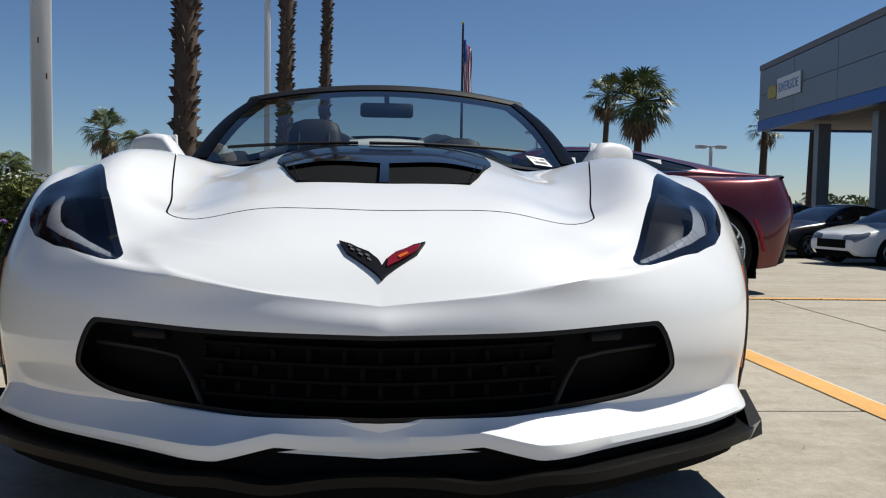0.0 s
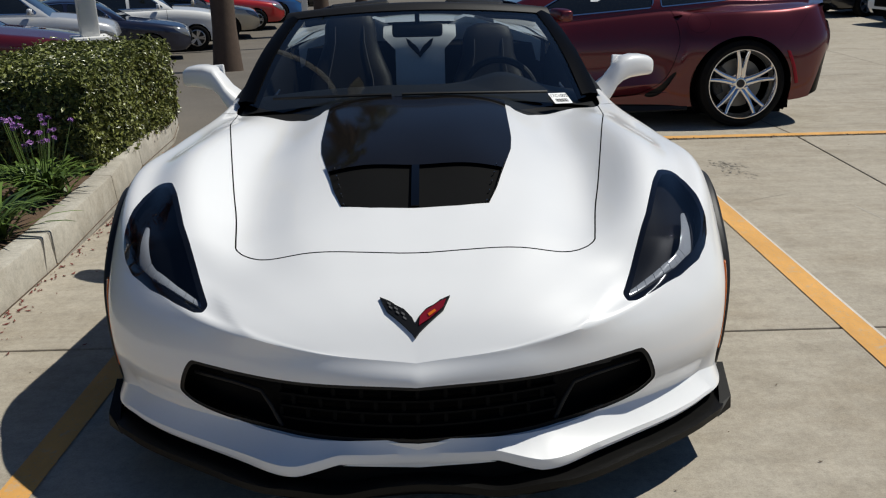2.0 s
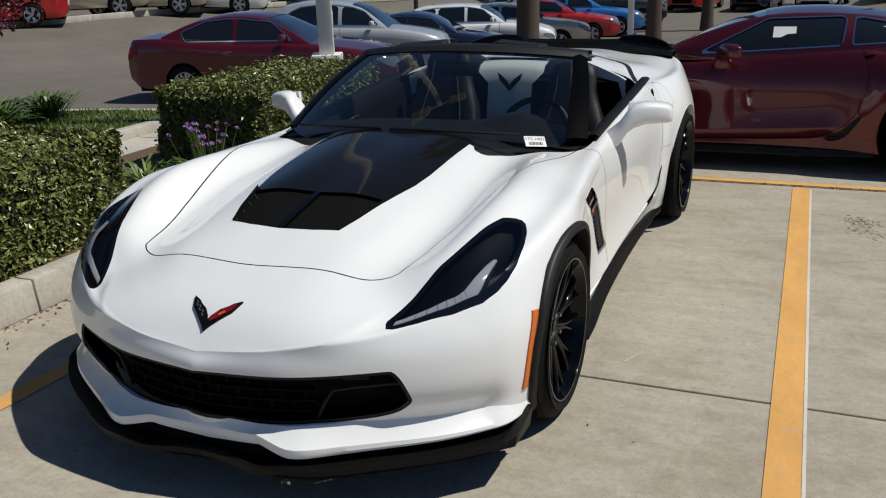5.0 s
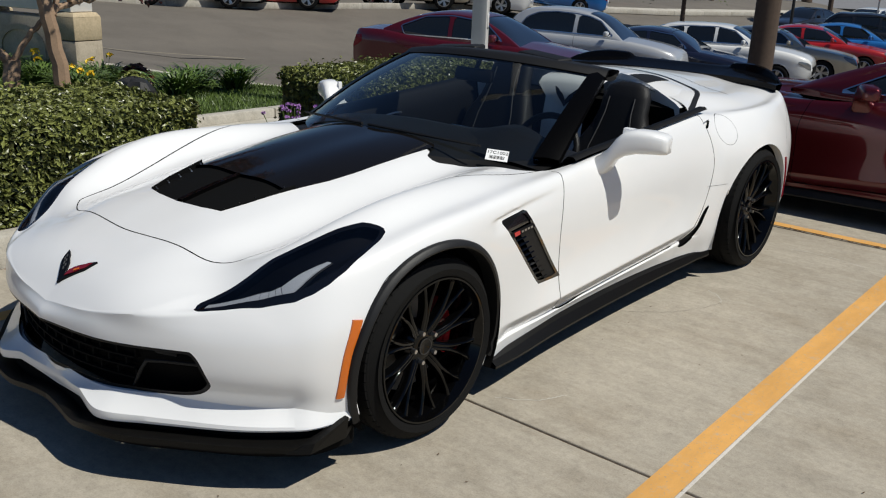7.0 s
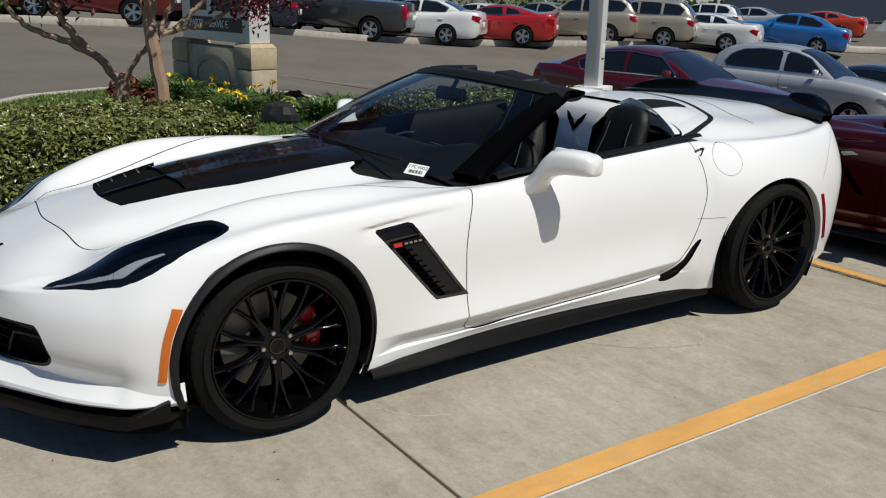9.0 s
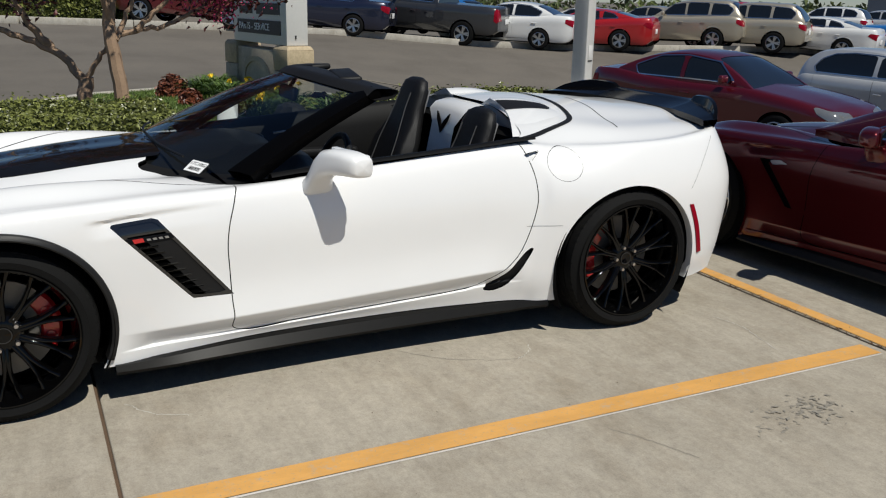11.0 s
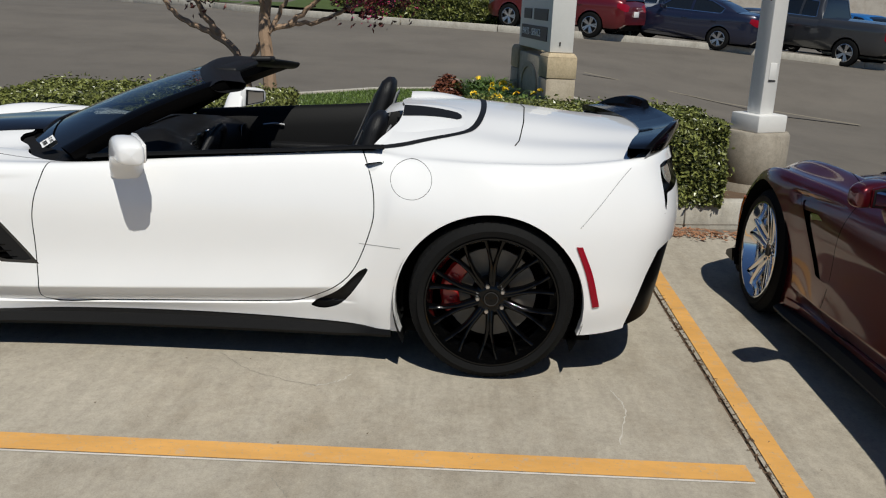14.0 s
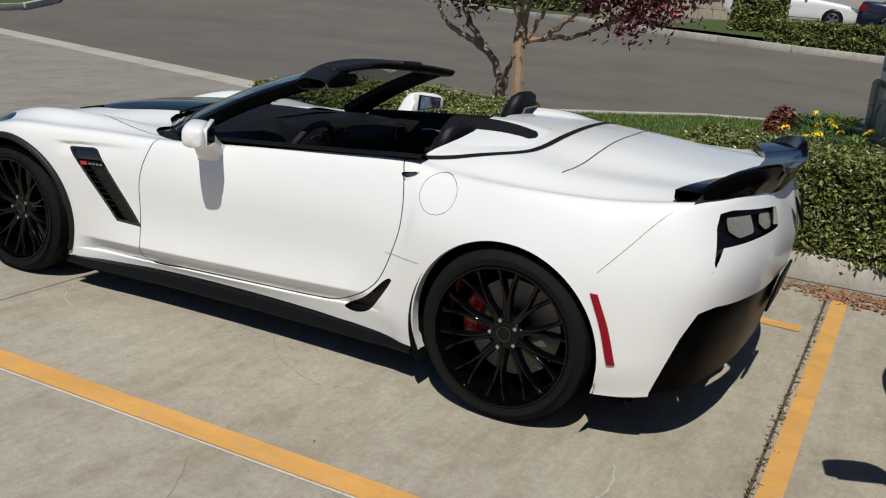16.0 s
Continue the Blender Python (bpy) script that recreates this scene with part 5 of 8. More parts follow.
def chin(car, paint):
    """The lip under the grille: a sloping ledge, a notch and a tooth at either side."""
    arc = arc_points(LINE_A, 0, 4.25, 90)
    t_ = np.gradient(arc[:, :2], axis=0)
    nrm = np.stack([t_[:, 1], -t_[:, 0]], -1)
    nrm /= np.linalg.norm(nrm, axis=1)[:, None]
    rows = []
    for p, n_, u_ in zip(arc, nrm, np.linspace(0, 4.25, 90)):
        x = p[0]
        k = 0.001 + 0.007 * float(np.interp(x, (0.45, 0.7), (0, 1))) + 0.024 * math.exp(-((x - 0.33) / 0.09) ** 2) + 0.010 * (1 / (1 + math.exp(-(x - 0.42) / 0.04))) * float(np.interp(x, (0.55, 0.85), (1, 0.2)))
        zb = float(np.interp(x, (0, 0.12, 0.205, 0.31, 0.45, 0.7, 0.9), (0.199, 0.206, 0.217, 0.194, 0.196, 0.199, 0.204)))
        lip = float(np.interp(x, (0, 0.2, 0.31, 0.5, 0.9), (0.032, 0.028, 0.030, 0.024, 0.014)))
        q = p[:2] + n_ * k
        top_z = float(np.interp(x, (0, 0.45, 0.6, 0.9), (0.262, 0.272, 0.285, 0.27)))
        inn = p[:2] - n_ * (0.004 + nose_tuck(u_, 0.268))
        rows.append([(inn[0], inn[1], top_z), (q[0] * 0.4 + inn[0] * 0.6, q[1] * 0.4 + inn[1] * 0.6, 0.45 * top_z + 0.55 * (zb + lip)), (q[0], q[1], zb + lip), (q[0] + n_[0] * 0.003, q[1] + n_[1] * 0.003, zb + lip * 0.4), (q[0], q[1], zb), (inn[0], inn[1], zb - 0.004)])
    part("chin_lip", both(loft(rows)), paint, car, "painted lip under the grille", sharp=28)


def sports_car(name, label, paint, m):
    """The shell common to both cars."""
    car = thing(name, label, "car", m=m)
    gap = 0.0022
    g = lambda o, a, b, grow, gate=None: outside(o, a, b, grow=grow, gate=gate)
    hood_gate = lambda v: np.minimum(top_gate(v), 0.95 - v[:, 1])
    half = cut(SKIN, arch(0), arch(1), g(VENT, 1, 2, 0, side), g(DUCT, 1, 2, 0, side), g(GRILLE, 0, 2, 0, front_gate), g(LAMP, 0, 1, 0, top_gate), g(COCKPIT, 0, 1, 0, high))
    half = cut(half, g(REAR_LOWER, 1, 2, 0, rear_gate), g(PULL, 1, 2, 0, side))
    shell = cut(half, g(DOOR, 1, 2, gap, side), g(FUEL, 1, 2, gap * 0.4, side), g(HOOD, 0, 1, gap, hood_gate), g(TAIL_LAMP, 0, 2, 0, rear_gate))
    part("body", both(shell), paint, car, "painted body shell with flared arches", sharp=32)
    liner = offset(cut(half, arch(0, 0.004), arch(1, 0.004), lambda v: v[:, 1] + 0.6, lambda v: 3.0 - v[:, 1]), -0.010)
    part("gap_liner", both(liner), MATT_BLACK, car, "black liner behind the panel gaps", sharp=60)
    door = cut(half, inside(DOOR, 1, 2, grow=-gap, gate=side))
    hood = cut(half, inside(HOOD, 0, 1, grow=-gap, gate=hood_gate), outside(INSERT, 0, 1))
    part("bonnet", both(hood), paint, car, "painted bonnet with a raised centre", sharp=40)
    fuel = cut(half, inside(FUEL, 1, 2, grow=-gap * 0.4, gate=side))
    part("fuel_door", fuel, paint, car)
    part("fuel_blank", mirrored(cut(half, inside(FUEL, 1, 2, grow=gap, gate=side))), paint, car)
    for s in (1, -1):
        pick = (lambda q: q) if s > 0 else mirrored
        d = part("door", pick(door), paint, car, "closed painted door", sharp=40)
        pull = clip(SKIN, inside(PULL, 1, 2, grow=0.012, gate=side))
        part("handle_recess", pick(([(p[0] - 0.03 + 0.24 * max(0, p[1] - 2.19), p[1], p[2]) for p in pull[0]], pull[1])), paint, d, "recess of the door pull")
        head_lamp(car, s, paint)
        side_vent(car, s, paint if paint is RED else None)
        duct = clip(SKIN, inside(DUCT, 1, 2, grow=0.03, gate=side))
        part("sill_duct", pick(([(p[0] - 0.02, p[1], p[2]) for p in duct[0]], duct[1])), SATIN_BLACK, car, "black intake ahead of the rear wheel")
        for i in (0, 1):
            y0, z0, r0 = WHEEL_Y[i], WHEEL_Z[i], ARCH_R[i]
            n = 40
            vs = []
            for x in (0.96, 0.5):
                for k in range(n):
                    a = -0.5 + (math.pi + 1.0) * k / (n - 1)
                    xx = 0.925 if x > 0.9 else 0.64
                    yy = y0 + (r0 + 0.006) * math.cos(a)
                    zz = z0 + (r0 + 0.006) * math.sin(a)
                    if i == 0:
                        zz = min(zz, float(top_height(np.array([xx if xx < 0.9 else 0.80]), np.array([yy]))[0]) - 0.025)
                    vs.append((s * xx, yy, zz))
            cap = len(vs)
            part("arch_liner", (vs, grid_faces(2, n)), MATT_BLACK, car, "black wheel-arch liner")
            part("arch_wall", ([(s * (0.64 if i == 0 else 0.60), y0 + (0.36, 0.45)[i] * c, z0 + (0.30, 0.42)[i] * d) for c, d in ((-1, -0.6), (1, -0.6), (1, 0.8), (0.6, 1), (-0.6, 1), (-1, 0.8))], [tuple(range(6))]), MATT_BLACK, car, smooth=False)
            inn, lip, proud = (-0.006, 0.021, 0.020) if i == 0 else (-0.005, 0.0025, 0.0015)
            rows = []
            for ang in np.radians(np.linspace(-22 if i == 0 else -17, 202, 60)):
                ring = []
                for rr, dx in ((inn, -0.04), (inn + 0.002, proud * 0.75), (inn + 0.008, proud), (lip - 0.004, proud * 0.85), (lip, proud * 0.6), (lip, -0.006)):
                    py, pz = y0 + (r0 + rr) * math.cos(ang), z0 + (r0 + rr) * math.sin(ang)
                    ring.append((s * (skin_x(py, pz) + dx), py, pz))
                rows.append(ring)
            part("arch_trim", loft(rows), ARCH_BLACK if i == 0 else paint, car, "dark wheel-arch trim" if i == 0 else "painted wheel-arch lip", sharp=40)
        on_side = lambda y, z, h: (skin_x(y, z) + 0.006 + h, y, z)
        part("side_marker", pick(laid([(-0.374, 0.542), (-0.413, 0.42), (-0.430, 0.288)], [(-0.342, 0.537), (-0.386, 0.42), (-0.404, 0.288)], on_side, 20)), AMBER, car, "amber front side marker")
        part("side_marker", pick(laid([(3.034, 0.589), (3.083, 0.47), (3.121, 0.334)], [(3.060, 0.588), (3.111, 0.47), (3.149, 0.338)], on_side, 20)), RED_LENS, car, "red rear side marker")
        sk = arc_points(LINE_A, 5.95, 10.0, 40)
        bulge = np.interp(sk[:, 1], [0.35, 0.5, 0.9, 1.6, 2.1, 2.3], [0.040, 0.045, 0.042, 0.034, 0.028, 0.010])
        low_z = np.interp(sk[:, 1], [0.35, 0.6, 2.1, 2.35], [0.128, 0.122, 0.130, 0.140])
        rows = [[(s * (p[0] - 0.02), p[1], p[2] + 0.004), (s * (p[0] + 0.4 * g_), p[1], 0.5 * p[2] + 0.5 * lz + 0.018), (s * (p[0] + g_), p[1], lz + 0.012), (s * (p[0] + g_ - 0.004), p[1], lz), (s * (p[0] - 0.14), p[1], lz)] for p, g_, lz in zip(sk, bulge, low_z)]
        part("side_skirt", loft(rows), CARBON, car, "carbon-fibre side skirt", sharp=30)
        tl = clip(SKIN, inside(TAIL_LAMP, 0, 2, grow=0.003, gate=rear_gate))
        back = part("tail_lamp", pick(offset(tl, -0.028)), LAMP_BODY, car, "dark tail lamp with two clear cells")
        for x0, x1 in ((0.345, 0.465), (0.515, 0.675)):
            cell = [(x0, 0.812), (x0, 0.862 + 0.012 * (x0 > 0.4)), (x1 - 0.01, 0.872 + 0.008 * (x0 > 0.4)), (x1, 0.835), (x1 - 0.05, 0.806)]
            part("lamp_cell", pick(offset(clip(SKIN, inside(cell, 0, 2, gate=rear_gate)), -0.016)), TAIL_CELL, back, "clear lamp cell")
    rear = cut(SKIN, inside(REAR_LOWER, 1, 2, gate=rear_gate))
    part("rear_diffuser", both(offset(rear, -0.012)), DIFFUSER_BLACK, car, "black lower rear bumper")
    ins = cut(SKIN, inside(INSERT, 0, 1), lambda v: v[:, 1] - SCOOP_END, lambda v: v[:, 2] - 0.5)
    part("bonnet_insert", both(offset(ins, 0.0025)), INSERT_BLACK, car, "gloss black bonnet insert")
    deck = clip(clip(clip(half, inside(DECK, 0, 1, grow=0.003, gate=high)), outside(DECK, 0, 1, grow=-0.002)), lambda v: np.minimum(2.87 - v[:, 1], 0.668 - np.abs(v[:, 0])))
    part("deck_seam", both(offset(deck, 0.0012)), MATT_BLACK, car, "dark boot-lid seam")
    for pick in (lambda q: q, mirrored):
        seam_line(car, [(3.275, 0.925), (3.21, 0.86), (3.12, 0.75), (3.045, 0.662)], pick, 0.0013)
        seam_line(car, [(2.16, 0.541), (2.25, 0.539), (2.33, 0.537)], pick, 0.0013)
        seam_line(car, [(-0.20, 0.665), (-0.235, 0.645), (-0.27, 0.612), (-0.30, 0.575)], pick)
    scoop(car)
    chin(car, paint)
    grille_set(car)
    part("underbody", box((1.5, 3.6, 0.06), (0, 1.35, 0.15)), MATT_BLACK, car, "black underbody", smooth=False)
    part("rear_panel_back", box((1.3, 0.02, 0.4), (0, 3.38, 0.5)), MATT_BLACK, car, smooth=False)
    return car


white_car = sports_car("sports_car", "white convertible sports car with black trim, parked with its roof down", WHITE, Matrix.Identity(4))
for s in (1, -1):
    turn = 0 if s > 0 else 180
    wheel(white_car, pose(s * 0.795, 0, 0.327, 0 if s > 0 else 0, 0, turn), 0.327, 0.285, 0.259, 10, RIM_BLACK, CALIPER, "gloss black split-spoke alloy wheel", s)
    wheel(white_car, pose(s * 0.80, 2.71, 0.338, 0, 0, turn), 0.338, 0.315, 0.272, 10, RIM_BLACK, CALIPER, "gloss black split-spoke alloy wheel", -s)
    mirror_pod(white_car, s, WHITE)
windscreen(white_car)
cabin(white_car, WHITE)
spoiler(white_car)
v_emblem(white_car, on_nose, 1.0)
v_emblem(white_car, lambda a, b, h: (a, 3.575 - 0.25 * b + h - 0.10 * a * a, 0.80 + b), 1.15, True)
part("number_plate", moved(box((0.32, 0.012, 0.16), (0, 0, 0), 0.004), pose(0, 3.545, 0.49, -12)), LAMP_BODY, white_car, "dark plate holder on the rear bumper")
band = clip(clip(both(SKIN), inside(BAND, 0, 1, grow=0.017, gate=high)), outside(BAND, 0, 1, grow=-0.010))
band = clip(clip(band, lambda v: v[:, 1] - 2.02), lambda v: 0.772 - np.abs(v[:, 0]))
part("deck_band", offset(band, 0.003), SATIN_BLACK, white_car, "black seal round the roof cover")


# ---- red coupe parked behind ----
def hard_roof(car, paint):
    """Closed roof: painted panel, pillars, side windows and hatch glass."""
    st = np.array([(0.70, 0.76, 0.855, 0.70, 0.875, 0.885), (1.0, 0.78, 0.845, 0.66, 1.0, 1.03), (1.45, 0.79, 0.862, 0.60, 1.13, 1.18), (1.8, 0.785, 0.885, 0.585, 1.15, 1.207), (2.2, 0.76, 0.92, 0.57, 1.13, 1.182), (2.6, 0.70, 0.95, 0.53, 1.07, 1.118), (3.0, 0.62, 0.955, 0.47, 1.005, 1.04), (3.35, 0.5, 0.955, 0.4, 0.965, 0.972)])
    ys_ = np.linspace(0.70, 3.35, 54)
    q = rounded(st[:, 0], st[:, 1:], ys_)
    rows = []
    for y, (bx, bz, ex, ez, cz) in zip(ys_, q):
        pts = [(bx, bz - 0.03), (bx, bz)]
        for f in np.linspace(0.12, 1, 8):
            k = f * math.pi / 2
            pts.append((bx + (ex - bx) * f + 0.03 * math.sin(math.pi * f), bz + (ez - bz) * f))
        for f in np.linspace(0.1, 1, 8):
            pts.append((ex * (1 - f), ez + (cz - ez) * math.sin(f * math.pi / 2)))
        rows.append([(x, y, z) for x, z in pts])
    half = loft(rows)
    side_w = [(1.00, 0.875), (1.50, 1.115), (1.90, 1.135), (2.30, 1.095), (2.66, 1.012), (2.72, 0.985), (2.60, 0.965), (2.0, 0.925), (1.4, 0.885)]
    front = [(1.50, 1.115), (2.04, 1.13), (2.02, 0.93), (1.4, 0.888), (1.02, 0.868)]
    back = [(2.10, 1.128), (2.34, 1.085), (2.66, 1.012), (2.71, 0.988), (2.58, 0.968), (2.09, 0.935)]
    steep = lambda v: v[:, 0] - np.interp(v[:, 1], ys_, q[:, 2]) - 0.005
    screen = lambda v: np.minimum(np.minimum(1.44 + 0.1 * v[:, 0] ** 2 - v[:, 1], np.interp(v[:, 1], ys_, q[:, 2]) - 0.015 - np.abs(v[:, 0])), v[:, 1] - 0.66)
    hatch = lambda v: np.minimum(v[:, 1] - 2.36 + 0.1 * v[:, 0] ** 2, np.interp(v[:, 1], ys_, q[:, 2]) - 0.05 - np.abs(v[:, 0]))
    painted = cut(half, lambda v: -screen(v), lambda v: -hatch(v), outside(front, 1, 2, gate=steep), outside(back, 1, 2, gate=steep))
    part("roof", both(painted), paint, car, "painted hard roof with pillars", sharp=50)
    part("windscreen", both(offset(cut(half, lambda v: screen(v) + 0.01), -0.004)), CAR_WINDOW, car, "dark windscreen")
    part("rear_window", both(offset(cut(half, lambda v: hatch(v) + 0.01), -0.004)), CAR_WINDOW, car, "dark hatch window")
    for s in (1, -1):
        pick = (lambda g: g) if s > 0 else mirrored
        for o in (front, back):
            pane = part("side_window", pick(offset(cut(half, inside(o, 1, 2, grow=0.008, gate=steep)), -0.006)), CAR_WINDOW, car, "dark side window")
            rim = cut(half, inside(o, 1, 2, grow=0.007, gate=steep), outside(o, 1, 2, grow=-0.002))
            part("window_trim", pick(offset(rim, 0.002)), CHROME, pane, "thin chrome window trim")
        for y, z in ((1.62, 1.02), (2.32, 1.02)):
            part("window_label", moved(box((0.004, 0.16, 0.09)), pose(s * (float(np.interp(y, ys_, q[:, 0])) - 0.085), y, z, 0, -s * 32, 0)), PAPER, car, "white paper window label", smooth=False)
        part("badge", pick(offset(clip(SKIN, inside([(0.52, 0.655), (0.60, 0.664), (0.66, 0.648), (0.60, 0.640), (0.55, 0.628)], 1, 2, gate=side)), 0.004)), CHROME, car, "small chrome fender badge")
    lip = [[(x, y + 0.0 - 0.16 * (x / 0.75) ** 2, z - 0.05 * (x / 0.75) ** 2) for y, z in ((3.40, 0.957), (3.46, 0.968), (3.52, 0.984), (3.526, 0.973), (3.47, 0.93))] for x in np.linspace(-0.74, 0.74, 25)]
    part("spoiler", loft(lip), paint, car, "low painted rear spoiler", sharp=40)


red_car = sports_car("sports_coupe", "dark red hardtop sports coupe with chrome wheels, parked crosswise", RED, pose(-0.22, 5.055, -0.061, -2.58) @ pose(0, 0, 0, 0, 0, -90))
for ob in list(red_car.children):
    base = ob.name.split(".")[0]
    if base == "arch_trim":
        bpy.data.objects.remove(ob)
    elif base in ("bonnet_insert", "side_skirt"):
        ob.data.materials.clear()
        ob.data.materials.append(RED if base != "side_skirt" else SATIN_BLACK)
        ob["label"] = ob.get("label", "")
for s in (1, -1):
    turn = 0 if s > 0 else 180
    wheel(red_car, pose(s * 0.795, 0, 0.327, 0, 0, turn), 0.327, 0.25, 0.255, 5, CHROME, GREY_TRIM, "chrome five-spoke alloy wheel", s)
    wheel(red_car, pose(s * 0.80, 2.71, 0.338, 0, 0, turn), 0.338, 0.29, 0.268, 5, CHROME, GREY_TRIM, "chrome five-spoke alloy wheel", -s)
    mirror_pod(red_car, s, RED)
hard_roof(red_car, RED)

# ---- ground, slabs, lines, kerbs ----
def ease(t):
    t = min(1.0, max(0.0, t))
    return t * t * (3 - 2 * t)


def land(x, y):
    """Height of the ground: level by the cars, dipping behind them, rising over the street."""
    fade = 1 - ease((-x - 13) / 9)
    y0 = 4.6 + 1.6 * ease((x + 5) / 4)
    dip = -0.68 * ease((y - y0) / 5.2) - 0.65 * ease((y - 10) / 12) * (1 - 0.8 * ease(x / 6))
    rise = ease((-x - 10) / 18) * float(np.interp(y, (2, 9, 14, 18), (0.75, 0.5, 0.05, -0.1)))
    gully = -0.045 * min(max(y - 3.7, 0.0), 2.0) * (1 - ease((y - 6.0) / 2.0)) * ease((x + 1.9) / 0.8)
    lot = 0.5 * ease((-x - 27) / 6) * float(np.interp(y, (-9, -5, 5, 9), (0, 1, 1, 0)))
    return dip * fade + rise + gully + lot


def lawn_z(x):
    return 0.10 + 0.05 * ease((x + 4.5) / 0.6) - 0.07 * ease((-x - 4.6) / 3.4)


def flat(name, verts, faces, material, label, kind="structure", category=""):
    ob = new(name, make_mesh(name, verts, faces, material, False))
    return tagged(ob, label, category, kind=kind)


gx = np.concatenate([[-900, -400, -200, -120, -80], np.arange(-60, 61, 1.5), [80, 120, 200, 400, 900]])
gv = [(x, y, land(x, y) - 0.03) for x in gx for y in gx]
ground = new("ground", make_mesh("ground", gv, grid_faces(len(gx), len(gx)), GROUND))
tagged(ground, "grey worn asphalt street and lot out to the horizon", "ground", kind="structure")

lot = thing("parking_lot", "light concrete parking lot of large cast slabs", "pavement", kind="structure")
xs = [-1.80, 2.77, 7.34, 11.9, 16.5, 21.1]
ys = [-13.14, -9.78, -6.42, -3.06, 0.30, 3.66, 7.02, 10.4, 13.7, 17.1, 20.5, 23.9]
for i in range(len(xs) - 1):
    for j in range(len(ys) - 1):
        x0, x1, y0, y1 = xs[i] + 0.006, xs[i + 1] - 0.006, ys[j] + 0.006, ys[j + 1] - 0.006
        if j < 5:
            part("slab", box((x1 - x0, y1 - y0, 0.12), ((x0 + x1) / 2, (y0 + y1) / 2, -0.06), 0.006, 2), CONCRETE, lot, smooth=False)
        else:
            sheet = [[(x, y, land(x, y)) for y in np.linspace(y0, y1, 5)] for x in np.linspace(x0, x1, 5)]
            part("slab", loft(sheet), CONCRETE, lot)
part("joint_filler", box((22.9, 16.8, 0.05), (9.65, -4.73, -0.034)), SOIL, lot, "dark dirt in the slab joints", smooth=False)


def stripe(p0, p1, w, material, label, z=0.004, name="parking_line", lift=False):
    a, b = Vector((*p0, 0)), Vector((*p1, 0))
    n = (b - a).cross(Vector((0, 0, 1))).normalized() * w / 2
    k = max(2, int((b - a).length / 1.5)) if lift else 2
    rows = []
    for f in np.linspace(0, 1, k):
        p = a.lerp(b, f)
        rows.append([(q.x, q.y, z + (land(q.x, q.y) if lift else 0)) for q in (p - n, p + n)])
    return flat(name, *loft(rows), material, label, category="line")


stripe((1.75, -3.0), (1.625, 3.60), 0.112, ORANGE, "worn orange parking line on concrete")
stripe((1.816, -3.0), (1.686, 3.60), 0.012, WHITE_LINE, "old white line beside the orange paint", 0.002)
stripe((-1.65, 3.735), (9.0, 3.70), 0.085, ORANGE, "worn orange line across the ends of the stalls")
stripe((-1.27, -3.0), (-0.98, 3.6), 0.10, ORANGE, "worn orange parking line under the car")
for x0 in (4.6, 7.4, 10.2):
    stripe((x0 + 0.1, -3.0), (x0, 3.6), 0.10, ORANGE, "worn orange parking line on concrete")

# concrete driveway apron beside the island, and its gutter along the street
apron = thing("driveway_apron", "pale concrete driveway apron of cast slabs", "pavement", kind="structure")
gutter_x = lambda y: -6.05 + 0.256 * (y + 3.6)
for j in range(5):
    y1 = -3.42 - 3.4 * j
    y0 = y1 - 3.388
    edges = [(-1.81, -1.81), (-4.40, -4.40), (gutter_x(y0) + 0.02, gutter_x(y1) + 0.02)]
    for (a0, a1), (b0, b1) in zip(edges[:-1], edges[1:]):
        quad = ((b0 + 0.006, y0), (a0 - 0.006, y0), (a1 - 0.006, y1), (b1 + 0.006, y1))
        part("slab", hexa([(x, y, -0.106) for x, y in quad], [(x, y, -0.006) for x, y in quad], 0.005), APRON, apron, smooth=False)
for j in range(8):
    y1 = -3.45 - 2.2 * j
    y0 = y1 - 2.19
    x0, x1 = gutter_x(y0), gutter_x(y1)
    part("gutter_slab", hexa([(x0 - 0.62, y0, -0.08), (x0, y0, -0.08), (x1, y1, -0.08), (x1 - 0.62, y1, -0.08)], [(x0 - 0.62, y0, -0.012), (x0, y0, -0.003), (x1, y1, -0.003), (x1 - 0.62, y1, -0.012)], 0.004), KERB, apron, "pale concrete gutter strip", smooth=False)

SCRATCHES = [[(1.0, 3.22), (1.16, 3.25), (1.46, 3.18)], [(1.10, 2.02), (1.05, 2.10), (0.97, 2.15)], [(0.91, 0.39), (1.05, 0.49), (1.10, 0.60)], [(2.3, 1.1), (2.45, 1.5), (2.4, 1.9)]]
CRACKS = [[(0.82, 1.57), (0.96, 1.70), (1.05, 1.86), (1.10, 2.02)], [(1.82, 2.0), (1.95, 2.08), (2.13, 2.16)]]
# small dry specks on the slabs and bark litter by the kerb
rng = np.random.default_rng(5)


def specks(name, label, material, spots, size, z=0.003, lift=1.0):
    vs, fs = [], []
    for x, y in spots:
        a, s = rng.uniform(0, 6.28), size * rng.uniform(0.4, 1.4)
        t = rng.uniform(0.1, 0.5) * s * lift
        k = len(vs)
        for da, r in ((0, 1), (1.5, 0.35), (3.1, 0.9), (4.7, 0.4)):
            vs.append((x + s * r * math.cos(a + da), y + s * r * math.sin(a + da), z + (t if da in (0, 3.1) else 0.0) + (1 - lift) * 1e-5 * k))
        fs.append((k, k + 1, k + 2, k + 3))
    return flat(name, vs, fs, material, label, kind="stuff", category="debris")


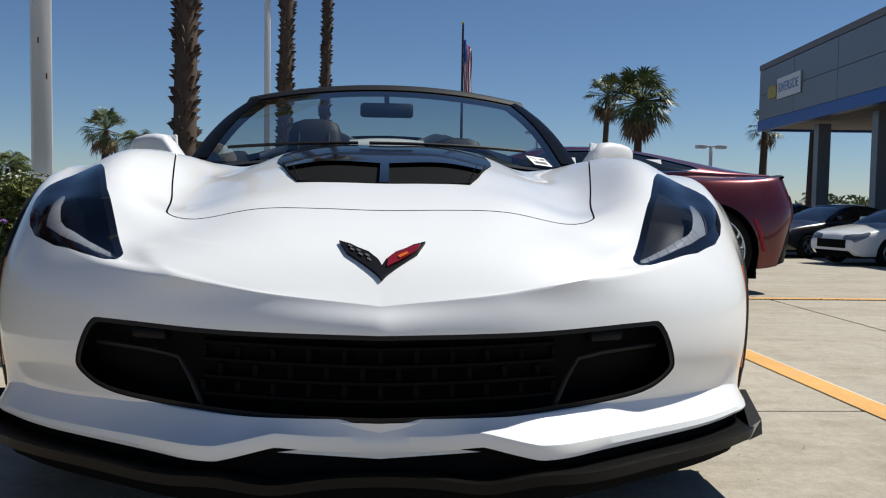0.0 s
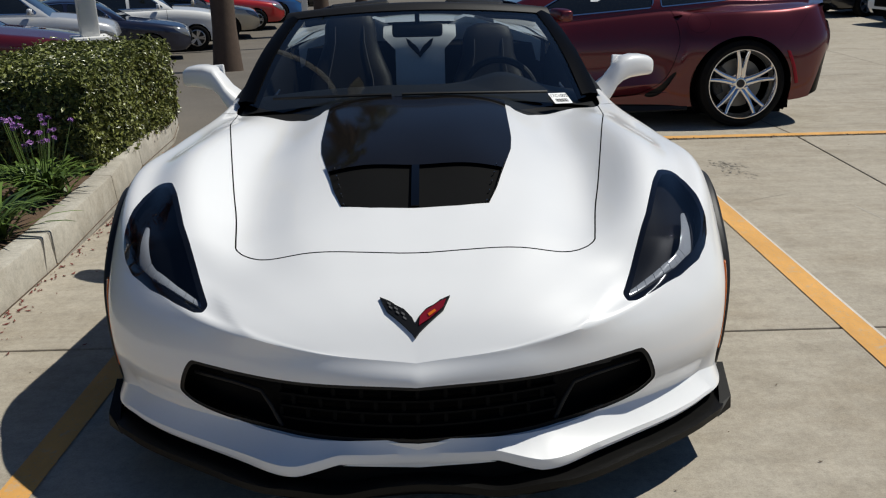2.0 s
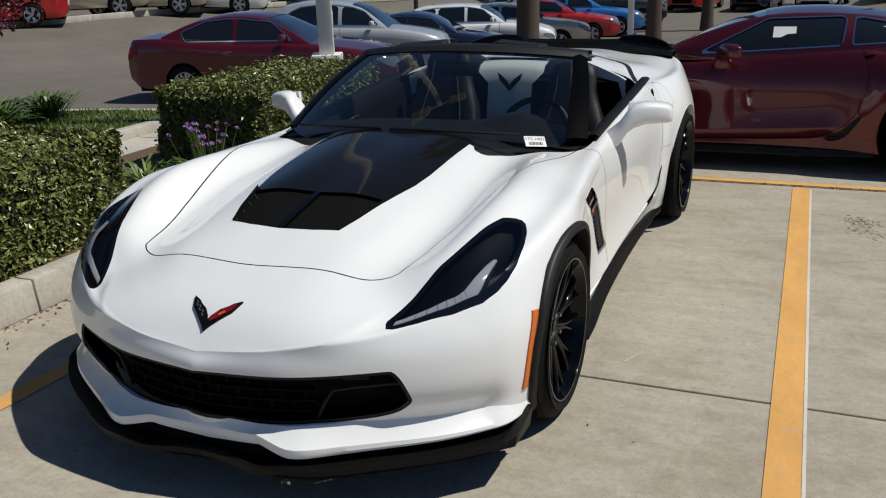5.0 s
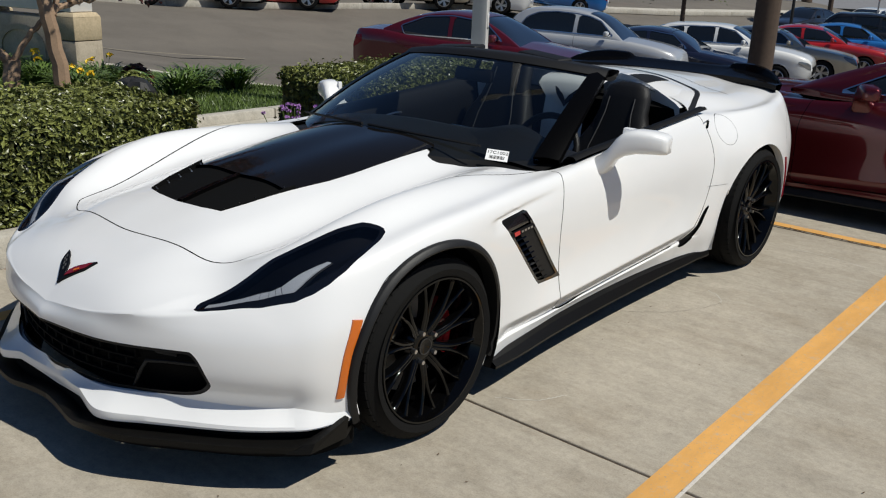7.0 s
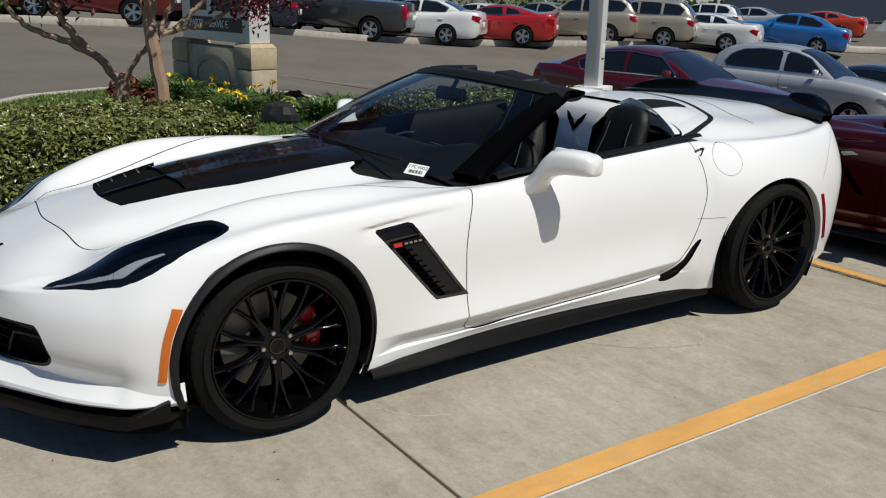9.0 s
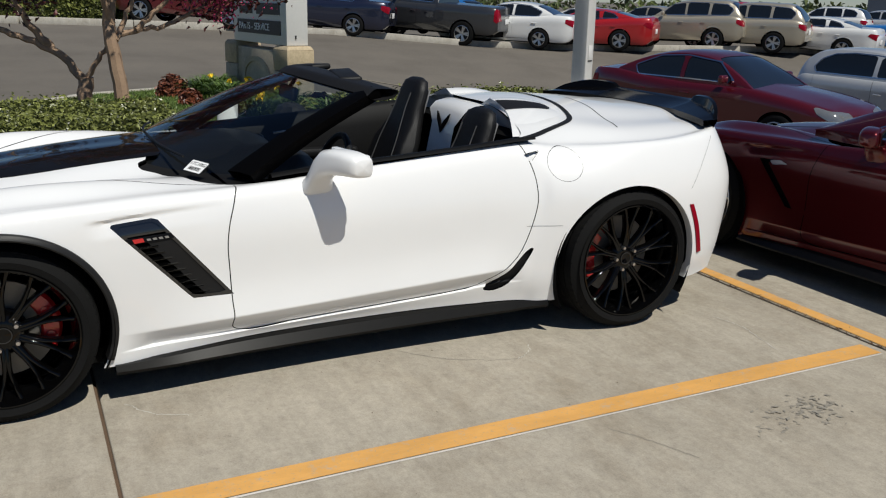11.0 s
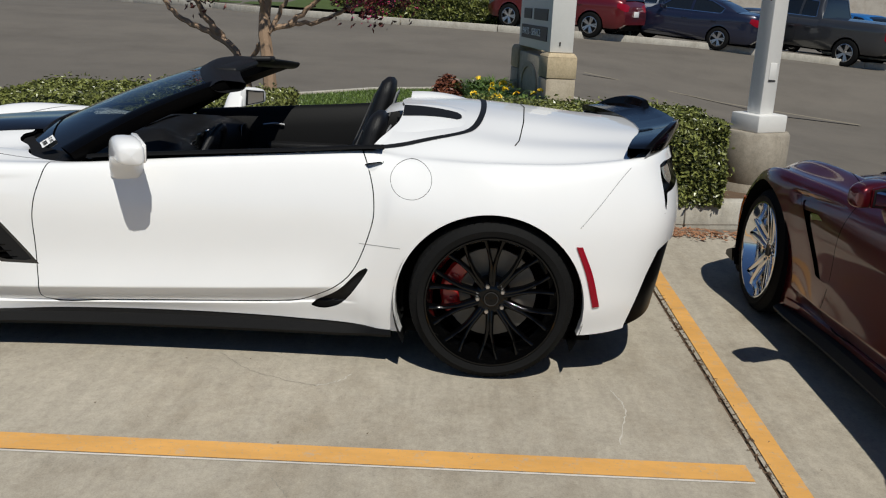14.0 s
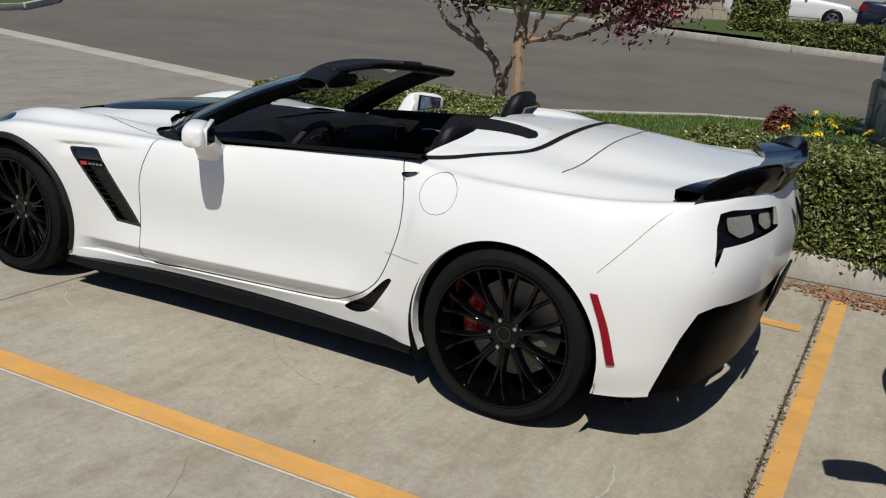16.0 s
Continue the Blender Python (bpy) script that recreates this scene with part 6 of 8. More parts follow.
n = 900
bark_xy = [(-1.93 + 0.36 * rng.beta(1.2, 2.2) + 0.1 * max(0, y - 3.6), y) for y in rng.normal(3.95, 0.32, n)]
specks("leaf_litter", "brown dry leaves and bark chips by the kerb", BARK_CHIP, bark_xy, 0.022)
petal_xy = [(-1.78 + rng.exponential(0.05), y) for y in rng.uniform(-3.2, 3.0, 420)]
specks("petal_litter", "dried red petals along the kerb foot", PETAL_DRY, petal_xy, 0.014)
grit_xy = [(rng.uniform(-1.5, 4.5), rng.uniform(-3, 6.5)) for i in range(240)]
specks("grit", "small dark specks scattered on the concrete", SOIL, grit_xy, 0.006)
specks("joint_gravel", "loose gravel and bark in the slab joint", SOIL, [(x, 3.665 + rng.normal(0, 0.012)) for x in rng.uniform(-1.7, 6.5, 900)], 0.011, 0.0015)

specks("tar_stain", "dark flaky tar stain on the concrete", STAIN, [(1.99 + a, 2.85 + b) for a, b in rng.normal(0, (0.055, 0.095), (90, 2))], 0.016, 0.0012, 0.0)
specks("tar_stain", "dark flaky tar stain on the concrete", STAIN, [(2.02 + a, 2.62 + b) for a, b in rng.normal(0, (0.045, 0.05), (30, 2))], 0.014, 0.0012, 0.0)


def mark(label, pts, w, material, name="scuff_mark"):
    """A thin uneven line on the slabs."""
    p = pchip(np.arange(len(pts)), np.array(pts, float), np.linspace(0, len(pts) - 1, 10 * len(pts)))
    d = np.gradient(p, axis=0)
    n_ = np.stack([-d[:, 1], d[:, 0]], -1)
    n_ /= np.linalg.norm(n_, axis=1)[:, None]
    wv = w * rng.uniform(0.3, 1.2, len(p))[:, None] / 2
    p = p + rng.normal(0, 0.003, p.shape)
    rows_ = [[(*a, 0.0012), (*b, 0.0012)] for a, b in zip(p - n_ * wv, p + n_ * wv)]
    flat(name, *loft(rows_), material, label, category="mark")


for q in SCRATCHES:
    mark("pale scratch across the concrete", q, 0.006, PALE_SCUFF)
for q in CRACKS:
    mark("fine dark crack in the concrete", q, 0.004, STAIN, "crack")

# island: kerb, planting bed, grass
ISLAND = [(-2.6, -3.35), (-2.1, -3.2), (-1.86, -2.9), (-1.80, -2.5), (-1.80, -1.0), (-1.80, 1.3), (-1.86, 2.4), (-1.98, 3.3), (-2.0, 4.2), (-2.12, 4.8), (-2.6, 5.3), (-3.5, 5.5), (-5.75, 5.15), (-7.6, 4.9), (-9.3, 4.75), (-10.4, 4.3), (-10.95, 3.3), (-10.9, 2.2), (-10.3, 1.0), (-9.3, 0.2), (-8.2, -0.8), (-7.3, -2.0), (-6.6, -3.0), (-5.8, -3.4), (-2.6, -3.35)]
kerb = thing("kerb", "pale cast concrete kerb round the planted island", "kerb", kind="structure")


def kerb_pieces(parent, outline, w=0.15, h=0.15, piece=1.5, slope=False):
    for a, b in zip(outline[:-1], outline[1:]):
        a, b = Vector((*a, 0)), Vector((*b, 0))
        k = max(1, round((b - a).length / piece))
        for i in range(k):
            p, q = a.lerp(b, i / k), a.lerp(b, (i + 1) / k)
            d = (q - p).normalized()
            nn = Vector((-d.y, d.x, 0)) * w
            p, q = p + d * 0.004, q - d * 0.004
            z0, z1 = land(p.x, p.y) - 0.05, land(q.x, q.y) - 0.05
            bot = [(p.x, p.y, z0), (q.x, q.y, z1), (q.x + nn.x, q.y + nn.y, z1), (p.x + nn.x, p.y + nn.y, z0)]
            i2 = nn * 0.14
            h0, h1 = (h, h) if not slope else (lawn_z(p.x) + 0.012, lawn_z(q.x) + 0.012)
            top = [(p.x + i2.x, p.y + i2.y, z0 + h0 + 0.05), (q.x + i2.x, q.y + i2.y, z1 + h1 + 0.05), (q.x + nn.x, q.y + nn.y, z1 + h1 + 0.05), (p.x + nn.x, p.y + nn.y, z0 + h0 + 0.05)]
            part("kerb_stone", hexa(bot, top, 0.012), KERB, parent, smooth=True)


kerb_pieces(kerb, ISLAND, slope=True)
ISLAND = ISLAND[:-1]
cx = [(x - 0.1 if x > -3.5 else -3.58, y, 0.135) for x, y in ISLAND if x > -6]
sub_bed = [(x + 0.1 if x < -9 else x, y, -0.004) for x, y in ISLAND]
flat("bed_base", sub_bed, [tuple(range(len(sub_bed)))], SOIL, "brown soil under the lawn", category="bed")
me = make_mesh("planting_bed", cx, [tuple(range(len(cx)))], SOIL, False)
tagged(new("planting_bed", me), "brown bark-covered planting bed", "bed", kind="structure")


def poly_in(pts, poly):
    return np.asarray(inside(poly, 0, 1)(np.asarray([(x, y, 0) for x, y in pts], float)))


LAWN = [(-4.68, 1.6), (-4.64, 3.2), (-4.62, 4.95), (-5.75, 4.95), (-7.6, 4.72), (-9.2, 4.55), (-10.3, 4.1), (-10.75, 3.2), (-10.65, 2.2), (-10.1, 1.15), (-9.1, 0.4), (-8.0, -0.6), (-7.1, -1.9), (-6.5, -2.8), (-4.6, -3.1), (-4.5, -0.5)]
lx, ly = np.arange(-11.0, -4.1, 0.25), np.arange(-3.3, 5.3, 0.25)
sheet = loft([[(x, y, lawn_z(x)) for y in ly] for x in lx])
lawn = flat("lawn", *clip(sheet, inside(LAWN, 0, 1)), TURF, "green mown lawn on the island", category="lawn")
pts = np.column_stack([rng.uniform(-10.8, -4.2, 90000), rng.uniform(-4, 5.0, 90000)])
pts = pts[poly_in(pts, LAWN) > 0.02]
a = rng.uniform(0, 6.28, len(pts))
gz = np.array([lawn_z(v) for v in pts[:, 0]])
h, lean = rng.uniform(0.02, 0.055, len(pts)), rng.normal(0, 0.02, (len(pts), 2))
w = 0.006
bv = np.empty((len(pts), 3, 3))
bv[:, 0] = np.column_stack([pts[:, 0] - w * np.cos(a), pts[:, 1] - w * np.sin(a), gz - 0.001])
bv[:, 1] = np.column_stack([pts[:, 0] + w * np.cos(a), pts[:, 1] + w * np.sin(a), gz - 0.001])
bv[:, 2] = np.column_stack([pts + lean, gz + h])
blades = flat("grass_blades", bv.reshape(-1, 3), np.arange(3 * len(pts)).reshape(-1, 3).tolist(), GRASS, "short green grass blades on the lawn", kind="stuff", category="grass")

# concrete walk between hedge and lawn with its own low kerb
walk_slab = thing("footpath", "narrow pale concrete path beside the lawn", "path", kind="structure")
for i in range(3):
    part("path_slab", box((0.86, 1.32, 0.12), (-4.03, 1.95 + 1.34 * i, -0.035), 0.008), KERB, walk_slab, smooth=False)
lawn_kerb = thing("lawn_kerb", "low cast concrete kerb between the path and the lawn", "kerb", kind="structure")
for i in range(3):
    part("kerb_stone", box((0.15, 1.19, 0.24), (-4.54, 1.90 + 1.2 * i, -0.005), 0.014), KERB, lawn_kerb, smooth=True)


# street: far kerb, verge and centre line
FAR_KERB = [(-62, -36), (-44, -21.5), (-35.2, -14.1), (-29.8, -8.6), (-25.9, -4.0), (-23.7, 0.5), (-23.3, 3.4), (-23.2, 6.5), (-22.95, 10.0), (-22.5, 14.0), (-21.9, 19.0), (-21.3, 24.0), (-20.6, 28.0), (-19.8, 33.0), (-18.6, 40.0), (-17, 60)]
street_kerb = thing("street_kerb", "pale concrete kerb on the far side of the street", "kerb", kind="structure")
kerb_pieces(street_kerb, FAR_KERB, -0.2, 0.16, 3.0)
rows = []
for x, y in FAR_KERB:
    rows.append([(x - d, y + 0.25 * d, land(x - d, y + 0.25 * d) + 0.10) for d in (0.2, 0.45, 0.7)])
flat("pavement", *loft(rows), KERB, "pale concrete pavement along the far kerb", category="pavement")
stripe((-14.8, 5.0), (-13.9, 10.5), 0.10, YELLOW_LINE, "faded yellow centre line on the asphalt", 0.0, lift=True)
corner = thing("corner_kerb", "curved kerb of a grassy corner beyond the driveway", "kerb", kind="structure")
CORNER = [(-8.6, -19.5), (-11.5, -18.6), (-13.6, -18.8), (-16.0, -20.4), (-19.3, -23.7), (-26, -31)]
kerb_pieces(corner, CORNER, -0.16, 0.16, 2.0)
flat("corner_lawn", [(x, y - 0.1, land(x, y) + 0.13) for x, y in CORNER] + [(-26, -45, 0.4), (-8.6, -45, 0.15)], [tuple(range(8))], TURF, "grassy corner beyond the driveway", category="lawn")


# ---- planting: hedges, flowers, tree, palms ----
def leaf_cloud(centres, normals, size, rng_, spread=0.8, long=2.0):
    """Folded leaves scattered at points, turned about given directions."""
    n_ = len(centres)
    d = normals + rng_.normal(0, spread, (n_, 3))
    d /= np.linalg.norm(d, axis=1)[:, None]
    u = np.cross(d, rng_.normal(0, 1, (n_, 3)))
    u /= np.linalg.norm(u, axis=1)[:, None]
    v = np.cross(d, u)
    s = size * rng_.uniform(0.6, 1.3, n_)[:, None]
    L, W = s * long / 2, s / 2
    c = centres
    p = np.stack([c - u * L, c + v * W + d * W * 0.45, c + u * L, c - v * W + d * W * 0.45, c - u * L * 0.1 - d * W * 0.25], 1)
    idx = np.arange(n_)[:, None] * 5
    f = np.concatenate([idx + np.array([[0, 4, 1]]), idx + np.array([[1, 4, 2]]), idx + np.array([[2, 4, 3]]), idx + np.array([[3, 4, 0]])], 1).reshape(-1, 3)
    return p.reshape(-1, 3), f.tolist()


def hedge(label, lo, hi, n_, seed, leaf=0.030, rough_=0.05, turn=0.0):
    """A clipped block hedge: a dark box for the shaded inside and thousands of leaves in a loose skin."""
    r = np.random.default_rng(seed)
    lo, hi = np.array(lo), np.array(hi)
    size = hi - lo
    h = thing("hedge", label, "hedge", "hedges", m=pose(*((lo + hi) / 2 * (1, 1, 0)), 0, 0, turn))
    c0 = (lo + hi) / 2 * (1, 1, 0)
    # near-black box: shade between the leaves as colour, also stops the view through
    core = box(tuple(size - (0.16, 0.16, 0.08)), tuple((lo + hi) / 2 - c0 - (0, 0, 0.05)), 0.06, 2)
    part("twig_core", core, HEDGE_CORE, h, "near-black box for the shaded inside")
    areas = np.array([size[1] * size[2], size[1] * size[2], size[0] * size[2], size[0] * size[2], size[0] * size[1]])
    side_ = r.choice(5, n_, p=areas / areas.sum())
    p = lo + r.uniform(0, 1, (n_, 3)) * size
    nrm = np.zeros((n_, 3))
    for k, (ax, val, sg) in enumerate(((0, lo[0], -1), (0, hi[0], 1), (1, lo[1], -1), (1, hi[1], 1), (2, hi[2], 1))):
        m_ = side_ == k
        p[m_, ax] = val
        nrm[m_, ax] = sg
    # rounded shoulders and an uneven skin
    mid = (lo + hi) / 2
    q_ = (p - mid) / (size / 2)
    over = np.clip(np.sort(np.abs(q_), axis=1)[:, 1] - 0.72, 0, 1)
    swell = 0.5 * np.sin(p[:, 0] * 7 + seed) + 0.5 * np.sin(p[:, 1] * 6.1 + 2 * seed) + 0.4 * np.sin(p[:, 2] * 11 + p[:, 1] * 5)
    depth = -0.30 * over ** 1.3 * (p[:, 2] > lo[2] + 0.5 * size[2]) + rough_ * 0.6 * swell - np.abs(r.normal(0, rough_ * 0.6, n_)) + (r.random(n_) < 0.05) * r.uniform(0, 0.07, n_)
    p = p + nrm * depth[:, None] - c0
    up = nrm * 0.7 + np.array((0.1, 0, 0.55))
    shape = leaf_cloud(p, up, leaf, r, 0.55)
    ob = part("leaves", shape, LEAF, h, "glossy green and yellowish small leaves", smooth=False)
    return h


# dark colour that stands for the shade inside the hedges
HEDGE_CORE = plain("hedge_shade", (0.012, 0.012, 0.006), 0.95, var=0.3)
hedge("clipped green hedge beside the kerb", (-3.25, -0.95, 0.13), (-2.04, 1.15, 0.715), 56000, 3, 0.0205)
hedge("taller clipped green hedge beside the lamp post", (-2.98, 2.52, 0.13), (-2.02, 4.46, 0.75), 60000, 4, 0.0205)


def clump(name, label, at, n_, reach, height, seed, leaf_mat_=None, width=0.012):
    """Strap leaves arching out of one foot."""
    r = np.random.default_rng(seed)
    t = thing(name, label, "plant", m=pose(*at))
    shapes = []
    for i in range(n_):
        a = r.uniform(0, 6.28)
        rr, hh = reach * r.uniform(0.4, 1.1), height * r.uniform(0.6, 1.1)
        o = r.normal(0, 0.05, 2)
        side_ = np.array((-math.sin(a), math.cos(a), 0)) * width * r.uniform(0.6, 1.2)
        pts = [np.array((o[0] + rr * f * math.cos(a), o[1] + rr * f * math.sin(a), hh * (1.9 * f - 1.15 * f * f))) for f in (0, 0.3, 0.6, 0.85, 1)]
        vs_ = []
        for p, wv in zip(pts, (0.8, 1, 0.9, 0.6, 0.1)):
            vs_ += [tuple(p - side_ * wv), tuple(p + side_ * wv)]
        shapes.append((vs_, [(2 * k, 2 * k + 1, 2 * k + 3, 2 * k + 2) for k in range(4)]))
    part("leaves", join(*shapes), leaf_mat_ or LILY_LEAF, t, "narrow arching green leaves", smooth=False)
    return t, r


def flower_clump(label, at, n_, height, petal, seed, big=False):
    t, r = clump("flower_clump", label, at, 150 if not big else 260, 0.34 if not big else 0.42, height * (0.55 if not big else 0.95), seed)
    for i in range(n_):
        a, d = r.uniform(0, 6.28), r.uniform(0.02, 0.30)
        top = Vector((d * math.cos(a), d * math.sin(a), height * r.uniform(0.72, 1.05)))
        part("stem", tube([(0.25 * top.x, 0.25 * top.y, 0), (0.7 * top.x, 0.7 * top.y, top.z * 0.55), tuple(top)], 0.0028, 5), LILY_LEAF, t, "thin green stem")
        k = 12 if not big else 7
        u = r.normal(0, 1, (k, 3))
        u /= np.linalg.norm(u, axis=1)[:, None]
        u[:, 2] = np.abs(u[:, 2]) * 0.9
        sz = 0.015 if not big else 0.042
        part("flower", leaf_cloud(np.array(top) + u * sz * 0.8, u, sz, r, 0.4, 1.7), petal, t, "loose head of small petals", smooth=False)
    return t


flower_clump("violet flowering clump with narrow leaves by the kerb", (-2.14, 2.02, 0.13), 26, 0.44, VIOLET, 11)
clump("leafy_clump", "arching strap-leaved clump by the kerb", (-2.12, 1.28, 0.13), 90, 0.36, 0.24, 12)
clump("leafy_clump", "arching strap-leaved clump under the hedge", (-2.45, 1.75, 0.13), 80, 0.36, 0.28, 13)
for i, (x, y) in enumerate(((-7.75, 2.92), (-8.3, 3.1), (-6.6, 2.75), (-7.1, 3.0), (-8.9, 2.9), (-7.3, 3.4))):
    flower_clump("day-lily clump with yellow flowers before the sign", (x, y, lawn_z(x) - 0.02), 2 + i % 2, 0.36, YELLOW_PETAL, 20 + i, True)
for i, (x, y) in enumerate(((-9.6, 2.7), (-10.1, 3.0), (-5.9, 3.55), (-6.3, 4.0), (-6.0, 4.35))):
    clump("leafy_clump", "dense green strap-leaved clump beside the stone base", (x, y, lawn_z(x) - 0.02), 200, 0.45, 0.36, 90 + i)
for i, (x, y, s_) in enumerate(((-9.68, 2.28, 0.24), (-8.51, 2.33, 0.16), (-7.12, 3.74, 0.2), (-6.75, 3.5, 0.16))):
    r = np.random.default_rng(40 + i)
    t = thing("bronze_shrub", "low shrub with red-bronze leaves", "shrub", "bronze shrubs", m=pose(x, y, lawn_z(x)))
    p = r.normal(0, 1, (700, 3))
    p /= np.linalg.norm(p, axis=1)[:, None]
    p[:, 2] = np.abs(p[:, 2])
    part("leaves", leaf_cloud(p * s_ * r.uniform(0.6, 1.1, (700, 1)) * (1, 1, 1.25), p + (0, 0, 0.5), 0.045, r, 0.5), BRONZE_LEAF if i < 3 else LEAF, t, smooth=False)
    part("stem", tube([(0, 0, -0.02), (0.01, 0, s_)], 0.012, 6), BARK, t)


def limb(points, r0, r1, n_=8):
    p = np.array(points, float)
    k = len(p)
    u = np.linspace(0, k - 1, (k - 1) * 5 + 1)
    q_ = rounded(np.arange(k), p, u)
    jit = np.random.default_rng(int(abs(p[0, 0] * 1000 + p[-1, 2] * 100))).normal(0, 0.006, q_.shape)
    return tube([tuple(v) for v in q_ + jit], list(np.linspace(r0, r1, len(u))), n_)


tree = thing("blossom_tree", "small crooked tree with smooth bark, dark red leaves and pink blossom", "tree", m=pose(-3.4, 0.8, 0.13))
part("trunk", limb([(-0.07, -0.15, 0), (-0.08, -0.17, 0.4), (-0.08, -0.15, 0.74)], 0.065, 0.058), BARK, tree, "smooth mottled trunk")
part("trunk", limb([(0.15, 0.12, 0), (0.13, 0.10, 0.5), (0.09, 0.05, 1.0), (0.05, 0.07, 1.35), (0.12, 0.15, 1.8), (0.18, 0.3, 2.3)], 0.066, 0.03), BARK, tree, "smooth mottled trunk")
CROOKED = [
    [(-0.08, -0.15, 0.70), (-0.14, -0.34, 0.92), (-0.18, -0.60, 1.04), (-0.20, -0.82, 1.16), (-0.22, -0.92, 1.40), (-0.4, -1.1, 2.2)],
    [(-0.16, -0.38, 0.95), (-0.14, -0.47, 1.08), (-0.12, -0.58, 1.25), (-0.16, -0.66, 1.45), (-0.1, -0.75, 2.1)],
    [(-0.08, -0.15, 0.70), (-0.02, -0.05, 0.88), (0.02, 0.06, 1.05), (-0.04, 0.02, 1.3), (-0.1, -0.15, 2.1)],
    [(0.10, 0.08, 1.02), (0.06, 0.14, 1.14), (0.05, 0.22, 1.3), (0.1, 0.3, 1.5), (0.15, 0.45, 2.1)],
    [(0.09, 0.08, 1.05), (0.02, 0.24, 1.10), (-0.04, 0.46, 1.13), (-0.08, 0.70, 1.24), (-0.12, 0.95, 1.38), (-0.15, 1.2, 1.6)],
    [(0.07, 0.06, 1.15), (0.2, -0.02, 1.45), (0.42, -0.12, 2.1)],
    [(0.03, 0.24, 1.10), (0.0, 0.42, 1.26), (0.02, 0.60, 1.48), (0.1, 0.85, 2.1)],
]
for i, pts in enumerate(CROOKED):
    part("limb", limb(pts, 0.036 if i < 2 else 0.024, 0.010), BARK, tree, "crooked bare limb")
r = np.random.default_rng(77)
k = 190
cl = r.normal(0, 1, (k, 3))
cl /= np.linalg.norm(cl, axis=1)[:, None]
cl = cl * r.uniform(0.5, 1.0, (k, 1)) * (1.25, 1.35, 0.65) + (-0.05, 0.0, 2.45)
low = np.array([(-0.1, 0.60, 1.44), (-0.1, 0.76, 1.38), (-0.05, 0.92, 1.29), (-0.15, 1.0, 1.35), (-0.1, 1.15, 1.43), (0.0, 1.3, 1.48), (-0.2, 0.85, 1.42), (-0.25, 1.05, 1.47), (0.05, 0.7, 1.52), (-0.05, 1.4, 1.55), (0.1, 1.1, 1.5), (-0.1, 0.5, 1.55)])
dusky = np.array([(-0.12, -0.56, 1.30), (-0.16, -0.50, 1.43), (0.0, -0.42, 1.48), (-0.1, -0.62, 1.40), (-0.2, -0.9, 1.55)])
cl = np.vstack([cl[cl[:, 2] > 1.62], low, low + (0.1, 0.05, 0.14), dusky])
pts = (cl[:, None, :] + r.normal(0, 0.10, (len(cl), 60, 3))).reshape(-1, 3)
part("crown", leaf_cloud(pts, pts - (0, 0, 1.9), 0.032, r, 0.8), RED_LEAF, tree, "loose crown of small dark red leaves", smooth=False)
heads = np.vstack([low[:9] + (0.04, 0.02, -0.05), cl[:-5:6]])
pts = (heads[:, None, :] + r.normal(0, 0.05, (len(heads), 60, 3)) * (1, 1, 1.2)).reshape(-1, 3)
part("blossom", leaf_cloud(pts, pts - (0, 0, 1.9), 0.020, r, 0.9, 1.2), PETAL, tree, "bright pink blossom heads", smooth=False)


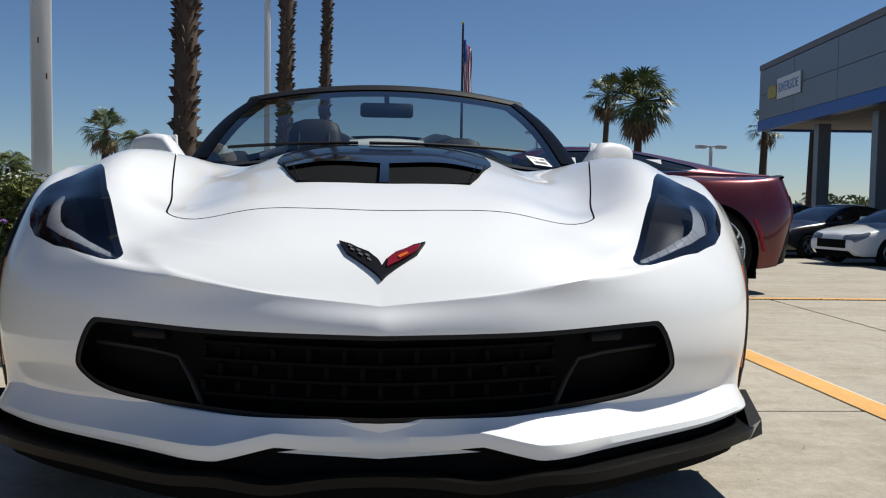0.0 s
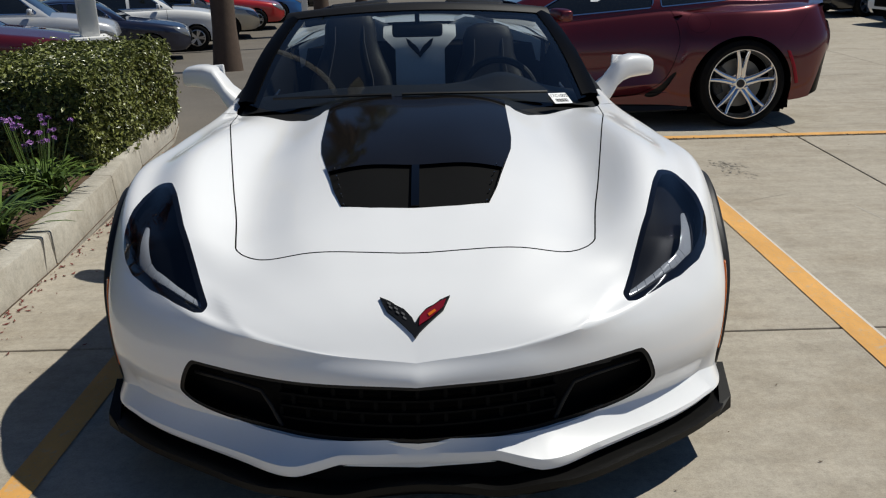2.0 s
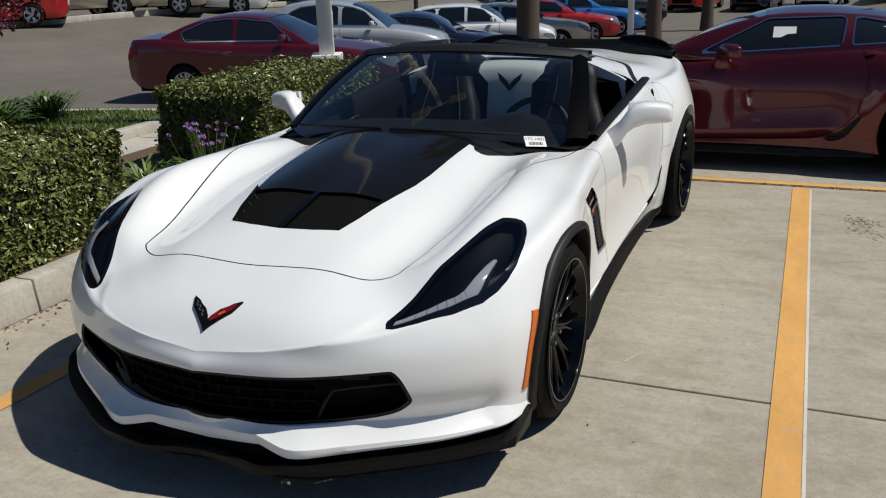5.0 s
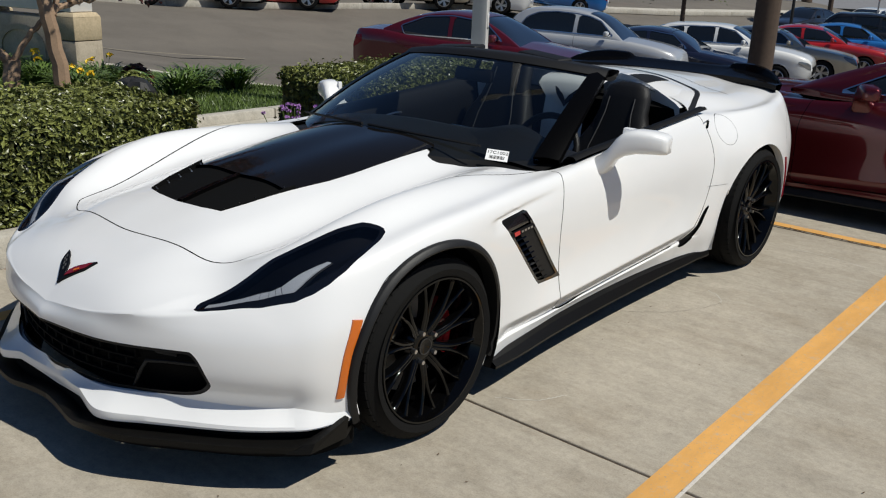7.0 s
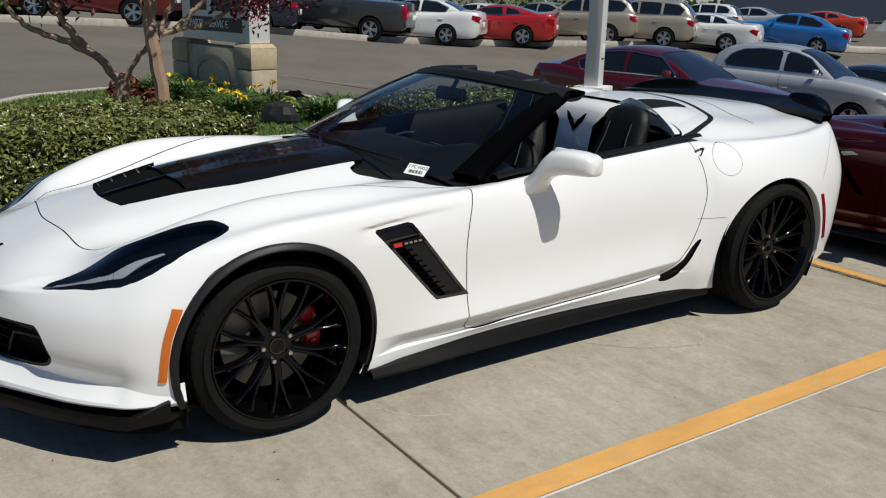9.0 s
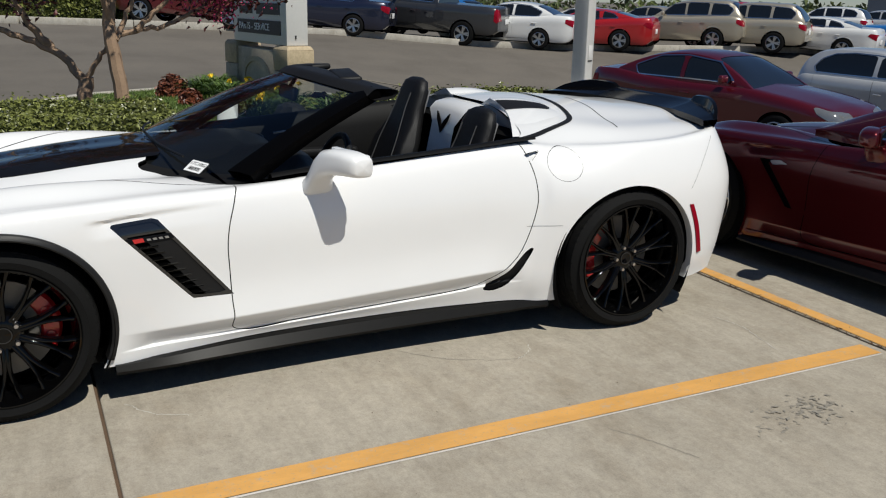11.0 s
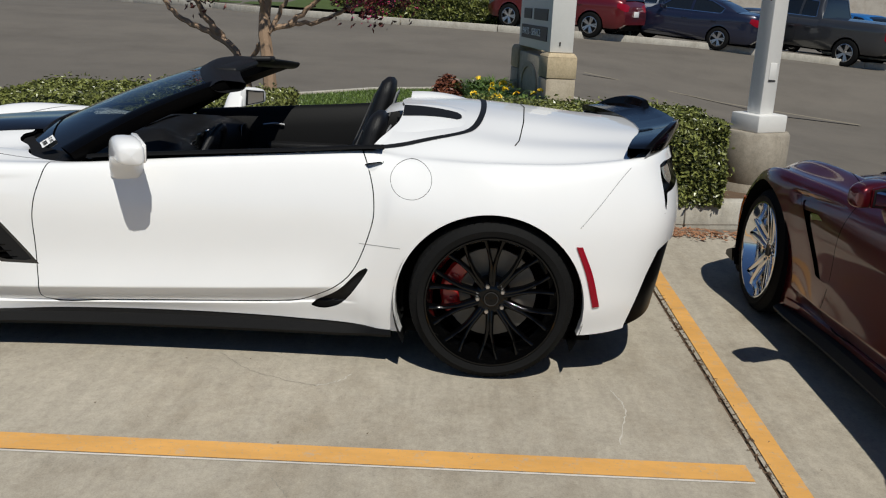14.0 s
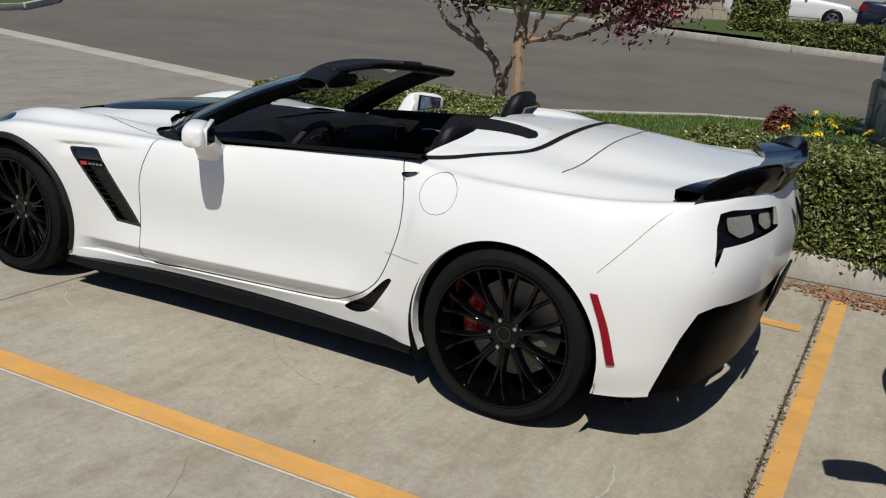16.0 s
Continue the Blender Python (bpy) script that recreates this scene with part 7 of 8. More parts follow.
def fan_palm(x, y, height, radius, crown=1.8, seed=1, rough_=True, fronds=38, label="tall fan palm with a rough trunk"):
    """Trunk with broken leaf bases; crown of pleated fans."""
    r = np.random.default_rng(seed)
    height = height - land(x, y)
    t = thing("palm_tree", label, "palm", "palms", m=pose(x, y, land(x, y) - 0.05))
    prof = [(z, radius * (1.25 - 0.25 * min(1, z / 0.8)) * (1 - 0.25 * z / height)) for z in np.linspace(0, height, 24)]
    sway = 0.02 * height
    part("trunk", tube([(sway * (z / height) ** 2, 0, z) for z, _ in prof], [p[1] for p in prof], 16), PALM_BARK, t, "rough brown palm trunk")
    if rough_:
        n_ = int(height * 60)
        sh = []
        zs = r.uniform(0.25 * height, height, n_)
        for z in zs:
            a = r.uniform(0, 6.28)
            rr = radius * (1 - 0.25 * z / height)
            ca, sa = math.cos(a), math.sin(a)
            ox = sway * (z / height) ** 2
            L = r.uniform(0.05, 0.13) * radius / 0.22
            w_ = 0.035 * radius / 0.22
            vs_ = [(ox + rr * 0.9 * ca - w_ * sa, rr * 0.9 * sa + w_ * ca, z), (ox + rr * 0.9 * ca + w_ * sa, rr * 0.9 * sa - w_ * ca, z), (ox + (rr + L) * ca, (rr + L) * sa, z + L * 1.1), (ox + rr * 0.9 * ca, rr * 0.9 * sa, z + L * 1.2)]
            sh.append((vs_, [(0, 1, 2), (1, 3, 2), (3, 0, 2)]))
        tagged(part("leaf_stub", join(*sh), PALM_BARK, t, "broken brown leaf bases", smooth=False), "broken brown leaf bases", kind="stuff")
    if crown:
        for dead in (False, True):
            sh = []
            for i in range(fronds if not dead else fronds // 3):
                a = r.uniform(0, 6.28)
                el = r.uniform(-0.7, 1.35) if not dead else r.uniform(-1.4, -0.9)
                stem = crown * r.uniform(0.45, 0.62)
                d = Vector((math.cos(a) * math.cos(el), math.sin(a) * math.cos(el), math.sin(el)))
                base = Vector((sway, 0, height))
                hub = base + d * stem
                side_ = d.cross(Vector((0, 0, 1))).normalized()
                up = side_.cross(d)
                vs_, fs_ = [tuple(hub)], []
                m_ = 11
                for j in range(m_):
                    b = -1.35 + 2.7 * j / (m_ - 1)
                    L = crown * 0.5 * (1 - 0.25 * abs(b) / 1.35) * r.uniform(0.85, 1.1)
                    droop = 0.22 + 0.2 * r.random()
                    tip = hub + (d * math.cos(b) + side_ * math.sin(b)) * L - Vector((0, 0, 1)) * L * droop
                    half = 0.11
                    e1 = hub + (d * math.cos(b - half) + side_ * math.sin(b - half)) * L * 0.55 + up * 0.03 * (j % 2)
                    e2 = hub + (d * math.cos(b + half) + side_ * math.sin(b + half)) * L * 0.55
                    k_ = len(vs_)
                    vs_ += [tuple(e1), tuple(tip), tuple(e2)]
                    fs_.append((0, k_, k_ + 1, k_ + 2))
                sh.append((vs_, fs_))
                sh.append(tube([tuple(base + d * 0.1), tuple(hub)], 0.015 * crown, 4, False))
            part("crown" if not dead else "dead_fronds", join(*sh), PALM_LEAF if not dead else DEAD_FROND, t, "green pleated fan leaves" if not dead else "hanging dry brown fronds", smooth=False)
    return t


def feather_palm(x, y, height, radius, reach, seed, label="feather palm with arching fronds"):
    r = np.random.default_rng(seed)
    height = height - land(x, y)
    t = thing("feather_palm", label, "palm", "palms", m=pose(x, y, land(x, y) - 0.05))
    part("trunk", tube([(0, 0, z) for z in np.linspace(0, height, 8)], list(np.linspace(radius * 1.2, radius * 0.8, 8)), 10), PALM_BARK, t, "grey-brown palm trunk")
    sh = []
    for i in range(34):
        a, el = r.uniform(0, 6.28), r.uniform(-0.15, 1.25)
        L = reach * r.uniform(0.8, 1.1)
        d = Vector((math.cos(a), math.sin(a), 0))
        side_ = Vector((-d.y, d.x, 0))
        prev = None
        for f in np.linspace(0.12, 1, 16):
            c = Vector((0, 0, height)) + d * L * f * math.cos(el) + Vector((0, 0, 1)) * (L * f * math.sin(el) - L * 0.75 * f * f)
            wl = reach * 0.26 * math.sin(math.pi * min(1, 0.15 + 0.85 * f)) + 0.03
            for e in (-1, 1):
                tip = c + side_ * e * wl + d * wl * 0.35 - Vector((0, 0, wl * 0.45))
                k_ = 0.035 * reach / 2
                sh.append(([tuple(c - d * k_), tuple(c + d * k_), tuple(tip)], [(0, 1, 2)]))
    part("crown", join(*sh), PALM_LEAF, t, "arching green feather fronds", smooth=False)
    return t


fan_palm(-3.85, 14.7, 8.5, 0.235, 2.0, 1)
fan_palm(-3.2, 25.2, 11, 0.23, 2.0, 2)
fan_palm(-2.5, 32.3, 12, 0.21, 2.0, 3)
fan_palm(16.1, 55.2, 7.1, 0.30, 2.6, 4, False, 70, "fan palm with a full green crown")
fan_palm(17.6, 70.3, 9.2, 0.28, 2.2, 5, False, 40)
fan_palm(24.2, 54.5, 5.6, 0.28, 1.5, 6, False, 22)
fan_palm(22.2, 43.5, 7.0, 0.26, 1.8, 7, False, 30)
fan_palm(-20.6, 64.3, 5.2, 0.3, 2.0, 10, False, 40)
for i, (x, y, h_, rr, reach) in enumerate(((-15.2, 34.4, 2.6, 0.16, 2.3), (-8.9, 41.5, 3.6, 0.2, 2.6), (-13.6, 48.0, 4.6, 0.2, 2.6), (-22.5, 53.0, 3.6, 0.2, 2.2), (-4.5, 52.0, 3.4, 0.2, 2.8), (0.5, 48.0, 2.8, 0.2, 2.4), (5.5, 56.0, 4.0, 0.2, 3.0), (39.3, 78.4, 2.4, 0.2, 2.2))):
    feather_palm(x, y, h_ - 1.0, rr * 0.6, reach * 0.75, 60 + i)


# ---- other parked cars ----
import functools

# top line of hood, belt and boot; roof line: (along, height); front axle at 0
STYLES = {
    "sedan": dict(wb=2.75, fo=0.92, ro=1.08, w=0.91, low=0.22, r=0.325,
                  belt=[(-0.92, 0.56), (-0.85, 0.70), (-0.5, 0.82), (0.2, 0.93), (0.7, 0.98), (1.6, 0.98), (2.6, 1.03), (3.2, 1.09), (3.72, 1.07), (3.83, 0.86)],
                  roof=[(0.42, 0.92), (0.85, 1.20), (1.28, 1.40), (1.75, 1.47), (2.25, 1.45), (2.75, 1.33), (3.15, 1.12)],
                  wins=[[(0.85, 1.05), (1.22, 1.32), (1.80, 1.385), (1.78, 1.02)], [(1.86, 1.02), (1.88, 1.385), (2.35, 1.35), (2.78, 1.18), (2.70, 1.05)]]),
    "coupe": dict(wb=2.82, fo=0.94, ro=1.05, w=0.93, low=0.20, r=0.345,
                  belt=[(-0.94, 0.58), (-0.88, 0.74), (-0.4, 0.86), (0.3, 0.94), (0.8, 0.98), (1.6, 0.97), (2.5, 1.03), (3.2, 1.08), (3.75, 1.10), (3.87, 0.88)],
                  roof=[(0.55, 0.93), (1.0, 1.16), (1.45, 1.32), (1.85, 1.365), (2.3, 1.34), (2.85, 1.22), (3.3, 1.09)],
                  wins=[[(0.98, 1.03), (1.40, 1.24), (2.05, 1.28), (2.10, 1.0)], [(2.20, 1.02), (2.20, 1.27), (2.55, 1.20), (2.72, 1.08)]]),
    "wagon": dict(wb=2.63, fo=0.86, ro=0.98, w=0.88, low=0.23, r=0.325,
                  belt=[(-0.86, 0.60), (-0.80, 0.78), (-0.5, 0.92), (0.1, 1.03), (0.6, 1.07), (1.6, 1.06), (2.6, 1.07), (3.3, 1.08), (3.52, 1.02), (3.61, 0.85)],
                  roof=[(0.45, 1.02), (0.85, 1.33), (1.25, 1.53), (1.8, 1.60), (2.5, 1.59), (3.1, 1.52), (3.38, 1.38), (3.56, 1.05)],
                  wins=[[(0.80, 1.14), (1.20, 1.44), (1.62, 1.51), (1.62, 1.11)], [(1.70, 1.11), (1.70, 1.515), (2.45, 1.50), (2.45, 1.12)], [(2.53, 1.12), (2.53, 1.50), (2.95, 1.44), (3.15, 1.30), (3.12, 1.15)]]),
    "retro": dict(wb=2.62, fo=0.82, ro=0.88, w=0.87, low=0.26, r=0.335,
                  belt=[(-0.82, 0.62), (-0.76, 0.86), (-0.5, 0.98), (0.0, 1.07), (0.5, 1.12), (1.6, 1.14), (2.6, 1.15), (3.2, 1.15), (3.42, 1.06), (3.50, 0.86)],
                  roof=[(0.42, 1.08), (0.78, 1.38), (1.12, 1.60), (1.6, 1.725), (2.2, 1.755), (2.8, 1.71), (3.15, 1.60), (3.36, 1.38), (3.46, 1.12)],
                  wins=[[(0.74, 1.21), (1.08, 1.50), (1.36, 1.59), (1.60, 1.62), (1.60, 1.19)], [(1.69, 1.19), (1.69, 1.63), (2.2, 1.645), (2.62, 1.60), (2.90, 1.48), (3.02, 1.32), (2.96, 1.22)]]),
    "suv": dict(wb=2.80, fo=0.92, ro=1.02, w=0.94, low=0.30, r=0.37,
                belt=[(-0.92, 0.66), (-0.86, 0.88), (-0.5, 1.00), (0.2, 1.08), (0.6, 1.12), (1.6, 1.12), (2.6, 1.15), (3.4, 1.17), (3.72, 1.10), (3.82, 0.80)],
                roof=[(0.50, 1.06), (0.90, 1.40), (1.30, 1.62), (1.9, 1.73), (2.7, 1.73), (3.3, 1.66), (3.56, 1.45), (3.74, 1.15)],
                wins=[[(0.86, 1.20), (1.24, 1.53), (1.72, 1.61), (1.72, 1.17)], [(1.80, 1.17), (1.80, 1.62), (2.58, 1.61), (2.56, 1.19)], [(2.66, 1.20), (2.68, 1.60), (3.2, 1.56), (3.42, 1.40), (3.3, 1.22)]]),
    "pickup": dict(wb=3.55, fo=0.98, ro=1.15, w=0.97, low=0.38, r=0.39,
                   belt=[(-0.98, 0.75), (-0.93, 0.98), (-0.6, 1.12), (0.3, 1.20), (0.8, 1.24), (1.8, 1.22), (2.6, 1.22), (2.62, 1.27), (4.55, 1.27), (4.66, 1.20), (4.70, 0.85)],
                   roof=[(0.62, 1.18), (1.02, 1.56), (1.35, 1.80), (1.9, 1.88), (2.35, 1.85), (2.55, 1.70), (2.62, 1.25)],
                   wins=[[(1.0, 1.32), (1.32, 1.66), (1.85, 1.75), (1.85, 1.29)], [(1.93, 1.29), (1.93, 1.75), (2.36, 1.72), (2.42, 1.30)]]),
}


@functools.lru_cache(maxsize=None)
def car_shapes(style):
    """Surfaces of one body style: a dict of name -> shape, shared by all its cars."""
    S = STYLES[style]
    wb, fo, ro, w, low, r = (S[k] for k in ("wb", "fo", "ro", "w", "low", "r"))
    belt, roof = np.array(S["belt"]), np.array(S["roof"])
    end = wb + ro
    u = np.linspace(0, 1, 110)
    ys_ = -fo + (end + fo) * u
    zt = pchip(belt[:, 0], belt[:, 1], ys_)
    nose, tail = np.maximum(ys_ + fo, 0), np.maximum(end - ys_, 0)
    wy = w * (1 - 0.20 * np.exp(-(nose / 0.22) ** 1.3) - 0.06 * np.exp(-(nose / 0.8) ** 2) - 0.16 * np.exp(-(tail / 0.2) ** 1.3) - 0.05 * np.exp(-(tail / 0.8) ** 2))
    zl = low + 0.14 * np.exp(-(nose / 0.10) ** 1.5) + 0.16 * np.exp(-(tail / 0.12) ** 1.5)
    rows = []
    for y, z, ww, l in zip(ys_, zt, wy, zl):
        h = z - l
        rows.append([(ww * a, y, l + h * b) for a, b in ((0.80, 0.0), (0.93, 0.03), (0.975, 0.14), (0.985, 0.30), (1.0, 0.52), (0.992, 0.66), (1.0, 0.74), (0.985, 0.86), (0.95, 0.955), (0.90, 1.0))] + [(ww * f, y, z + 0.05 * (0.9 - f)) for f in (0.75, 0.5, 0.25, 0.0)])
    half = loft(rows)
    out = {"wb": wb, "r": r, "w": w}
    steep = lambda v: v[:, 0] - 0.6 * w
    body = half
    for yc in (0, wb):
        body = clip(body, lambda v, yc=yc: np.maximum(np.hypot(v[:, 1] - yc, v[:, 2] - r) - r * 1.13, 0.60 * w - v[:, 0]))
    lamp_f = [(-fo - 0.05, low + 0.40), (-fo + 0.10, low + 0.52), (-fo + 0.42, low + 0.60), (-fo + 0.34, low + 0.50), (-fo + 0.05, low + 0.34)]
    lamp_r = [(end + 0.05, low + 0.50), (end + 0.05, low + 0.72), (end - 0.22, low + 0.76), (end - 0.32, low + 0.68), (end - 0.12, low + 0.56)]
    if style == "pickup":
        lamp_r = [(end + 0.05, low + 0.42), (end + 0.05, low + 0.84), (end - 0.13, low + 0.84), (end - 0.13, low + 0.42)]
    both_ = lambda q: join(q, mirrored(q))
    caps = []
    for i in (0, -1):
        ring = rows[i]
        loop = [(x, y, z) for x, y, z in ring] + [(-x, y, z) for x, y, z in ring[::-1][1:]]
        f = tuple(range(len(loop)))
        caps.append((loop, [f if i == 0 else f[::-1]]))
    out["body"] = welded(join(both_(body), *caps))
    # greenhouse
    yr = np.linspace(roof[0, 0], roof[-1, 0], 60)
    zr = rounded(roof[:, 0], roof[:, 1], yr)
    zb = pchip(belt[:, 0], belt[:, 1], yr) - 0.02
    zr = np.maximum(zr, zb + 0.004)
    wbelt = np.interp(yr, ys_, wy) * 0.90
    rows = []
    for y, a, b, ww in zip(yr, zb, zr, wbelt):
        h = max(b - a, 0.004)
        inx = min(0.20, 0.42 * h)
        top = ww - inx
        rows.append([(ww, y, a - 0.03), (ww, y, a)] + [(ww - inx * f + 0.03 * min(1, h * 3) * math.sin(math.pi * f), y, a + (h - 0.05 * min(1, h * 3)) * f) for f in (0.2, 0.4, 0.6, 0.8, 0.93, 1.0)] + [(top * f, y, b - 0.05 * min(1, h * 3) * f ** 4) for f in (0.94, 0.85, 0.65, 0.4, 0.2, 0.0)])
    green = loft(rows)
    pk = int(np.argmax(zr))
    y_front = float(np.interp(zr[:pk].max() - 0.07, zr[:pk], yr[:pk]))
    y_back = float(np.interp(-(zr[pk:].max() - 0.09), -zr[pk:], yr[pk:]))
    inner = lambda v: np.interp(v[:, 1], yr, wbelt) - np.minimum(0.2, 0.42 * np.interp(v[:, 1], yr, zr - zb)) - 0.05 - np.abs(v[:, 0])
    front = lambda v: np.minimum(y_front - v[:, 1], inner(v))
    rear = lambda v: np.minimum(v[:, 1] - y_back, inner(v))
    flank = lambda v: v[:, 0] - 0.5 * w
    cab = clip(clip(green, lambda v: -front(v)), lambda v: -rear(v))
    for o in S["wins"]:
        cab = clip(cab, outside(o, 1, 2, gate=flank))
    out["cabin"] = welded(both_(cab))
    out["windscreen"] = both_(offset(clip(green, lambda v: front(v) + 0.012), -0.006))
    out["rear_window"] = both_(offset(clip(green, lambda v: rear(v) + 0.012), -0.006))
    out["wins"] = [offset(clip(green, inside(o, 1, 2, grow=0.01, gate=flank)), -0.008) for o in S["wins"]]
    out["trims"] = offset(clip(clip(green, inside([S["wins"][0][0], *[p for o in S["wins"] for p in o[1:-1]], S["wins"][-1][-1]], 1, 2, grow=0.022, gate=flank)), outside([S["wins"][0][0], *[p for o in S["wins"] for p in o[1:-1]], S["wins"][-1][-1]], 1, 2, grow=0.004)), 0.003)
    out["head"] = offset(clip(half, inside(lamp_f, 1, 2, gate=lambda v: v[:, 0] - 0.3 * w)), 0.004)
    out["tail"] = offset(clip(half, inside(lamp_r, 1, 2, gate=lambda v: v[:, 0] - 0.42 * w)), 0.004)
    seams = []
    for y in (S["wins"][0][-1][0] + 0.04, S["wins"][0][0][0] - 0.10, S["wins"][1][-1][0] + 0.02):
        seams.append(offset(clip(half, lambda v, y=y: np.minimum(np.minimum(0.006 - np.abs(v[:, 1] - y), v[:, 0] - 0.8 * w), np.minimum(v[:, 2] - low - 0.12, 5))), 0.002))
    seams.append(offset(clip(half, lambda v: np.minimum(0.012 - np.abs(v[:, 2] - low - 0.10), np.minimum(v[:, 0] - 0.8 * w, np.minimum(v[:, 1] - r * 1.2, wb - r * 1.2 - v[:, 1])))), 0.002))
    out["seams"] = join(*seams)
    out["handle_y"] = [S["wins"][0][-1][0] - 0.10, S["wins"][1][-1][0] - 0.14]
    out["handle_z"] = low + 0.60 if style != "suv" else low + 0.64
    out["grille"] = (float(-fo), low)
    out["ends"] = (float(-fo), float(end), low, float(zt[-1]))
    fronts = S["wins"][0]
    out["mirror"] = (fronts[0][0] + 0.10, fronts[0][1] + 0.04)
    return out


_mesh_kept = {}


def kept_mesh(key, shape, material, sharp=38, smooth=True):
    k = (key, material.name)
    if k not in _mesh_kept:
        _mesh_kept[k] = make_mesh(key[-1] if isinstance(key, tuple) else key, *shape, material, smooth, sharp)
    return _mesh_kept[k]


def road_wheel(parent, m, r, finish):
    tyre = lathe([(-0.10, r * 0.66), (-0.11, r * 0.85), (-0.09, r * 0.98), (-0.05, r), (0.05, r), (0.09, r * 0.98), (0.11, r * 0.85), (0.10, r * 0.66)], 30)
    wh = part("wheel", kept_mesh(("tyre", r, "wheel"), tyre, RUBBER), None, parent, "black tyre on an alloy rim", m=m)
    arms = [lathe([(0.10, r * 0.67), (0.105, r * 0.62), (0.06, r * 0.60), (-0.09, r * 0.64)], 30), lathe([(0.085, 0.0), (0.09, r * 0.12), (0.07, r * 0.17), (0.03, r * 0.16)], 14)]
    for k in range(5):
        for e in (-0.16, 0.16):
            a = 2 * math.pi * k / 5 + e
            b = 2 * math.pi * k / 5 + e * 0.5
            arms.append(ribbon([(0.075, r * 0.10 * math.cos(b), r * 0.10 * math.sin(b)), (0.092, r * 0.63 * math.cos(a), r * 0.63 * math.sin(a))], (0, -math.sin(a), math.cos(a)), r * 0.13, (1, 0, 0), 0.025))
    part("rim", kept_mesh(("rim", r, "rim"), join(*arms), finish, 30), None, wh, "spoked alloy rim")
    part("disc", kept_mesh(("disc", r, "disc"), lathe([(0.0, 0.0), (0.01, r * 0.55), (-0.01, r * 0.6)], 20), GREY_TRIM), None, wh)


def parked_car(style, label, paint, x, y, heading, near=0.0, finish=None, z=None, plate=False):
    """x, y: the middle of the rear axle; heading: degrees anticlockwise from +x."""
    S = car_shapes(style)
    a = radians(heading)
    fx, fy = math.cos(a), math.sin(a)
    h0 = land(x, y) if z is None else z
    h1 = land(x + fx * S["wb"], y + fy * S["wb"]) if z is None else z
    tilt = math.degrees(math.atan2(h1 - h0, S["wb"]))
    car = thing("parked_car", label, "car", "parked cars", m=pose(x, y, h0, 0, 0, heading + 90) @ pose(0, 0, 0, -tilt) @ pose(0, -S["wb"], 0))
    mk = lambda n, k, mat_, lab="", parent=None, shape=None: part(n, kept_mesh((style, k, n), S[k] if shape is None else shape, mat_), None, parent or car, lab)
    mk("body", "body", paint, "painted body")
    mk("cabin", "cabin", paint, "painted roof and pillars")
    mk("windscreen", "windscreen", CAR_WINDOW, "dark windscreen")
    mk("rear_window", "rear_window", CAR_WINDOW, "dark rear window")
    f, e, low, zt = S["ends"]
    for s in (1, -1):
        pick = (lambda q: q) if s > 0 else mirrored
        for i, wn in enumerate(S["wins"]):
            mk("side_window", ("win", i, s), CAR_WINDOW, "dark side window", shape=pick(wn))
        mk("window_trim", ("trim", s), CHROME if "black" not in label else GLOSS_BLACK, "bright window trim", shape=pick(S["trims"]))
        mk("head_lamp", ("head", s), HEAD_LAMP, "clear head lamp", shape=pick(S["head"]))
        mk("tail_lamp", ("tail", s), RED_LENS, "red tail lamp", shape=pick(S["tail"]))
        mk("panel_seams", ("seam", s), MATT_BLACK, "dark door seams", shape=pick(S["seams"]))
        for yh in S["handle_y"]:
            part("door_handle", kept_mesh(("handle", "door_handle"), box((0.03, 0.17, 0.03), (0, 0, 0), 0.01), paint), None, car, m=pose(s * S["w"] * 1.0, yh, S["handle_z"]))
        my, mz = S["mirror"]
        part("door_mirror", kept_mesh(("mirror", "door_mirror"), box((0.19, 0.10, 0.13), (0, 0, 0), 0.04, 3), paint), None, car, "painted door mirror", m=pose(s * (S["w"] * 0.9 + 0.12), my, mz))
        for yc in (0, S["wb"]):
            road_wheel(car, pose(s * (S["w"] - 0.11), yc, S["r"], 0, 0, 0 if s > 0 else 180), S["r"], finish or SILVER)
    part("arch_lining", kept_mesh((style, "arch_lining"), box((S["w"] * 1.5, e - f - 0.3, 0.3), (0, (e + f) / 2, low + 0.12)), MATT_BLACK), None, car, "black underside")
    part("grille", kept_mesh((style, "grille"), box((S["w"] * 1.0, 0.05, 0.20), (0, f + 0.004, low + 0.30), 0.02), MATT_BLACK), None, car, "black grille")
    part("plate", kept_mesh((style, "plate"), box((0.32, 0.02, 0.16), (0, e + 0.012, low + 0.46), 0.005), PAPER), None, car, "white number plate with no readable marks")
    return car


PAINT = {n: car_paint(n + "_car_paint", c, 0.3, 0.0, mt) for n, c, mt in (
    ("burgundy", (0.13, 0.007, 0.011), 0.3), ("maroon", (0.105, 0.004, 0.010), 0.35), ("silver", (0.56, 0.57, 0.58), 0.3), ("navy", (0.012, 0.016, 0.04), 0.3), ("white", (0.78, 0.78, 0.76), 0.0),
    ("beige", (0.46, 0.41, 0.32), 0.4), ("red", (0.42, 0.012, 0.014), 0.1), ("blue", (0.02, 0.17, 0.50), 0.2), ("charcoal", (0.05, 0.052, 0.056), 0.4), ("black", (0.012, 0.012, 0.013), 0.1), ("orange_red", (0.55, 0.05, 0.012), 0.1))}

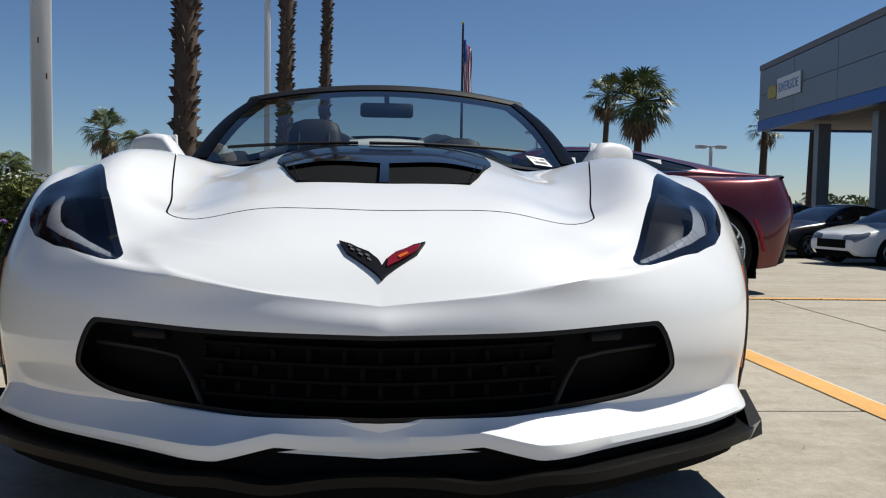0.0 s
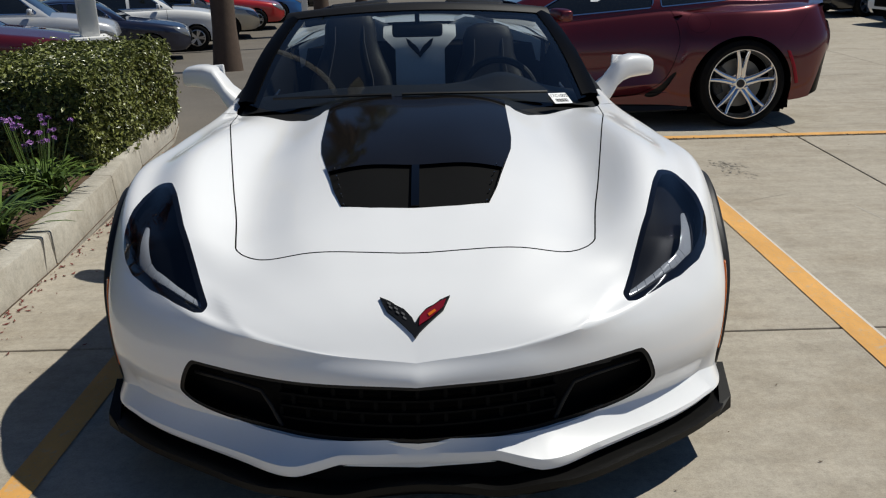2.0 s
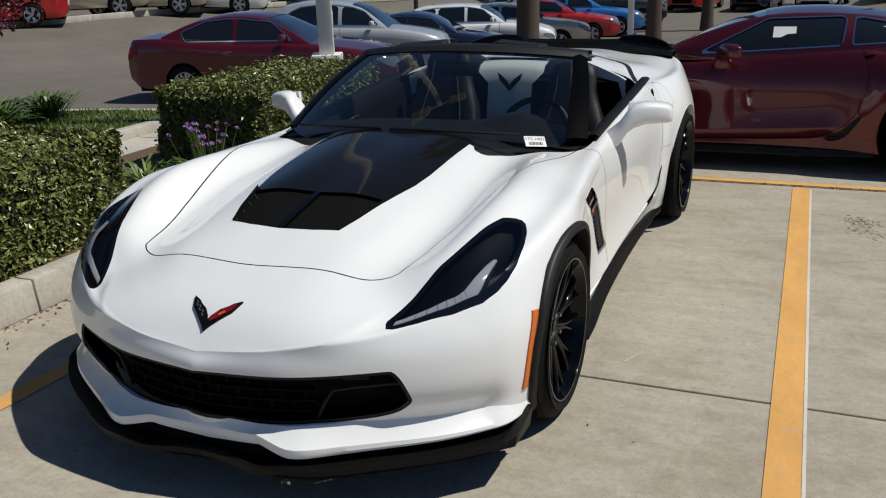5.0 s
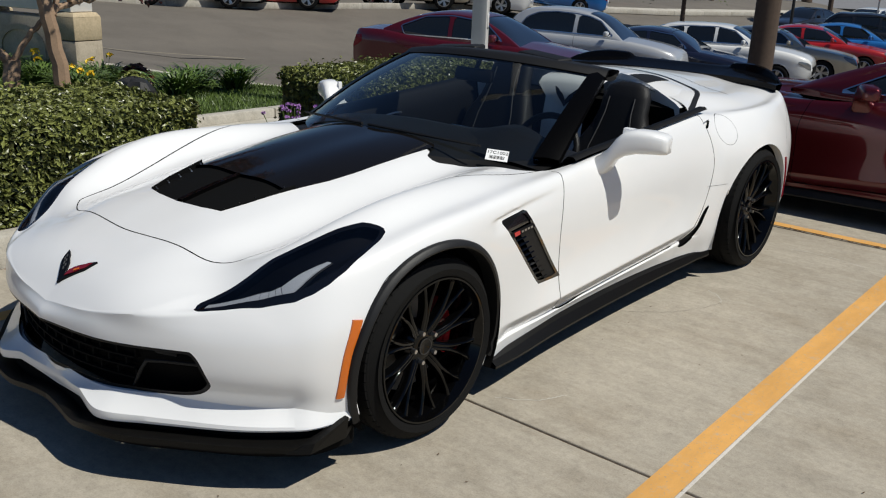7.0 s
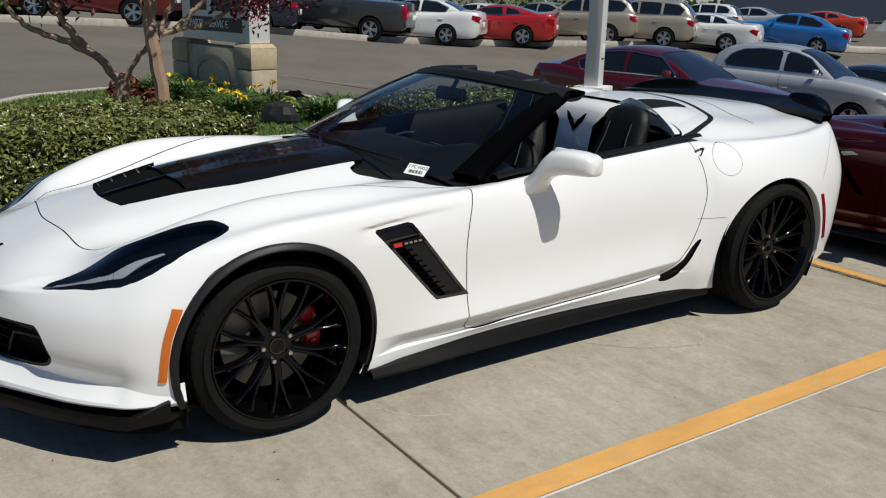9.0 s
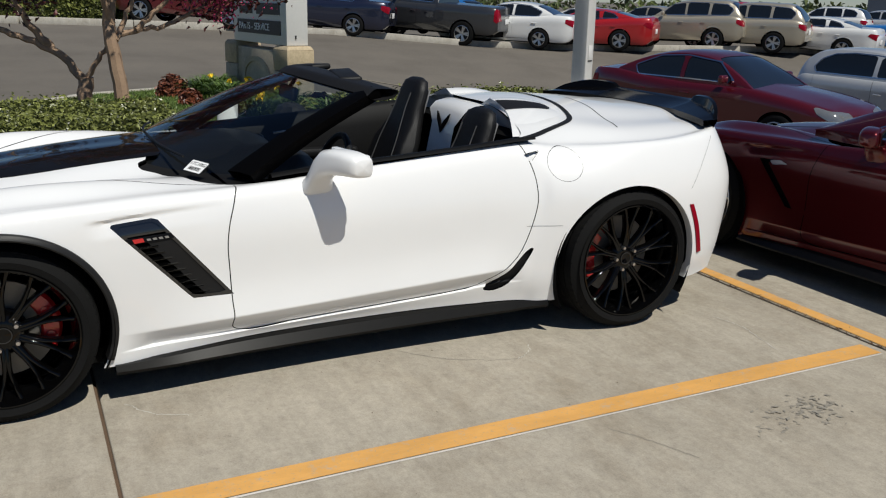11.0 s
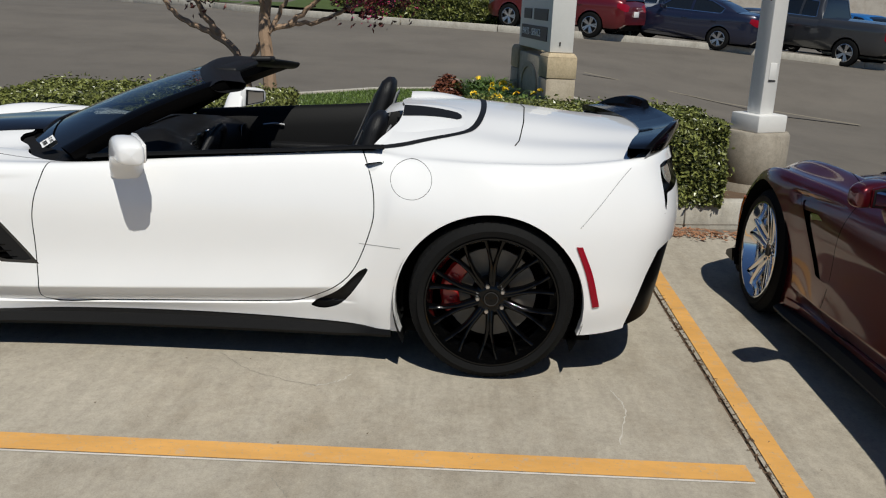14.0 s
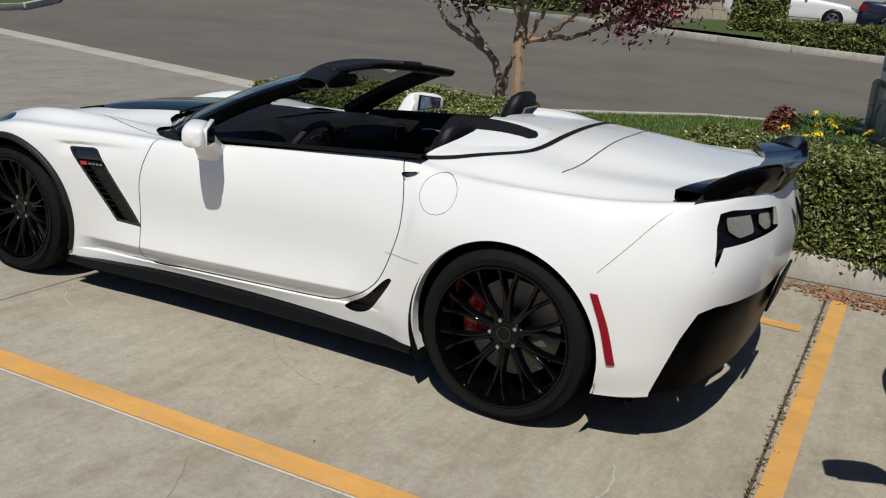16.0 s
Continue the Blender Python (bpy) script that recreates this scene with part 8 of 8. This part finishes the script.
# row behind the island, noses towards the lot
burgundy = parked_car("sedan", "burgundy sedan with bright window trim, parked on the asphalt", PAINT["maroon"], -8.65, 10.6, 14)
for style, col, lab, fx, fy in (
        ("retro", "silver", "silver retro-styled wagon with a high roof", -7.45, 16.6), ("sedan", "navy", "dark blue sedan beside a silver wagon", -6.6, 19.0),
        ("wagon", "white", "white hatchback in a row of parked cars", -6.15, 21.6), ("sedan", "beige", "beige sedan in a row of parked cars", -5.85, 24.2),
        ("sedan", "red", "red sedan in a row of parked cars", -5.5, 26.8), ("sedan", "blue", "bright blue sedan in a row of parked cars", -5.2, 29.5), ("suv", "black", "black crossover at the end of the row", -4.9, 32.3)):
    wb_ = STYLES[style]["wb"]
    parked_car(style, lab, PAINT[col], fx - 0.97 * wb_ - 0.2, fy + 0.9 - 0.24 * wb_, 14)
# across the street, tails towards it
parked_car("coupe", "orange-red coupe parked across the street", PAINT["orange_red"], -23.05, 40.1, 205)
# rear wheel on the street side of each
for style, col, lab, wx, wy, hd in (
        ("suv", "burgundy", "dark red crossover parked across the street", -23.0, 6.1, 236), ("sedan", "navy", "dark blue sedan parked across the street", -22.75, 9.8, 238),
        ("pickup", "charcoal", "dark grey pickup truck parked across the street", -22.4, 13.4, 220), ("sedan", "white", "white sedan parked across the street", -21.5, 15.75, 223),
        ("coupe", "red", "bright red coupe parked across the street", -21.1, 18.65, 222), ("suv", "beige", "beige sport utility car across the street", -21.5, 23.0, 214),
        ("suv", "beige", "pale beige crossover across the street", -20.2, 24.6, 214), ("coupe", "white", "white coupe parked across the street", -19.3, 27.0, 208),
        ("sedan", "blue", "bright blue sedan parked across the street", -18.8, 31.9, 207)):
    half = STYLES[style]["w"] - 0.11
    parked_car(style, lab, PAINT[col], wx + half * math.sin(radians(hd)), wy - half * math.cos(radians(hd)), hd)
# second rows further off
r = np.random.default_rng(9)
kinds = ["sedan", "suv", "sedan", "wagon", "sedan", "coupe"]
cols = ["white", "silver", "charcoal", "blue", "black", "white", "beige", "red", "navy"]
for i in range(11):
    c = cols[i % 9]
    parked_car(kinds[i % 6], c.replace("_", " ") + " car in the far row of the lot", PAINT[c], -31.5 + 0.35 * i + r.uniform(-0.3, 0.3), 7.0 + 3.4 * i, 206)
for i in range(7):
    c = cols[(i + 4) % 9]
    parked_car(kinds[(i + 2) % 6], c.replace("_", " ") + " car in the far row of the lot", PAINT[c], -13.0 + 2.9 * i, 45.0 + r.uniform(-0.5, 0.5), 262)
# lot to the other side
parked_car("sedan", "white sedan facing the camera side of the lot", PAINT["white"], 14.1, 19.2, 196)
for col, lab, x, y in (("navy", "dark blue sedan beside a white sedan", 16.6, 16.6), ("black", "black sedan parked behind a white sedan", 13.7, 22.4), ("charcoal", "dark grey sedan in the far lot", 13.3, 25.4), ("white", "white car in the far lot", 12.9, 28.4), ("silver", "silver car in the far lot", 12.5, 31.4)):
    parked_car("sedan", lab, PAINT[col], x, y, 196)
parked_car("sedan", "white sedan in the lot beyond the stone wall", PAINT["white"], -32.8, -2.2, 92)
parked_car("sedan", "dark blue car in the lot beyond the low hedge", PAINT["navy"], -31.4, 2.5, 92)
parked_car("suv", "dark car in the lot beyond the stone wall", PAINT["charcoal"], -48.0, -5.0, 20)


# ---- lamp posts, sign, buildings, flag ----
def lamp_post(label, x, y, height, w, foot="round", heads=2, turn=0.0):
    t = thing("lamp_post", label, "lamp post", "lamp posts", m=pose(x, y, land(x, y), 0, 0, turn))
    base = 0.0
    if foot == "round":
        part("pedestal", lathe([(0.0, 0.0), (0.0, 0.255), (0.20, 0.252), (0.205, 0.248), (0.21, 0.252), (0.585, 0.25), (0.605, 0.235), (0.605, 0.0)], 40, "z"), PEDESTAL, t, "stained round concrete pedestal", sharp=40)
        part("base_cover", box((0.30, 0.30, 0.135), (0, 0, 0.672), 0.012), WHITE_METAL, t, "white square base cover")
        base = 0.735
    part("pole", box((w, w, height - base), (0, 0, (height + base) / 2), 0.012), WHITE_METAL, t, "white square steel pole", smooth=True)
    if foot == "round":
        part("hand_hole", box((0.005, 0.07, 0.13), (w / 2 + 0.003, 0.0, 1.07), 0.002), WHITE_METAL, t, "cover plate on the pole")
        part("hand_hole_edge", box((0.004, 0.075, 0.010), (w / 2 + 0.003, 0.0, 0.998)), GREY_TRIM, t, smooth=False)
        for z, s in ((1.62, 1), (2.35, 1), (1.9, -1)):
            part("rust_spot", box((0.012, 0.003, 0.05), (s * 0.03, -w / 2 - 0.001, z), 0.001), RUST, t, "small rusted chip", smooth=False)
    for k in range(heads):
        s = 1 - 2 * k
        hd = part("lamp_head", box((0.55, 0.42, 0.20), (s * 0.62, 0, height - 0.05), 0.02), WHITE_METAL, t, "white box lamp head", sharp=30)
        part("lamp_glass", box((0.44, 0.34, 0.02), (s * 0.62, 0, height - 0.158), 0.004), LIGHT_STRIP, hd, "flat lamp glass", smooth=False)
        part("arm", box((0.36, 0.08, 0.08), (s * 0.24, 0, height - 0.05)), WHITE_METAL, t, smooth=False)
    return t


RUST = plain("rust", (0.10, 0.035, 0.015), 0.9, var=0.4)
PEDESTAL = concrete("stained_concrete", (0.36, 0.32, 0.26), (0.22, 0.19, 0.15))
lamp_post("white square lamp post on a round concrete pedestal", -2.80, 4.89, 8.2, 0.146, turn=28)
lamp_post("white lamp post with two box heads in the lot", -3.3, 22.2, 8.1, 0.16, "", 2, 10)
lamp_post("white lamp post with two box heads in the lot", 11.4, 66.5, 6.6, 0.16, "", 2, 5)
lamp_post("white lamp post with two box heads in the lot", 18.8, 49.1, 4.7, 0.16, "", 2, 5)
lamp_post("white lamp post with two box heads in the lot", 34.9, 80.4, 4.0, 0.16, "", 2, 5)

street_lamp = thing("street_lamp", "dark street lamp with a curved arm", "street lamp", m=pose(-12.8, 40.5, land(-12.8, 40.5)))
part("pole", tube([(0, 0, 0), (0, 0, 3.2), (0.05, 0, 3.6), (0.3, 0, 3.9), (0.8, 0, 4.0)], [0.08, 0.06, 0.05, 0.04, 0.04], 10), GREY_TRIM, street_lamp, "dark curved pole")
part("lamp_head", box((0.5, 0.2, 0.1), (1.0, 0, 4.0), 0.03), GREY_TRIM, street_lamp, "dark lamp head")

# roadside sign on a stone base
sign = thing("roadside_sign", "white roadside sign on a cut-stone base", "sign", m=pose(-8.42, 3.88, 0.10, 0, 0, 190.4))
part("base", box((1.42, 0.36, 0.80), (1.12, 0, 0.24), 0.012), STONE, sign, "low cut-stone base", sharp=30)
arch_pts = [(-0.50, 0.06), (0.50, 0.06), (0.50, 0.22)] + [(0.50 * math.cos(a), 0.22 + 0.30 * math.sin(a)) for a in np.linspace(0.2, math.pi - 0.2, 13)] + [(-0.50, 0.22)]
arch_in = [(0.82 * x, 0.06 + 0.84 * (z - 0.06)) for x, z in arch_pts]
ringv = [(x + 1.12, 0.183, z) for x, z in arch_pts] + [(x + 1.12, 0.183, z) for x, z in arch_in] + [(x + 1.12, 0.20, z) for x, z in arch_pts] + [(x + 1.12, 0.20, z) for x, z in arch_in]
m_ = len(arch_pts)
ringf = []
for i in range(m_):
    j = (i + 1) % m_
    ringf += [(2 * m_ + i, 2 * m_ + j, 3 * m_ + j, 3 * m_ + i), (i, j, 2 * m_ + j, 2 * m_ + i), (m_ + j, m_ + i, 3 * m_ + i, 3 * m_ + j)]
part("arch_moulding", (ringv, ringf), STONE, sign, "raised arch on the stone base", smooth=False)
for x in (0.225, 2.02):
    pl = part("pillar", box((0.45, 0.42, 0.60), (x, 0, 0.06), 0.010), STONE, sign, "pale stone end pillar", sharp=30)
    part("pillar_block", box((0.46, 0.43, 0.29), (x, 0, 0.515), 0.012), STONE_CAP, pl, "stained upper stone block", sharp=30)
    part("cap", hexa([(x - 0.23, -0.215, 0.66), (x + 0.23, -0.215, 0.66), (x + 0.23, 0.215, 0.66), (x - 0.23, 0.215, 0.66)], [(x - 0.19, -0.18, 0.715), (x + 0.19, -0.18, 0.715), (x + 0.19, 0.18, 0.715), (x - 0.19, 0.18, 0.715)], 0.006), STONE_CAP, pl, sharp=30)
part("sign_box", box((1.86, 0.34, 2.3), (1.02, 0, 1.87), 0.015), WHITE_METAL, sign, "white sheet-metal sign box", sharp=30)
band = part("sign_band", box((1.50, 0.012, 0.20), (1.02, 0.176, 0.955), 0.002), GREY_TRIM, sign, "dark band with pale letters", smooth=False)
spot = 1.70
for word in ("PARTS", "-", "SERVICE"):
    me = text_mesh("lettering", word, 0.145, PAPER, 0.002)
    wide = 2 * max(v.co.x for v in me.vertices)
    part("lettering", me, None, band, "pale letters", m=pose(spot - wide / 2, 0.184, 0.955, 90, 0, 180))
    spot -= wide + 0.06
part("name_bar", box((0.78, 0.01, 0.16), (0.68, 0.176, 1.22)), GREY_TRIM, sign, "dark lettering drawn as a bar", smooth=False)
part("name_bar", box((0.46, 0.01, 0.15), (1.45, 0.176, 1.22)), GREY_TRIM, sign, "dark lettering drawn as a bar", smooth=False)
part("mount_bolt", box((0.01, 0.02, 0.05), (0.082, 0.03, 0.84)), GREY_TRIM, sign, smooth=False)

# dealer building with a canopy fascia
hall = thing("showroom", "grey panel showroom with a blue band under its fascia", "building", kind="structure", m=pose(18.5, 41.7, 0.0, 0, 0, -96.1))
for i in range(6):
    part("fascia_panel", box((4.96, 0.3, 1.22), (2.5 + 5 * i, 0.15, 6.55), 0.01), GREY_PANEL, hall, smooth=False)
    part("fascia_panel", box((4.96, 0.3, 1.20), (2.5 + 5 * i, 0.15, 5.32), 0.01), GREY_PANEL, hall, smooth=False)
part("coping", box((30.2, 0.4, 0.28), (15, 0.2, 7.34), 0.01), ROOF_GREY, hall, "dark roof edge", smooth=False)
part("fascia_panel", box((0.3, 11.6, 2.5), (0.15, 6.1, 5.95), 0.01), GREY_PANEL, hall, smooth=False)
part("blue_band", box((30.1, 0.34, 0.5), (15, 0.14, 4.45), 0.01), BLUE_BAND, hall, "blue band along the fascia foot", smooth=False)
part("blue_band", box((0.34, 11.6, 0.5), (0.14, 6.1, 4.45), 0.01), BLUE_BAND, hall, smooth=False)
part("canopy_soffit", box((29.4, 11.2, 0.2), (15.1, 6.1, 4.4)), BUFF_WALL, hall, "pale canopy underside", smooth=False)
part("roof", box((29.6, 11.6, 0.2), (15.1, 6.2, 7.1)), ROOF_GREY, hall, "flat grey roof", smooth=False)
for i in range(5):
    part("column", box((0.55, 0.55, 5.3), (5.4 + 6 * i, 1.2, 1.5), 0.02), GREY_PANEL, hall, "square grey column", smooth=False)
part("wall", box((0.3, 9.0, 5.2), (8.0, 7.0, 1.7)), BUFF_WALL, hall, "plain wall under the canopy", smooth=False)
part("wall", box((24, 0.3, 1.6), (17.6, 4.6, 3.5)), BUFF_WALL, hall, smooth=False)
for i in range(8):
    part("window", box((2.7, 0.1, 3.6), (7.2 + 2.9 * i, 4.6, 0.9), 0.02), CAR_WINDOW, hall, "tall dark shop window", smooth=False)
plate_ = part("sign_panel", box((3.1, 0.06, 0.95), (4.5, -0.05, 5.95), 0.01), PAPER, hall, "white panel with blue letters", smooth=False)
part("lettering", text_mesh("lettering", "RIVERSIDE", 0.60, BLUE_BAND, 0.004), None, plate_, "blue letters", m=pose(4.5, -0.085, 5.95, 90))
part("gold_mark", prism([(1.5, 5.85), (1.75, 5.62), (2.75, 5.62), (2.85, 5.82), (2.7, 6.2), (1.7, 6.2), (1.62, 6.0)], -0.08, 0.0, "y"), GOLD, hall, "gold mark as a plain shape", smooth=False)

# buildings behind
def plain_house(name, label, x, y, turn, L, D, H, ridge, wall_mat, z=None):
    t = thing(name, label, "building", kind="structure", m=pose(x, y, land(x, y) - 0.1 if z is None else z, 0, 0, turn))
    part("wall", box((L, D, H), (0, 0, H / 2)), wall_mat, t, "plain rendered walls", smooth=False)
    if ridge:
        part("roof", prism([(-D / 2 - 0.5, H), (D / 2 + 0.5, H), (0, H + ridge)], -L / 2 - 0.4, L / 2 + 0.4, "x"), ROOF_GREY, t, "grey pitched roof", smooth=False)
        part("gable", prism([(-2.6, H - 0.5), (2.6, H - 0.5), (2.6, H), (0, H + 1.2), (-2.6, H)], -D / 2 - 0.7, 0, "y"), WHITE_METAL, t, "white gabled front", smooth=False)
    else:
        part("roof", box((L + 0.4, D + 0.4, 0.35), (0, 0, H + 0.1), 0.02), ROOF_GREY, t, "flat roof edge", smooth=False)
    k_ = int(L / 3)
    for i in range(k_):
        wn = part("window", box((1.7, 0.12, min(1.8, H * 0.5)), (-L / 2 + (i + 0.5) * L / k_, -D / 2 - 0.02, H * 0.45), 0.01), CAR_WINDOW, t, "dark window", smooth=False)
        part("frame", box((1.84, 0.06, min(1.94, H * 0.56)), (-L / 2 + (i + 0.5) * L / k_, -D / 2 - 0.02, H * 0.45), 0.01), WHITE_METAL, wn, smooth=False)
    return t


plain_house("low_building", "low white and grey building with a gabled front", -24.4, 68.0, 18, 22, 9, 2.6, 1.3, GREY_PANEL, -3.1)
plain_house("service_building", "long grey building behind the far lot", -58.0, 90.0, 20, 18, 12, 6.0, 0, GREY_PANEL, -3.5)
plain_house("shop_building", "low pale building behind the lot", 22.0, 96.0, -8, 30, 12, 3.0, 0, BUFF_WALL, -2.4)
plain_house("office_building", "long buff building across the street", -78.0, 12.0, -72, 60, 12, 5.0, 0, BUFF_WALL)
banner = thing("banner", "blue banner on a post", "banner", m=pose(-19.9, 54.1, -3.3, 0, 0, 20))
part("post", tube([(0, 0, 0), (0, 0, 3.0)], 0.05, 8), GREY_TRIM, banner)
part("cloth", box((0.75, 0.02, 1.6), (0.42, 0, 2.1), 0.004), BLUE_BAND, banner, "blue cloth", smooth=False)

pole = thing("flagpole", "tall dark flagpole with a hanging striped flag", "flagpole", m=pose(4.8, 57.2, land(4.8, 57.2)))
part("pole", tube([(0, 0, 0), (0, 0, 12.9)], [0.11, 0.07], 10), GREY_TRIM, pole, "dark pole")
part("finial", lathe([(12.9, 0.0), (12.95, 0.09), (13.04, 0.10), (13.1, 0.0)], 12, "z"), GOLD, pole)
for i in range(7):
    rows = []
    for z in np.linspace(11.9, 8.3, 9):
        rows.append([(0.09 + 0.075 * (i + f) + 0.02 * math.sin(z * 3 + i), 0.07 * math.sin(2.2 * (i + f) + 0.6 * z), z - 0.10 * (i + f)) for f in (0, 0.5, 1)])
    part("stripe", loft(rows), (CALIPER, PAPER)[i % 2], pole, "red stripe" if i % 2 == 0 else "white stripe")
part("canton", loft([[(0.07 + 0.03 * k, -0.1 + 0.03 * math.sin(2 * k + z), z) for k in range(6)] for z in np.linspace(11.9, 10.4, 6)]), BLUE_BAND, pole, "blue field of the flag")

yield_sign = thing("give_way_sign", "red and white triangular road sign on a post", "road sign", m=pose(-9.0, 40.0, land(-9.0, 40.0), 0, 0, 5))
part("post", tube([(0, 0, 0), (0, 0, 2.4)], 0.035, 8), SILVER, yield_sign)
part("red_plate", prism([(-0.45, 2.75), (0.45, 2.75), (0, 2.0)], -0.05, -0.03, "y"), CALIPER, yield_sign, "red triangle", smooth=False)
part("white_plate", prism([(-0.25, 2.65), (0.25, 2.65), (0, 2.23)], -0.056, -0.05, "y"), PAPER, yield_sign, "white triangle", smooth=False)

# planting and stone wall across the street
hedge("clipped hedge across the street", (-28.2, -0.6, 0.70), (-25.6, 3.4, 1.42), 15000, 31, 0.10, 0.10)
hedge("clipped block hedge by the stone wall", (-30.4, -2.3, 0.80), (-28.6, -0.75, 2.2), 7000, 32, 0.10, 0.10)
hedge("clipped hedge along the far lot", (-60.0, -26.0, 0.70), (-52.0, -16.0, 1.8), 6000, 33, 0.16, 0.14)
gate_wall = thing("stone_wall", "low curved buff stone entrance wall across the street", "wall", kind="structure", m=pose(-37.5, -6.2, 0.72, 0, 0, 62))
for i in range(14):
    a = -0.5 + i / 13.0
    for k in range(3):
        part("stone", box((0.72, 0.45, 0.42), (10 * a + (0.36 if k % 2 else 0), 1.8 * a * a, 0.22 + 0.43 * k), 0.02), STONE, gate_wall, smooth=False)
    part("coping_stone", box((0.76, 0.58, 0.14), (10 * a, 1.8 * a * a, 1.38), 0.02), STONE_CAP, gate_wall, smooth=False)
part("footing", box((10.6, 0.4, 1.2), (0.1, 0.30, 0.6)), STONE, gate_wall, smooth=False)
far_verge = [[(x - 2.0 - d, y + 0.25 * (2 + d), land(x - 2 - d, y) + 0.12) for d in (0, 1.5, 3.4)] for x, y in FAR_KERB[:7]]
flat("verge", *loft(far_verge), TURF, "green planted verge along the far pavement", category="lawn")
# low line of planting and trees that closes the distance
r = np.random.default_rng(55)
pts = []
for i in range(560):
    a = r.uniform(0, 2 * math.pi)
    d = r.uniform(140, 230)
    c = np.array((d * math.cos(a), d * math.sin(a), 0))
    n_ = 60
    q = r.normal(0, 1, (n_, 3)) * (3.0, 3.0, 0.7) + c + (0, 0, r.uniform(-1.0, 0.9))
    pts.append(q)
pts = np.vstack(pts)
flat("far_planting", *leaf_cloud(pts, np.tile((0.0, 0.0, 1.0), (len(pts), 1)), 0.8, r, 1.2, 1.6), PALM_LEAF, "far low line of shrubs and trees", kind="stuff", category="trees")

# dark rock behind the low hedge
rk = np.random.default_rng(3)
rows = []
for k_, (z, rr) in enumerate(((0.0, 0.26), (0.08, 0.30), (0.16, 0.27), (0.24, 0.20), (0.28, 0.10), (0.29, 0.01))):
    ring = [(rr * (1 + 0.18 * math.sin(3 * a + k_) + rk.normal(0, 0.06)) * math.cos(a), 0.7 * rr * (1 + rk.normal(0, 0.08)) * math.sin(a), z + rk.normal(0, 0.008)) for a in np.linspace(0, 2 * math.pi, 18)[:-1]]
    rows.append(ring + ring[:1])
rock = new("rock", make_mesh("rock", *loft(rows), GREY_TRIM, True, 25))
rock.matrix_world = pose(-5.95, 3.02, 0.05, 0, 0, 20) @ Matrix.Diagonal((0.85, 0.85, 0.95, 1))
tagged(rock, "rough black rock lying beside the hedge and lawn", "rock")
